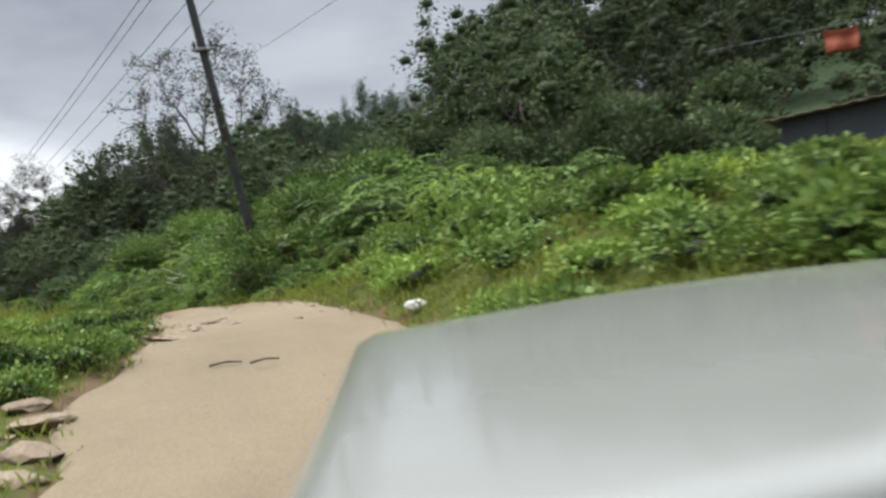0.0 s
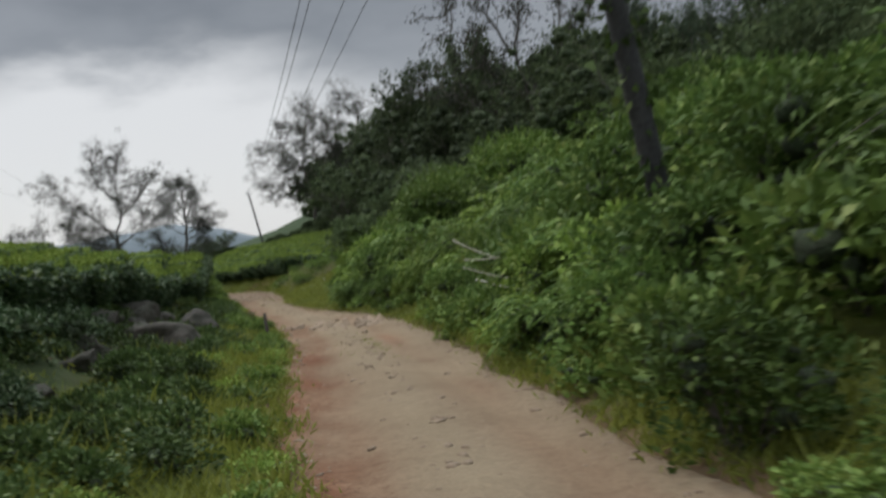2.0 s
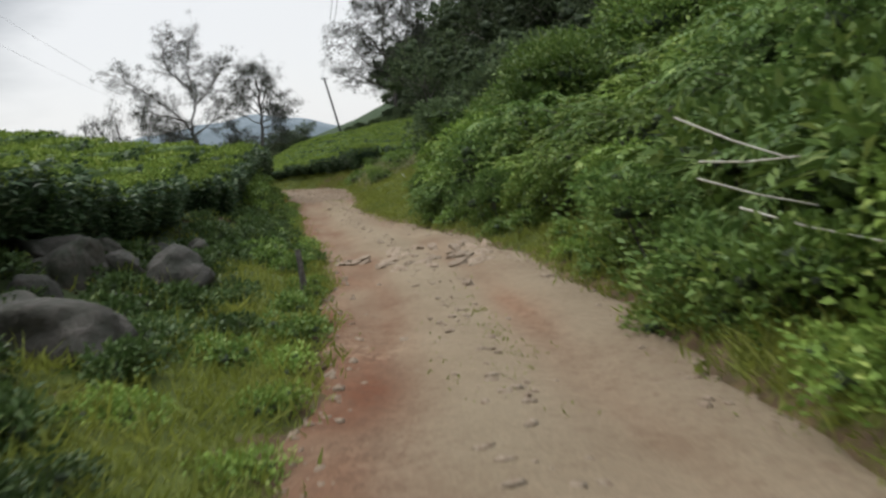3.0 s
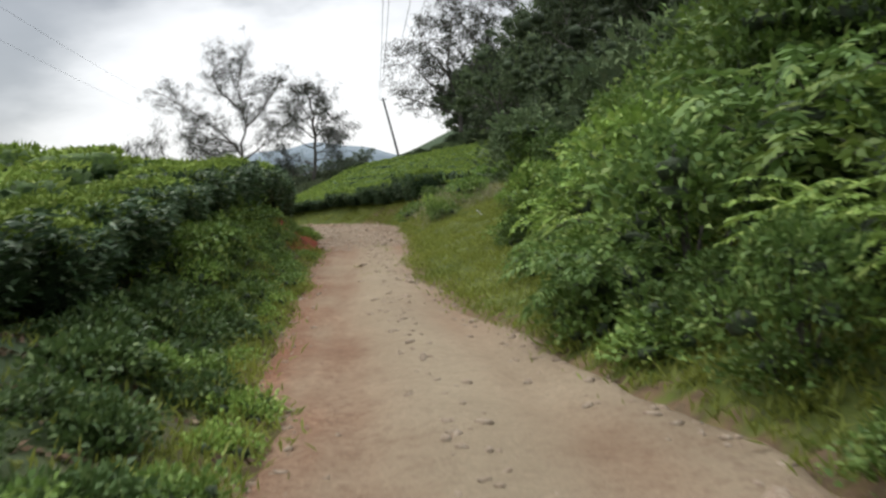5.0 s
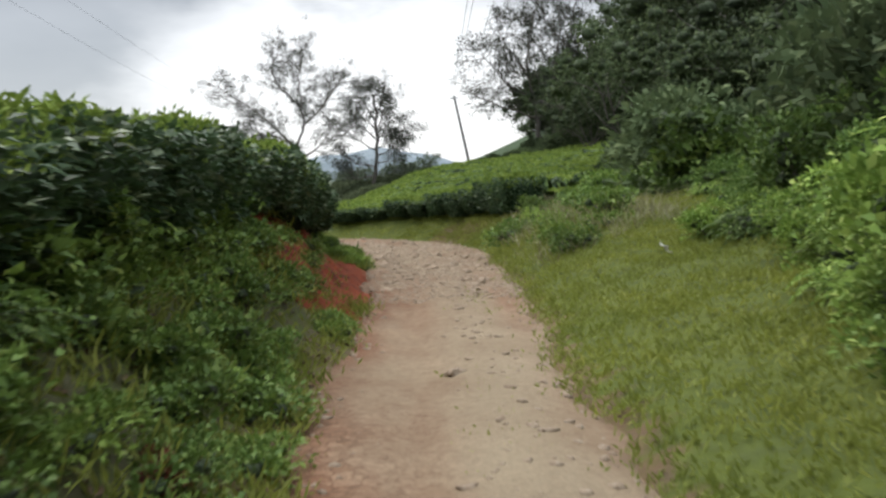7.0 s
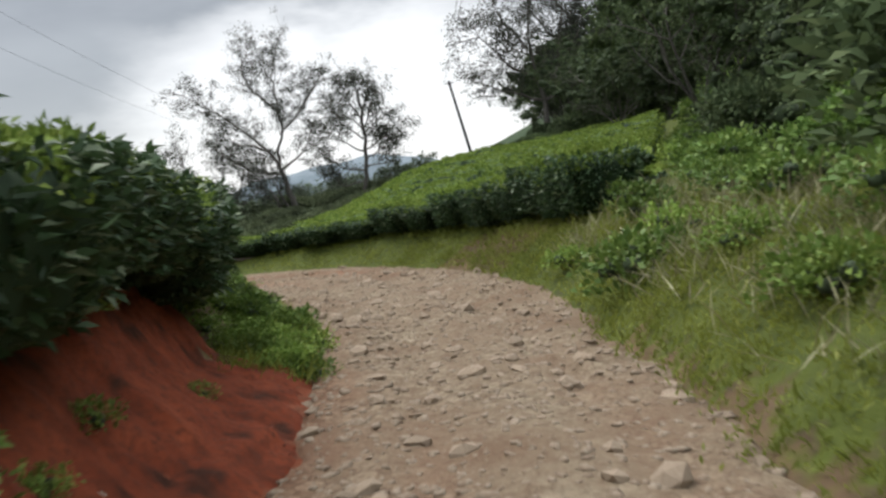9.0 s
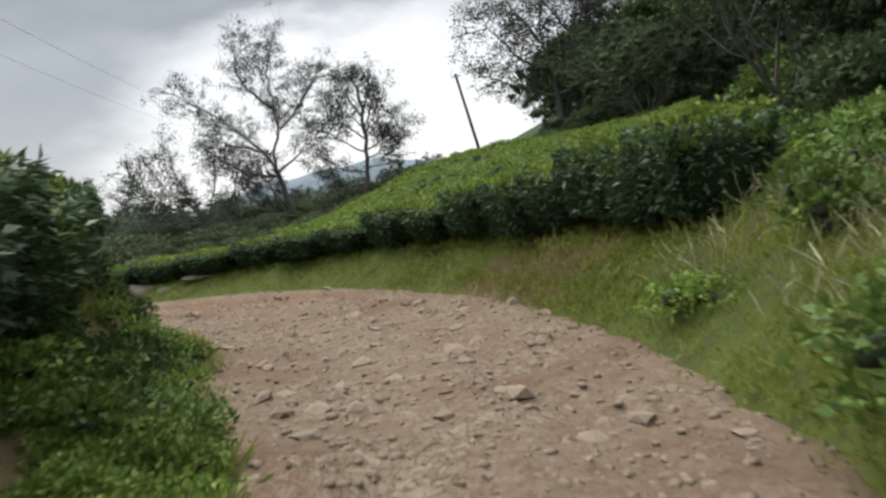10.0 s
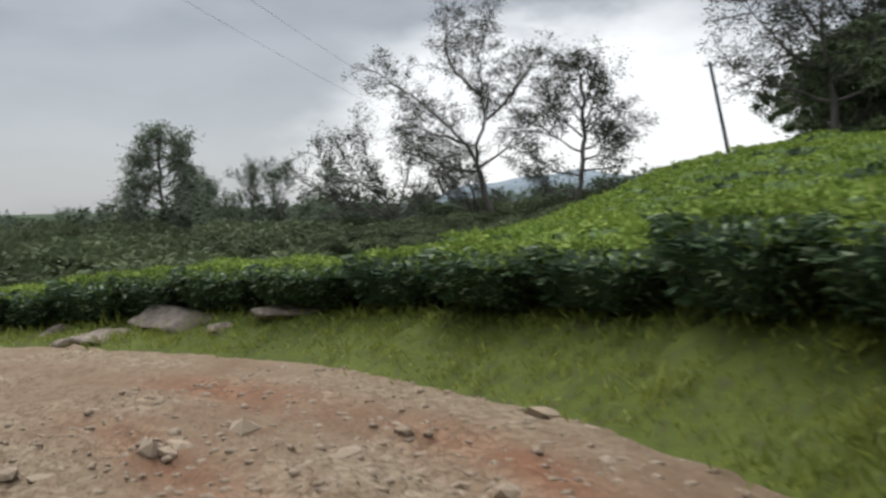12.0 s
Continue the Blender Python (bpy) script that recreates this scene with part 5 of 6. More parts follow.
DRY_LEAF = leaf_mat("fallen_leaves", (0.05, 0.03, 0.018), (0.14, 0.085, 0.045), (0.27, 0.20, 0.12), rough=0.8, glass=0.05)
litter("leaf_litter", "brown fallen leaves on the earth bank", scatter(6500, 35, 55.5, -0.25, 2.4, -1) + scatter(1600, 17, 37, 1.2, 4.0, -1))
dry = scatter(520, 60, 71, 0.5, 3.2, 1) + scatter(60, 62, 70, 3, 6, 1)
grass("dry_grass", "dry pale stalks among roadside weeds", dry, 5, 0.42, STRAW, 0.14)


set_plant("weed", [shrub_meshes(95, 1.1, 0.5, 6, 420, 0.1, LEAF_RED, 0.5)], 48.6, -1.3, 0.36, "red-leaved weed on the earth bank", "weed", "weeds on the bank")

# ---- rocks ----
def rock_bm(seed, sx, sy, sz, cuts=2, rough=0.22, faces=0):
    """A stone; faces gives the number of broken, nearly flat sides."""
    bm = bmesh.new()
    bmesh.ops.create_icosphere(bm, subdivisions=cuts, radius=1)
    off = Vector((seed * 3.7, seed * 1.3, seed * 2.1))
    chance = random.Random(seed)
    sides = [(Vector((chance.gauss(0, 1), chance.gauss(0, 1), chance.gauss(0, 0.8))).normalized(), chance.uniform(0.55, 0.8)) for _ in range(faces)]
    for v in bm.verts:
        for normal, reach in sides:
            v.co -= normal * max(0.0, v.co.dot(normal) - reach) * 0.94
        k = 1 + rough * noise.noise(v.co * 1.3 + off) * 2 + rough * 0.6 * noise.noise(v.co * 3.1 + off) + rough * 0.25 * noise.noise(v.co * 8 + off)
        v.co = Vector((v.co.x * sx, v.co.y * sy, v.co.z * sz)) * k
    return bm


for k, (s, u, sx, sy, sz) in enumerate(((29.4, -2.75, 1.35, 0.8, 0.55), (32.7, -2.35, 0.6, 0.5, 0.5), (31.6, -3.3, 0.7, 0.5, 0.5), (33.8, -3.7, 0.35, 0.35, 0.8), (31.0, -2.6, 0.4, 0.35, 0.33), (32.4, -2.9, 0.5, 0.4, 0.42), (30.4, -3.2, 0.55, 0.4, 0.42), (34.2, -2.8, 0.4, 0.32, 0.3),
                                       (26.8, -3.9, 0.5, 0.4, 0.3), (33.2, -2.2, 0.28, 0.25, 0.2), (25.3, -2.4, 0.3, 0.3, 0.12), (24.0, -3.2, 0.4, 0.3, 0.16), (36.0, -2.6, 0.35, 0.3, 0.28),
                                       (29.3, -3.5, 0.45, 0.35, 0.4), (27.4, -3.3, 0.5, 0.4, 0.4), (31.8, -3.5, 0.6, 0.4, 0.5), (33.4, -3.4, 0.5, 0.35, 0.45), (25.9, -3.1, 0.4, 0.35, 0.3), (35.2, -3.1, 0.4, 0.3, 0.35), (86.2, 4.0, 1.25, 0.8, 0.42), (87.2, 3.4, 0.75, 0.5, 0.26), (84.5, 4.25, 0.95, 0.5, 0.2), (88.4, 3.7, 0.55, 0.45, 0.2), (85.4, 3.6, 0.4, 0.3, 0.16))):
    x, y = place(s, u)
    ob = part("boulder", rock_bm(k + 1, sx * 0.86, sy * 0.86, sz * 0.86, 4, 0.16, 11), PALE_ROCK if s > 80 else ROCK, None, smoothed=True)
    ob.matrix_world = pose(x, y, gz(x, y) + (sz * 0.1 if s < 80 else -0.09), 0, 0, (50 * k) if s < 80 else 160 + 12 * k)
    tagged(ob, "weathered grey boulder in the grass under the tea hedge", "boulder", "boulders under the hedge")


# ---- trees ----
BROAD = [tree_meshes(101 + k, 10, 0.12, 0.2, 0.8, 2, 0.7, 5200, 0.28, LEAF_FOREST, forks=6, heart=0.6) for k in range(4)]
CLOSE = [tree_meshes(111 + k, 8, 0.12, 0.16, 0.8, 2, 0.55, 5800, 0.225, LEAF_FOREST, forks=6, heart=0.6) for k in range(3)]
EUCALYPT = [tree_meshes(121 + k, 15, 0.4, 0.18, 0.5, 2, 0.55, 3600, 0.27, LEAF_EUCALYPT, rise=0.14, forks=6) for k in range(3)]


def tree(name, meshes, x, y, scale, label, group, turn=None):
    z = gz(x, y)
    m = pose(x, y, z - 0.1, 0, 0, rng.uniform(0, 360) if turn is None else turn)
    r = plant(name, (("trunk", meshes[0]), ("crown", meshes[1])), m, label, "tree", group)
    r.scale = (scale, scale, scale)
    return r


WOOD = "dark leafy tree in the hillside wood"
for s in np.arange(-8, 72, 4.5):
    for u in (15, 20, 26, 33, 41, 50, 62):
        if 3 < s < 17 and u < 19:
            continue
        x, y = place(s + rng.uniform(-2, 2), u + rng.uniform(-2, 2))
        tall = rng.random() < (0.06 if u < 30 else 0.25)
        low = 0.66 if -9 < x < 0.045 * y + 0.6 and 30 < y < 112 else 1.0   # the saddle in the ridge
        if u < 24:
            tree("forest_tree", CLOSE[int(rng.integers(3))], x, y, low * rng.uniform(0.55, 0.85), WOOD, "hillside wood")
        elif tall:
            tree("eucalyptus", EUCALYPT[int(rng.integers(3))], x, y, low * rng.uniform(0.45, 0.7), "slender grey-green eucalyptus in the hillside wood", "hillside wood")
        else:
            tree("forest_tree", BROAD[int(rng.integers(4))], x, y, low * rng.uniform(0.5, 0.85), WOOD, "hillside wood")
for p in np.arange(80, 196, 6.5):
    for q in (13, 17, 21, 26, 32, 39, 48):
        q2 = q + rng.uniform(-2, 2)
        if q2 < (12.5 + 0.28 * (p - 71.6) if p < 112 else 17.5 + 0.04 * (p - 112)):
            continue
        x, y = -0.56 * (p + rng.uniform(-3, 3)) + 0.83 * q2, 0.83 * p + 0.56 * q2
        tree("forest_tree", BROAD[int(rng.integers(4))], x, y, rng.uniform(0.75, 1.2) * (0.7 if q < 22 else 1), WOOD, "hillside wood")

for k in range(110):
    p_, q_ = rng.uniform(114, 150), rng.uniform(16.5, 25)
    if k > 69:
        p_ = rng.uniform(121, 152)
        q_ = rng.uniform(10.0 + 0.02 * (p_ - 120), 17.5)
    if k < 12:
        p_, q_ = rng.uniform(140, 152), rng.uniform(0.5, 5.0)
    x, y = -0.56 * p_ + 0.83 * q_, 0.83 * p_ + 0.56 * q_
    r = plant("forest_bush", DARK[k % 2], pose(x, y, gz(x, y) - 0.2, 0, 0, rng.uniform(0, 360)), "dark bush between the tea field and the wood", "bush", "bushes at the wood's edge")
    r.scale = Vector((1, 1, 0.9)) * rng.uniform(0.5, 0.8) * (1.05 if k < 12 else 1.1 if k > 69 else 1.5)

# eucalypts along the ridge: small tufted crowns over the saddle, full ones beyond it
for x, y, top in ((-8.9, 62, 15.5), (-7.2, 66, 14.9), (-5.6, 62, 15.1), (-4.2, 60, 15.7), (-3.4, 64, 15.9), (-2.1, 62, 15.2), (-0.8, 60, 15.0), (0.6, 58, 15.2), (1.8, 60, 15.0), (5.4, 53, 17.6), (7.4, 54, 20.0), (9.0, 50, 19.1), (6.6, 57, 18.6)):
    kind_ = EUCALYPT[int(rng.integers(3))]
    tall_ = (top - gz(x, y)) / max(v.co.z for v in kind_[1].vertices)
    r = tree("eucalyptus", kind_, x, y, tall_, "slender grey-green eucalyptus in the hillside wood", "hillside wood")
    r.scale = (tall_ * (0.6 if x < 3 else 1.0), tall_ * (0.6 if x < 3 else 1.0), tall_)

DOMES = ((-37.4, 102.8, 20.6), (-32.7, 101.3, 22.6), (-28.3, 98.5, 21.4), (-41.8, 106.5, 17.8))
DOME = [tree_meshes(131 + k, 12, 0.3, 0.26, 0.75, 2, 0.6, 5200, 0.3, LEAF_FOREST, forks=7, heart=0.4) for k in range(2)]
for k, (x, y, high) in enumerate(DOMES):
    t_ = tree("forest_tree", DOME[k % 2], x, y, 1, "domed dark leafy tree rising over the wood", "hillside wood")
    t_.scale = (0.95, 0.95, (high - gz(x, y)) / 11.0)
for k in range(30):
    p_, q_ = rng.uniform(146, 188), rng.uniform(-15, 2)
    x, y = -0.56 * p_ + 0.83 * q_, 0.83 * p_ + 0.56 * q_
    if math.hypot(x + 98, y - 123.5) > 3:
        r = plant("valley_bush", VALLEY[k % 2], pose(x, y, gz(x, y) - 0.3, 0, 0, rng.uniform(0, 360)), "dense olive-green bush in the misty valley", "bush", "bushes in the valley")
        r.scale = Vector((1.3, 1.3, 0.9)) * rng.uniform(0.7, 1.3)
for k in range(90):
    p_, q_ = rng.uniform(117, 147), rng.uniform(-18, 0.5)
    x, y = -0.56 * p_ + 0.83 * q_, 0.83 * p_ + 0.56 * q_
    r = plant("low_bush", VALLEY[k % 2], pose(x, y, gz(x, y) - 0.2, 0, 0, rng.uniform(0, 360)), "low olive-green bush behind the tea field", "bush", "low bushes behind the tea")
    r.scale = Vector((1, 1, 0.5)) * rng.uniform(0.7, 1.1)
OPEN = "tall open tree with sparse grey-green leaf clumps and bare limbs"
RX, RY = 0.8, 0.6   # the way along which these trees spread


def open_tree_meshes(seed, limbs, r, leaves, leaf, clump, twig, material, heart=0.0):
    """A tree of known main limbs, each a line of (across, up) in metres; twigs and leaf clumps grow along them."""
    g = np.random.default_rng(seed)
    tubes, tips = [], []
    for line in limbs:
        P = np.array(line, float)
        deep = np.cumsum(g.normal(size=len(P)) * 0.45) if line is not limbs[0] else np.zeros(len(P))
        d = np.concatenate([[0], np.cumsum(np.hypot(*np.diff(P, axis=0).T))])
        k = np.linspace(0, d[-1], max(5, int(d[-1] / 0.8)))
        a_, h_, dp = np.interp(k, d, P[:, 0]), np.interp(k, d, P[:, 1]), np.interp(k, d, deep - deep[0])
        a_, h_, dp = [v + np.concatenate([[0], g.normal(size=len(k) - 1) * 0.09]) for v in (a_, h_, dp)]
        pts = np.stack([a_ * RX - dp * RY, a_ * RY + dp * RX, h_], 1)
        thick = r if line is limbs[0] else r * 0.42
        tubes.append(tube(pts, np.linspace(thick, thick * (0.55 if line is limbs[0] else 0.2), len(pts)), 6))
        along = np.gradient(pts, axis=0)
        for i in range(1 if line is not limbs[0] else len(pts) - 1, len(pts)):
            for _ in range(3 if i < len(pts) - 1 else 5):
                if line is not limbs[0] and i < len(pts) * 0.22:
                    continue
                w = unit(unit(along[i]) * 0.5 + unit(g.normal(size=3)) * 0.9 + (0, 0, 0.25))
                long = twig * g.uniform(0.5, 1.2)
                mid = pts[i] + w * long * 0.5 + g.normal(size=3) * 0.12
                end = pts[i] + w * long + (0, 0, 0.1)
                tubes.append(tube([pts[i], mid, end], [0.045, 0.03, 0.014], 4))
                tips += [end, mid]
                for _k in range(3):
                    w2 = unit(w + unit(g.normal(size=3)) * 0.8)
                    e2 = pts[i] + (mid - pts[i]) * g.uniform(0.6, 1.5) + w2 * long * g.uniform(0.4, 0.75)
                    tubes.append(tube([mid, (mid + e2) / 2 + g.normal(size=3) * 0.05, e2], [0.022, 0.016, 0.01], 3))
                    tips.append(e2)
    C = np.array(tips)
    C = C[g.random(len(C)) < 0.8]
    per = max(1, leaves // len(C))
    size = np.repeat(g.uniform(0.6, 1.3, len(C)), per)[:, None]
    at_ = np.repeat(C, per, 0) + g.normal(size=(len(C) * per, 3)) * clump * size * np.array([1, 1, 0.7])
    crown = leaf_mesh(g, at_, g.normal(size=at_.shape) + (0, 0, -0.2), leaf, leaf * 0.55)
    pieces = knots(g, C[::3], clump * heart) if heart else []
    return mesh_of("trunk", *join_np(tubes), BARK, True), hearted("crown", pieces, crown, HEART_SHADE, material)


LEANING = (((0, -0.5), (0, 0), (-0.7, 2.7), (-1.4, 5.4)), ((-1.4, 5.4), (-2.3, 7.3), (-4.8, 9.8), (-7.3, 11.9), (-9.4, 13.3), (-11.0, 14.6)),
           ((-1.4, 5.4), (-1.3, 7.1), (-0.4, 9.6), (-0.6, 11.6), (-0.8, 15.4), (0.1, 18.8)), ((-0.6, 11.6), (-3.1, 14.1), (-4.2, 16.6), (-3.0, 19.0)),
           ((-0.4, 9.6), (1.9, 11.6), (3.2, 14.6)), ((1.9, 11.6), (4.2, 14.6)), ((-1.3, 4.6), (-4.4, 5.2), (-7.5, 7.0), (-8.0, 8.2)),
           ((-1.2, 5.0), (1.5, 6.7), (2.7, 8.7)), ((-2.3, 7.3), (-5.2, 8.4), (-7.2, 9.2)), ((-1.5, -0.3), (-2.4, 2.0), (-4.2, 4.2)), ((-0.8, -0.3), (-1.9, 2.6), (-3.4, 5.6)))
COLUMN = (((0, -0.5), (0.2, 2), (0.5, 5), (0.6, 8), (0.5, 10.6)), ((0.5, 5), (2.6, 6.1), (3.7, 6.5)), ((0.5, 6), (-1.6, 8.0), (-2.4, 9.3)), ((0.6, 7), (1.7, 9.4), (2.0, 10.2)),
          ((0.3, 3), (-1.8, 3.4), (-3.2, 4.4)), ((0.2, 2), (-2.0, 1.6), (-3.2, 3.0)), ((0.5, 8), (-0.8, 10.2), (-1.0, 11.0)), ((0.3, 3.4), (2.2, 3.6), (3.2, 5.0)), ((0.5, 4.8), (-1.6, 5.8), (-2.6, 6.8)), ((0.5, 6.4), (1.6, 7.4), (2.6, 8.2)), ((0.4, 4.2), (1.6, 4.4), (2.4, 6.0)), ((0.5, 7.0), (-0.6, 8.2), (-1.6, 8.6)), ((0.5, 8.2), (1.2, 9.6), (1.0, 11.2)))
FAN = (((0, -0.5), (-0.1, 0.8), (-0.3, 1.6)), ((-0.3, 1.2), (-2.2, 2.6), (-4.4, 4.2), (-6.6, 6.4)), ((-0.3, 1.6), (-1.0, 3.6), (-2.4, 6.4), (-3.0, 8.4)), ((-0.2, 1.2), (0.6, 4.0), (1.4, 7.6)),
       ((-0.2, 1.2), (2.2, 3.4), (3.6, 6.4)), ((0, 1), (3.2, 2.6), (5.6, 4.6)), ((-0.8, 1.4), (-4.2, 2.2), (-7.6, 4.4)), ((-0.5, 2.0), (-3.4, 4.8), (-5.0, 7.4)))
ROUND = (((0, -0.5), (0.2, 2.5), (-0.2, 5)), ((-0.2, 5), (-1.0, 8), (-0.6, 11.5), (0.2, 14.5)), ((-0.2, 5), (-3.4, 7.4), (-5.4, 10.4)), ((-1.0, 8), (-3.2, 11), (-3.8, 13)), ((0, 4.6), (2.6, 7.4), (4.6, 10.6)),
         ((1.4, 6), (2.0, 9.5), (2.6, 13)), ((0, 3.6), (-3.2, 4.6), (-6.0, 6.0)), ((0.1, 3.6), (3.0, 4.6), (5.2, 6.6)))
SPIRE = [((0, -0.5), (0.1, 4), (-0.1, 9), (0.0, 13.2))]
for k, up in enumerate(np.linspace(3.2, 12.2, 17)):
    out_ = (1 if k % 2 else -1) * (1.1 + 3.0 * ((13.6 - up) / 10.4) ** 0.8)
    SPIRE.append(((0, up), (out_ * 0.5, up + 0.7), (out_, up + 0.9)))
for seed, x, y, limbs, r_, n, leaf, clump, twig, scale, heart, mat_, name_, group_ in (
        (211, -96.6, 124.6, LEANING, 0.42, 24000, 0.2, 0.35, 2.5, 1.0, 0.0, LEAF_AIRY, OPEN, "trees beyond the field"), (212, -84.0, 121.6, COLUMN, 0.22, 14500, 0.19, 0.36, 1.8, 1.08, 0.0, LEAF_AIRY, OPEN, "trees beyond the field"),
        (213, -65.6, 128.5, ROUND, 0.34, 12500, 0.21, 0.33, 2.2, 1.15, 0.0, LEAF_AIRY, OPEN, "trees beyond the field"), (215, -63.0, 134.6, ROUND, 0.34, 12000, 0.21, 0.33, 2.2, 1.2, 0.0, LEAF_AIRY, OPEN, "trees beyond the field"),
        (216, -22.0, 89.2, ROUND, 0.26, 6500, 0.22, 0.28, 1.8, 1.4, 0.0, LEAF_AIRY, OPEN, "trees beyond the field"),
        (217, -100.0, 115.4, FAN, 0.24, 9500, 0.19, 0.32, 2.0, 1.08, 0.0, LEAF_AIRY, "low spreading tree with sparse grey-green leaves", "trees beyond the field"),
        (218, -165.0, 123.6, SPIRE, 0.3, 12000, 0.34, 0.45, 1.6, 1.28, 0.0, LEAF_HAZE_TINT, "tall spire-shaped tree standing across the valley", "trees across the valley")):
    tree("shade_tree", open_tree_meshes(seed, limbs, r_, n, leaf, clump, twig, mat_, heart), x, y, scale, name_, group_, 0)
for x, y, sc in ((-170.5, 134, 0.85), (-158.6, 135, 0.85), (-147.5, 134, 0.8), (-164, 131, 0.7), (-142, 138, 0.75), (-226, 131, 0.5), (-205, 112, 0.45), (-240, 100, 0.6), (-152, 128, 0.55)):
    tree("eucalyptus", EUCALYPT[int(rng.integers(3))], x, y, sc, "slender eucalyptus standing across the valley", "trees across the valley")

FAR_TREES = [tree_meshes(301 + k, 10, 0.12, 0.2, 0.8, 2, 0.75, 3200, 0.36, LEAF_HAZE_TINT, forks=6, heart=0.5) for k in range(3)]
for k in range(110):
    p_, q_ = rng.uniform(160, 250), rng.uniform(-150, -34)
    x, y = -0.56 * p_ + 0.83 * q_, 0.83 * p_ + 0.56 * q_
    tree("forest_tree", FAR_TREES[int(rng.integers(3))], x, y, rng.uniform(0.45, 0.8), "leafy tree across the valley, grey-green with haze painted in", "trees across the valley")
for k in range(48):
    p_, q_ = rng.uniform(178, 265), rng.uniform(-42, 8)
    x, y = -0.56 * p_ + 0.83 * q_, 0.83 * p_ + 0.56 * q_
    tree("forest_tree", FAR_TREES[int(rng.integers(3))], x, y, rng.uniform(0.3, 0.5), "leafy tree across the valley, grey-green with haze painted in", "trees across the valley")
# bushes filling the valley behind the tea
for p in np.arange(90, 200, 6.0):
    for q in np.arange(-130, -9, 5.0):
        x, y = -0.56 * (p + rng.uniform(-3, 3)) + 0.83 * q, 0.83 * p + 0.56 * (q + rng.uniform(-3, 3))
        if math.hypot(x + 97, y - 124) < 6 or rng.random() < 0.12 or p + 0.3 * q > 145 or q > -7 - 0.12 * (p - 85):
            continue
        r = plant("valley_bush", VALLEY[int(rng.integers(2))], pose(x, y, gz(x, y) - 0.3, 0, 0, rng.uniform(0, 360)), "dense olive-green bush in the misty valley", "bush", "bushes in the valley")
        tall_ = (-0.6 - gz(x, y) + rng.uniform(-0.5, 0.6)) / 2.0
        r.scale = (rng.uniform(1.7, 2.6), rng.uniform(1.7, 2.6), max(0.5, tall_))


# a hill far beyond the valley, its blue-grey colour painted to imitate haze
FAR_HILL = rough_mat("haze_tinted_hillside", (0.13, 0.16, 0.175), (0.17, 0.20, 0.215), (0.12, 0.15, 0.16), 0.02, 0.15, 1.0, 0.2, 1.0)
hv, hf = [], []
HN = 90
for k in range(HN):
    b_ = radians(24 + 30 * k / (HN - 1))
    crest = -12 + 31 * math.sin(math.pi * k / (HN - 1)) ** 1.5 + 1.5 * math.sin(41 * b_) + 0.9 * math.sin(97 * b_)
    for dist, z in ((560, -25), (600, crest * 0.55), (640, crest), (700, -25)):
        hv.append((-30 - math.sin(b_) * dist, 60 + math.cos(b_) * dist, z))
for k in range(HN - 1):
    for j in range(3):
        hf.append((4 * k + j, 4 * k + 4 + j, 4 * k + 5 + j, 4 * k + 1 + j))
tagged(new("backdrop", mesh_of("backdrop", hv, np.array(hf), FAR_HILL, True)), "hill far across the valley, blue-grey with haze painted into its colour", "hill", kind="structure")


# ---- poles and wires ----
def pole(foot, top, r0_, r1_, label):
    root = tagged(new("utility_pole"), label, "utility pole", "power line")
    root.location = foot
    way = Vector(top) - Vector(foot)
    P = [way * k for k in (-0.04, 0.25, 0.5, 0.75, 1.0)]
    v, f = tube([tuple(p) for p in P], np.linspace(r0_, r1_, 5), 12)
    me = mesh_of("shaft", v, f, POLE_WOOD, True)
    new("shaft", me).parent = root
    return root, way


def fitting(root, name, size, at_, label=""):
    bm = bmesh.new()
    bmesh.ops.create_cube(bm, size=1, matrix=Matrix.LocRotScale(at_, None, size))
    bmesh.ops.bevel(bm, geom=bm.edges[:], offset=min(size) * 0.2, segments=1, affect="EDGES")
    return part(name, bm, METAL, root, label)


def insulator(root, at_):
    bm = bmesh.new()
    for z, r in ((0, 0.02), (0.05, 0.045), (0.09, 0.03), (0.12, 0.05)):
        bmesh.ops.create_cone(bm, cap_ends=True, segments=10, radius1=r, radius2=r * 0.8, depth=0.05, matrix=Matrix.Translation(Vector(at_) + Vector((0, 0, z))))
    return part("insulator", bm, POLE_WOOD, root, "brown porcelain insulator")


p1, way1 = pole((-4.84, 23.57, gz(-4.84, 23.57)), (-5.82, 22.24, 9.6), 0.135, 0.10, "grey weathered power pole leaning over the thicket")
k1 = way1 * 0.79
fitting(p1, "crossarm", Vector((0.55, 0.08, 0.08)), k1)
fitting(p1, "clamp", Vector((0.32, 0.32, 0.07)), k1 - Vector((0, 0, 0.02)))
insulator(p1, k1 + Vector((-0.22, 0, 0.06)))
insulator(p1, k1 + Vector((0.22, 0, 0.06)))
# climbers on the pole's foot
r4 = np.random.default_rng(44)
t4 = r4.uniform(0.0, 0.62, 380)
P4 = np.outer(t4, np.array(way1)) + r4.normal(size=(380, 3)) * 0.12
part_np("climber", *leaf_mesh(r4, P4, r4.normal(size=(380, 3)) + (0, 0, -0.2), 0.16, 0.1), LEAF_SHRUB, p1, "dark climbing plant on the pole")["kind"] = "stuff"
f2 = (-66.3, 115.0)
p2, way2 = pole((*f2, gz(*f2)), (-67.5, 114.2, 9.4), 0.14, 0.1, "far leaning power pole on the hillside")
fitting(p2, "crossarm", Vector((0.9, 0.1, 0.1)), way2 * 0.97)


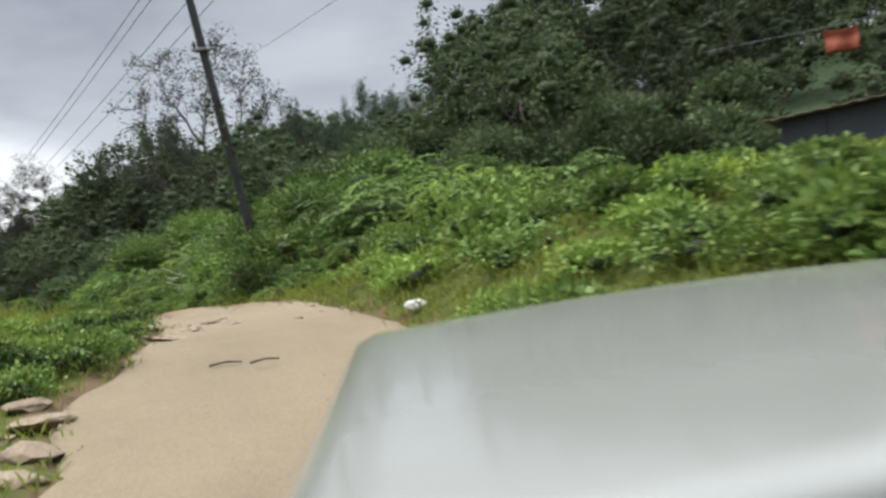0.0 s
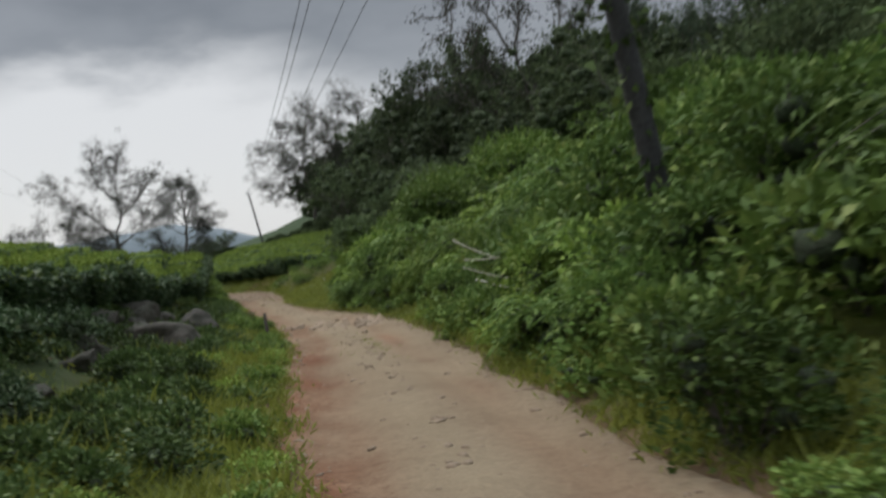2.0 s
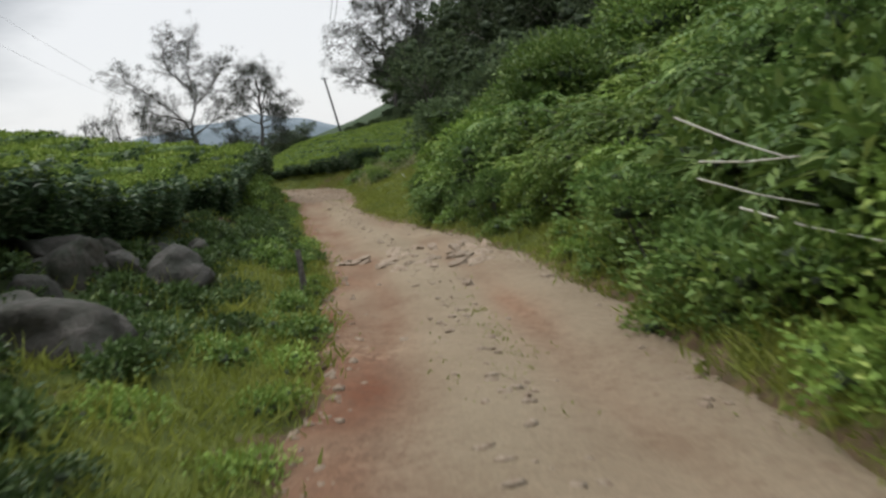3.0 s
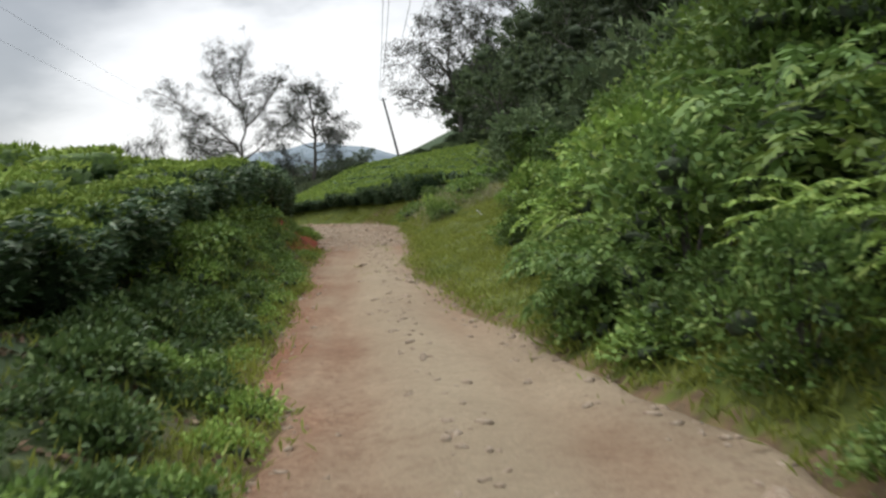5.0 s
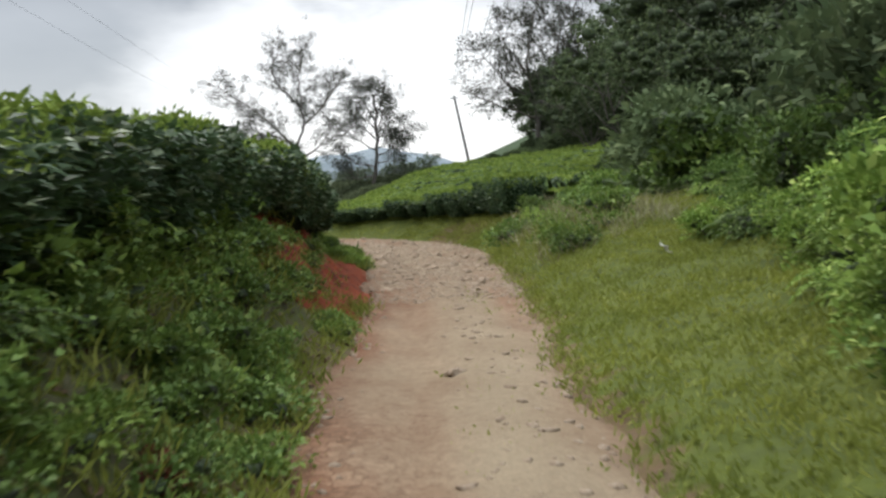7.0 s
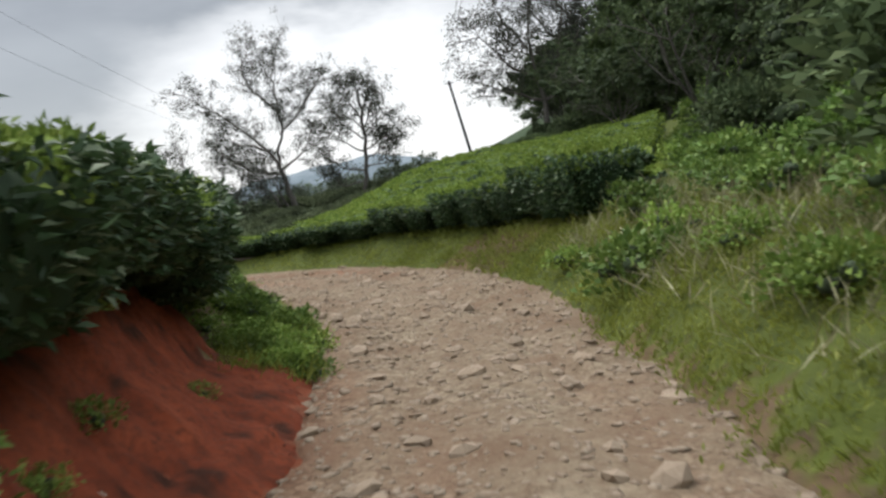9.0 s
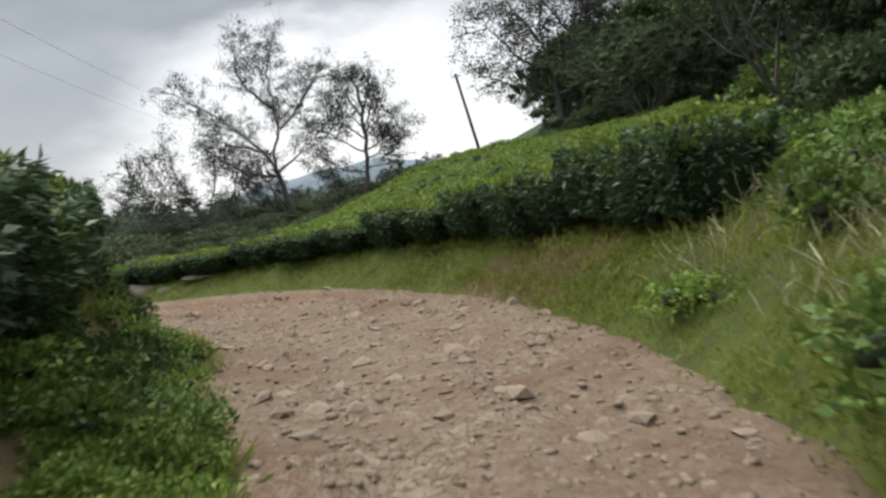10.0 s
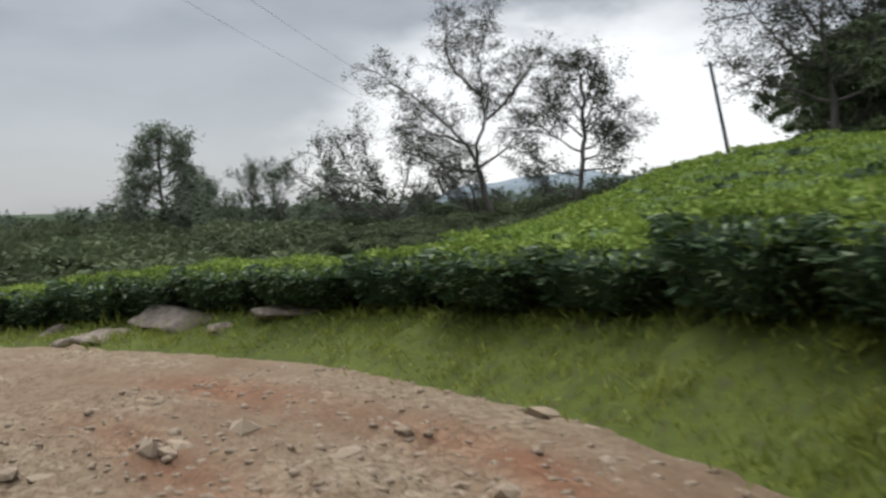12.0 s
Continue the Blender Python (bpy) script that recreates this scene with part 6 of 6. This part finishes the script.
def wire(a, b, sag, label, r=0.011):
    a, b = Vector(a), Vector(b)
    cu = bpy.data.curves.new("wire", "CURVE")
    cu.dimensions = "3D"
    sp = cu.splines.new("POLY")
    sp.points.add(24)
    for i in range(25):
        t = i / 24
        c = a.lerp(b, t) - Vector((0, 0, sag * 4 * t * (1 - t)))
        sp.points[i].co = (*c, 1)
    cu.bevel_depth, cu.bevel_resolution = r, 1
    cu.materials.append(WIRE_MAT)
    return tagged(new("wire", cu), label, "wire", "power line")


LINE_LABEL = "thin dark power line sagging between poles"
head = Vector((-67.5, 114.2, 9.2))
tip = Vector(p1.location) + way1 * 0.985
for off, dz in ((-0.85, 0.15), (-0.6, 0.1), (0.35, 0.1), (1.0, 0.1)):
    wire(tip + Vector((0.86, 0.5, 0)) * off + Vector((0, 0, dz)), head + Vector((0.86, 0.5, 0)) * off * 0.6, 1.4, LINE_LABEL)
bm = bmesh.new()
bmesh.ops.create_cube(bm, size=1, matrix=Matrix.LocRotScale(way1 * 0.985, Euler((0, 0, radians(30))), Vector((2.3, 0.1, 0.12))))
part("top_crossarm", bm, METAL, p1, "long steel crossarm at the pole's head")
wire((-28.0, 105.0, 26.5), (5.5, 10.0, 8.3), 0.3, LINE_LABEL)
wire((-60, 50, 17), (-118, 138, 9), 1.2, LINE_LABEL, 0.009)
wire((-57, 52, 17), (-115, 140, 9), 1.2, LINE_LABEL, 0.009)


# ---- small things ----
def stick(name, pts, r, material, label, category, group=""):
    bm = bmesh.new()
    v, f = tube(pts, np.linspace(r, r * 0.7, len(pts)), 7)
    ob = new(name, mesh_of(name, v, f, material, True))
    bm.free()
    return tagged(ob, label, category, group)


def on_ground(s, u, lift=0.0):
    x, y = place(s, u)
    return Vector((x, y, gz(x, y) + lift))


# peeled sticks lying in the thicket
for a, b_ in (((-9.0, 28.0, 2.62), (-8.15, 27.7, 2.27)), ((-8.85, 28.1, 2.26), (-8.1, 27.75, 2.28)), ((-8.85, 28.0, 2.14), (-8.0, 27.8, 1.92)), ((-8.5, 27.6, 1.95), (-7.6, 27.2, 1.75))):
    a, b_ = Vector(a), Vector(b_)
    mid = a.lerp(b_, 0.5) + Vector((0, 0, -0.02))
    stick("cut_stick", [tuple(a), tuple(mid), tuple(b_)], 0.010, PALE_STICK, "pale peeled stick caught in the thicket", "stick", "cut sticks")
# crooked post by the verge
q0 = on_ground(33.5, -1.0, -0.2)
stick("wooden_post", [tuple(q0 + Vector(v)) for v in ((0, 0, 0), (0.02, 0.0, 0.4), (-0.03, 0.03, 0.8))], 0.05, BARK, "short dark wooden post on the verge", "post")
# twigs on the road
for (x, y), turn in (((-2.22, 8.59), 25), ((-1.81, 8.48), 40)):
    s_, u_, z_ = station([x], [y])
    c, d = math.cos(radians(turn)) * 0.16, math.sin(radians(turn)) * 0.16
    z = float(z_[0]) + 0.05
    stick("twig", [(x - c, y - d, z), (x, y, z + 0.02), (x + c, y + d, z)], 0.013, BARK, "dark twig lying on the dirt road", "twig", "twigs on the road")
# whitewashed stone at the verge
WHITE = rough_mat("whitewash", (0.55, 0.54, 0.50), (0.70, 0.69, 0.66), (0.42, 0.39, 0.33), 6, 30, 0.85, 0.4, 0.006)
ob = part("marker_stone", rock_bm(31, 0.17, 0.11, 0.09, 2, 0.12), WHITE, None)
ob.matrix_world = pose(-0.35, 10.6, gz(-0.35, 10.6) + 0.05, 0, 8, 30)
tagged(ob, "small whitewashed stone at the grassy verge", "stone")

# broken slabs heaped at the verge
for k, (x, y, sx, sy, a) in enumerate(((-3.3, 6.9, 0.35, 0.2, 20), (-3.0, 6.1, 0.3, 0.22, -15), (-3.6, 7.4, 0.25, 0.18, 50), (-2.9, 5.6, 0.32, 0.2, 5), (-3.5, 6.4, 0.28, 0.2, 70), (-3.15, 7.8, 0.2, 0.14, 10), (-3.9, 7.0, 0.3, 0.2, -30))):
    ob = part("stone_slab", rock_bm(50 + k, sx * 0.8, sy * 0.8, 0.055, 2, 0.3), TAN_STONE, None)
    ob.matrix_world = pose(x, y, gz(x, y) + 0.02, 6 * (k % 3 - 1), 8 * (k % 2), a)
    tagged(ob, "broken tan stone slab heaped on the verge", "stone slab", "rubble at the verge")

# bedrock breaking through the road
r7 = np.random.default_rng(77)
for k in range(34):
    s, u, sx, sy, a = 35.6 + 0.7 * (k % 3) + r7.normal() * 0.3, -0.4 + 2.5 * r7.random(), r7.uniform(0.12, 0.3), r7.uniform(0.08, 0.18), r7.uniform(30, 100)
    if k > 27:
        s, u, sx, sy = (58.4, 59.2, 46.0, 48.2, 52.0, 33.0)[k - 28], 0.3 + 0.9 * r7.random(), 0.12, 0.08
    x, y = place(s, u)
    ob = part("bedrock_slab", rock_bm(70 + k, sx, sy, 0.075, 3, 0.3), TAN_STONE, road, "flat tan slab of bedrock")
    ob.matrix_world = pose(x, y, road_z(s) - 0.03, r7.normal() * 9, r7.normal() * 9, a + 30)

for k in range(16):
    s, u = 10.6 + 2.6 * r7.random(), -1.3 + 1.5 * r7.random() ** 1.4
    p_ = road_spot(s, u)
    ob = part("bedrock_slab", rock_bm(120 + k, r7.uniform(0.12, 0.3), r7.uniform(0.08, 0.16), 0.05, 3, 0.3), TAN_STONE, road, "flat tan slab of bedrock")
    ob.matrix_world = pose(p_[0], p_[1], p_[2] - 0.008, r7.normal() * 5, r7.normal() * 5, r7.uniform(0, 60))

# the old shelter above the bank
TARP = rough_mat("dark_tarpaulin", (0.012, 0.015, 0.022), (0.028, 0.034, 0.046), (0.02, 0.022, 0.028), 1.2, 12, 0.6, 0.4, 0.02)
TIN = rough_mat("rusty_tin", (0.12, 0.09, 0.07), (0.24, 0.20, 0.17), (0.10, 0.05, 0.03), 2, 14, 0.6, 0.3, 0.004)


def box(name, size, at_, material, parent, label="", bevel=0.02):
    bm = bmesh.new()
    bmesh.ops.create_cube(bm, size=1, matrix=Matrix.LocRotScale(Vector(at_), None, Vector(size)))
    bmesh.ops.bevel(bm, geom=bm.edges[:], offset=min(bevel, min(size) * 0.3), segments=2, affect="EDGES")
    return part(name, bm, material, parent, label)


def shelter():
    root = tagged(new("shelter"), "low shelter of dark tarpaulin under a thin tin roof", "shelter")
    box("tarpaulin_wall", (4.4, 0.06, 2.3), (0, -1.2, 0.45), TARP, root)
    box("tarpaulin_wall", (0.06, 2.3, 2.3), (-2.17, 0, 0.45), TARP, root)
    box("tarpaulin_wall", (0.06, 2.3, 2.3), (2.17, 0, 0.45), TARP, root)
    box("tarpaulin_wall", (4.4, 0.06, 2.1), (0, 1.2, 0.35), TARP, root)
    for x in (-1.4, 0.0, 1.4):
        box("batten", (0.07, 0.05, 1.6), (x, -1.26, 0.75), TARP, root)
    bm = bmesh.new()
    v, f = [], []
    n = 45
    for i in range(n):
        x = -2.45 + 4.9 * i / (n - 1)
        z = 0.018 * math.sin(i * 2.2)
        v += [(x, -1.5, 1.66 + z), (x, 1.5, 1.5 + z), (x, -1.5, 1.64 + z), (x, 1.5, 1.48 + z)]
    for i in range(n - 1):
        a = 4 * i
        f += [(a, a + 4, a + 5, a + 1), (a + 2, a + 3, a + 7, a + 6), (a, a + 2, a + 6, a + 4), (a + 1, a + 5, a + 7, a + 3)]
    bm.free()
    new("tin_roof", mesh_of("tin_roof", v, f, TIN)).parent = root
    tagged(root.children[-1], "corrugated rusty tin roof")
    return root


hut = shelter()
hut.matrix_world = pose(9.3, 16.3, gz(9.3, 16.3) + 0.12, 0, -2, -40)
CLOTH = rough_mat("orange_cloth", (0.22, 0.045, 0.018), (0.30, 0.07, 0.027), (0.15, 0.03, 0.014), 2, 18, 0.8, 0.2, 0.01)
bm = bmesh.new()
bmesh.ops.create_grid(bm, x_segments=14, y_segments=10, size=0.5)
for v in bm.verts:
    v.co = Vector((v.co.x * 1.0, 0.12 * math.sin(v.co.x * 9) * (0.5 - v.co.y) + 0.05 * math.sin(v.co.y * 7), v.co.y * 0.8 - 0.1 * (1 - 4 * v.co.x ** 2) * (v.co.y + 0.5)))
bmesh.ops.solidify(bm, geom=bm.faces[:], thickness=0.01)
ob = part("hanging_cloth", bm, CLOTH, None, smoothed=True)
ob.matrix_world = pose(9.5, 19.55, 5.85, 0, 0, -20) @ Matrix.Scale(0.7, 4)
tagged(ob, "faded orange-red cloth hung among the trees", "cloth")
stick("clothes_line", [(7.0, 21.5, 6.3), (9.6, 20.0, 6.28), (12.5, 18.3, 6.4)], 0.012, WIRE_MAT, "thin line strung between trees", "line")

# roots hanging out of the red bank
r5 = np.random.default_rng(55)
for k in range(11):
    s = 58.0 + k * 0.7 + r5.uniform(-0.2, 0.2)
    e = r5.uniform(0.75, 1.3)
    x, y = place(s, -0.62 - e)
    p = Vector((x, y, gz(x, y)))
    tx, ty = place(s, -0.62 - e + 0.14)
    o = Vector((tx - x, ty - y, 0))
    stick("root", [tuple(p + o * 0.2), tuple(p + o * 0.75 + Vector((r5.normal() * 0.04, r5.normal() * 0.04, -0.12))), tuple(p + o * 1.0 + Vector((r5.normal() * 0.08, r5.normal() * 0.08, -0.3))), tuple(p + o * 1.3 + Vector((r5.normal() * 0.1, r5.normal() * 0.1, -0.5)))],
          0.0045, PALE_STICK, "thin pale root hanging from the red bank", "root", "roots in the bank")

# ---- the jeep in which the drive begins ----
PAINT, pnt, pb = base_mat("white_paint", 0.12)
pn = n_noise(pnt, 3.0, 5)
pnt.links.new(n_ramp(pnt, pn.outputs[0], ((0.3, (0.225, 0.225, 0.198)), (0.7, (0.255, 0.255, 0.226)))), pb.inputs["Base Color"])
pf = n_noise(pnt, 40.0, 6)
pnt.links.new(n_ramp(pnt, pf.outputs[0], ((0.3, (0.10, 0.10, 0.10)), (0.7, (0.20, 0.20, 0.20)))), pb.inputs["Roughness"])
pb.inputs["Coat Weight"].default_value = 0.35
pb.inputs["Specular IOR Level"].default_value = 0.3
pb.inputs["Coat Roughness"].default_value = 0.05
RUBBER = rough_mat("black_rubber", (0.018, 0.018, 0.02), (0.035, 0.035, 0.038), (0.06, 0.055, 0.05), 4, 30, 0.8, 0.3, 0.004)
STEEL = rough_mat("grey_steel", (0.20, 0.20, 0.21), (0.30, 0.30, 0.31), (0.16, 0.14, 0.12), 4, 30, 0.45, 0.15, 0.003)


def loft(name, rings, material, parent, label="", cap=True):
    """A skin over rings of as many points each."""
    m = len(rings[0])
    v = [tuple(p) for r in rings for p in r]
    f = [(k * m + j, k * m + j + 1, (k + 1) * m + j + 1, (k + 1) * m + j) for k in range(len(rings) - 1) for j in range(m - 1)]
    ob = new(name, mesh_of(name, v, f, material, True))
    ob.parent = parent
    md = ob.modifiers.new("thickness", "SOLIDIFY")
    md.thickness, md.offset = 0.012, -1
    return tagged(ob, label)


def wheel(parent, x, y):
    bm = bmesh.new()
    R, w = 0.36, 0.11
    prof = [(R - 0.13, -w), (R - 0.03, -w), (R, -w * 0.7), (R, w * 0.7), (R - 0.03, w), (R - 0.13, w)]
    n = 36
    vs = [[bm.verts.new((c, r * math.cos(2 * math.pi * i / n) * (1 + 0.012 * (i % 2)), r * math.sin(2 * math.pi * i / n) * (1 + 0.012 * (i % 2)))) for r, c in prof] for i in range(n)]
    for i in range(n):
        for j in range(len(prof)):
            bm.faces.new((vs[i][j], vs[i][(j + 1) % len(prof)], vs[(i + 1) % n][(j + 1) % len(prof)], vs[(i + 1) % n][j]))
    wh = part("wheel", bm, RUBBER, parent, "black rubber tyre on a steel rim")
    wh.location = (x, y, R)
    bm = bmesh.new()
    bmesh.ops.create_cone(bm, cap_ends=True, segments=28, radius1=0.235, radius2=0.2, depth=0.14, matrix=Matrix.Rotation(radians(90), 4, "Y"))
    part("rim", bm, STEEL, wh)


def jeep():
    root = tagged(new("jeep"), "white open jeep with a broad glossy bonnet on the dirt road", "jeep")
    # bonnet: a crowned sheet that narrows forward and rolls over at its edges
    rings = []
    for k in range(19):
        t = k / 18
        y = 0.62 + 1.56 * t
        half_l, half_r = 1.05 - 0.24 * t, 1.05 - 0.24 * t
        z0 = 1.372 - 0.02 * t - 0.05 * max(0, (t - 0.86) / 0.14) ** 2
        ring = [(-half_l - 0.02, y, z0 - 0.34), (-half_l - 0.015, y, z0 - 0.12), (-half_l, y, z0 - 0.05), (-half_l + 0.02, y, z0 - 0.018), (-half_l + 0.06, y, z0)]
        for j in range(1, 14):
            a = -1 + 2 * j / 14
            ring.append((a * (half_l - 0.06), y, z0 + 0.022 * (1 - a * a)))
        ring += [(half_r - 0.06, y, z0), (half_r - 0.02, y, z0 - 0.018), (half_r, y, z0 - 0.05), (half_r + 0.015, y, z0 - 0.12), (half_r + 0.02, y, z0 - 0.34)]
        rings.append([(x + 0.56, yy, z) for x, yy, z in ring])
    last = rings[-1]
    rings.append([(x, yy + 0.03, z - 0.04) for x, yy, z in last])
    rings.append([(x, yy + 0.04, z - 0.12) for x, yy, z in last])
    loft("bonnet", rings, PAINT, root, "glossy white bonnet reflecting the sky")
    box("grille", (1.3, 0.06, 0.55), (0.56, 2.2, 0.95), PAINT, root)
    for k in range(7):
        box("grille_slot", (0.06, 0.03, 0.4), (0.2 + 0.12 * k, 2.235, 0.97), RUBBER, root, "dark slot of the grille", 0.01)
    for x in (-0.22, 1.34):
        box("fender", (0.42, 1.15, 0.07), (x, 1.6, 0.88), PAINT, root, "flat white front wing", 0.03)
        bm = bmesh.new()
        bmesh.ops.create_uvsphere(bm, u_segments=20, v_segments=10, radius=0.095, matrix=Matrix.Translation((0.56 + (0.47 if x > 0.5 else -0.47), 2.22, 1.02)) @ Matrix.Diagonal((1, 0.45, 1, 1)))
        part("headlamp", bm, STEEL, root, "round headlamp", True)
    box("bumper", (1.75, 0.14, 0.16), (0.56, 2.42, 0.55), STEEL, root, "grey steel front bumper")
    box("body_tub", (1.6, 0.06, 0.75), (0.56, -2.1, 0.85), PAINT, root)
    for x in (-0.24, 1.36):
        box("body_side", (0.05, 1.3, 0.6), (x, -1.45, 0.82), PAINT, root)
        box("sill", (0.06, 1.4, 0.14), (x, -0.1, 0.52), PAINT, root)
    box("floor_pan", (1.55, 3.6, 0.05), (0.56, -0.45, 0.5), STEEL, root)
    box("chassis", (0.9, 4.3, 0.12), (0.56, 0.15, 0.42), RUBBER, root)
    # foot of the windscreen, which is taken off
    box("windscreen_seal", (1.7, 0.05, 0.05), (0.56, 0.56, 1.36), RUBBER, root, "black rubber seal at the foot of the windscreen")
    box("scuttle", (1.62, 0.12, 0.5), (0.56, 0.58, 1.12), PAINT, root)
    for x in (-0.26, 1.38):
        wheel(root, x, 1.62)
        wheel(root, x, -1.35)
    return root


car = jeep()
car.matrix_world = pose(0.45, 0.0, 0.03, 3.0, -1.0, 11.0)


# scraps of paper at the meadow's edge
for k, (x, y) in enumerate(((-23.2, 52.2), (-22.0, 52.0), (-23.9, 51.2))):
    bm = bmesh.new()
    bmesh.ops.create_grid(bm, x_segments=4, y_segments=4, size=0.09)
    for v in bm.verts:
        v.co.z = 0.03 * math.sin(v.co.x * 40 + k) * math.cos(v.co.y * 30)
    bmesh.ops.solidify(bm, geom=bm.faces[:], thickness=0.002)
    ob = part("paper_scrap", bm, WHITE, None)
    ob.matrix_world = pose(x, y, gz(x, y) + 0.22, 30, 20 * k, 40 * k)
    tagged(ob, "crumpled white paper scrap caught in the grass", "litter", "paper scraps")


# dark leaves on the bank where the hedge comes close to the road
for e, gap in ((0.8, 0.75), (1.4, 0.75), (2.0, 0.8), (2.6, 0.9)):
    s = 36.0
    while s < 47:
        if float(left_edge(np.array([s]))[0]) - e > float(left_row(s)) + 0.5:
            set_plant("nettle", LOWD, s, float(left_edge(np.array([s]))[0]) - e + rng.normal() * 0.12, 0.5, "leafy nettle under the tea hedge, coloured darker for shade", "nettle", "nettles under the hedge", 0.12)
        s += gap * rng.uniform(0.8, 1.4)

# ---- stones of the road, last ----
r6 = np.random.default_rng(66)
STONES = []
for k in range(7):
    bm = rock_bm(200 + k, 1, r6.uniform(0.6, 0.95), r6.uniform(0.35, 0.6), 1, 0.28)
    me = bpy.data.meshes.new("stone")
    bm.to_mesh(me)
    bm.free()
    me.materials.append(TAN_STONE)
    STONES.append(me)


for k in range(290):
    s = 60 + 22 * r6.random()
    a, b_ = float(left_edge(np.array([s]))[0]), float(right_edge(np.array([s]))[0])
    p = road_spot(s, r6.uniform(a, b_))
    size = 0.04 + 0.13 * r6.random() ** 2.2
    ob = new("stone", STONES[int(r6.integers(7))])
    ob.parent = road
    ob.matrix_world = pose(p[0], p[1], p[2] + size * 0.02, r6.normal() * 12, r6.normal() * 12, r6.uniform(0, 360)) @ Matrix.Scale(size, 4)

ico = bmesh.new()
bmesh.ops.create_icosphere(ico, subdivisions=1, radius=1)
IV = np.array([v.co[:] for v in ico.verts])
IF = np.array([[v.index for v in f.verts] for f in ico.faces])
ico.free()
bits = []
for k in range(9000):
    q_ = r6.random()
    s = 58 + 26 * r6.random() if q_ < 0.76 else (14 + 46 * r6.random() if q_ < 0.995 else r6.uniform(0, 14))
    a, b_ = float(left_edge(np.array([s]))[0]), float(right_edge(np.array([s]))[0])
    u = r6.uniform(a, b_) if q_ < 0.76 else (a + abs(r6.normal()) * 0.2, b_ - abs(r6.normal()) * 0.2, 0.68 + r6.normal() * 0.17)[int(r6.integers(3))]
    p = road_spot(s, u)
    size = 0.010 + 0.045 * r6.random() ** 2.2
    turn = r6.uniform(0, 6.28)
    v = IV * (1 + 0.3 * r6.normal(size=(len(IV), 1))) * size * np.array([1.2, 0.85, 0.55])
    c, d = math.cos(turn), math.sin(turn)
    v = np.stack([v[:, 0] * c - v[:, 1] * d, v[:, 0] * d + v[:, 1] * c, v[:, 2]], 1) + p + (0, 0, -size * 0.08)
    bits.append((v, IF))
gravel = part_np("gravel", *join_np(bits), TAN_STONE, None)
tagged(gravel, "loose tan and reddish gravel on the track", "gravel", kind="stuff")

clods = []
for k in range(450):
    s = 56.5 + 10.5 * r6.random()
    e = 0.05 + 1.5 * r6.random() ** 0.8
    a = float(left_edge(np.array([s]))[0])
    x, y = place(s, a - e)
    size = 0.008 + 0.03 * r6.random() ** 2.5
    v = IV * (1 + 0.3 * r6.normal(size=(len(IV), 1))) * size + np.array([x + r6.normal() * 0.1, y + r6.normal() * 0.1, 0])
    clods.append((v, IF, x, y, size))
zz = ground_z(np.array([c[0][:, 0].mean() for c in clods]), np.array([c[0][:, 1].mean() for c in clods]))
earth_bits = part_np("earth_clods", *join_np([(c[0] + (0, 0, z + c[4] * 0.2), c[1]) for c, z in zip(clods, zz)]), EARTH, None)
tagged(earth_bits, "crumbling red earth clods on the cut bank", "earth", kind="stuff")
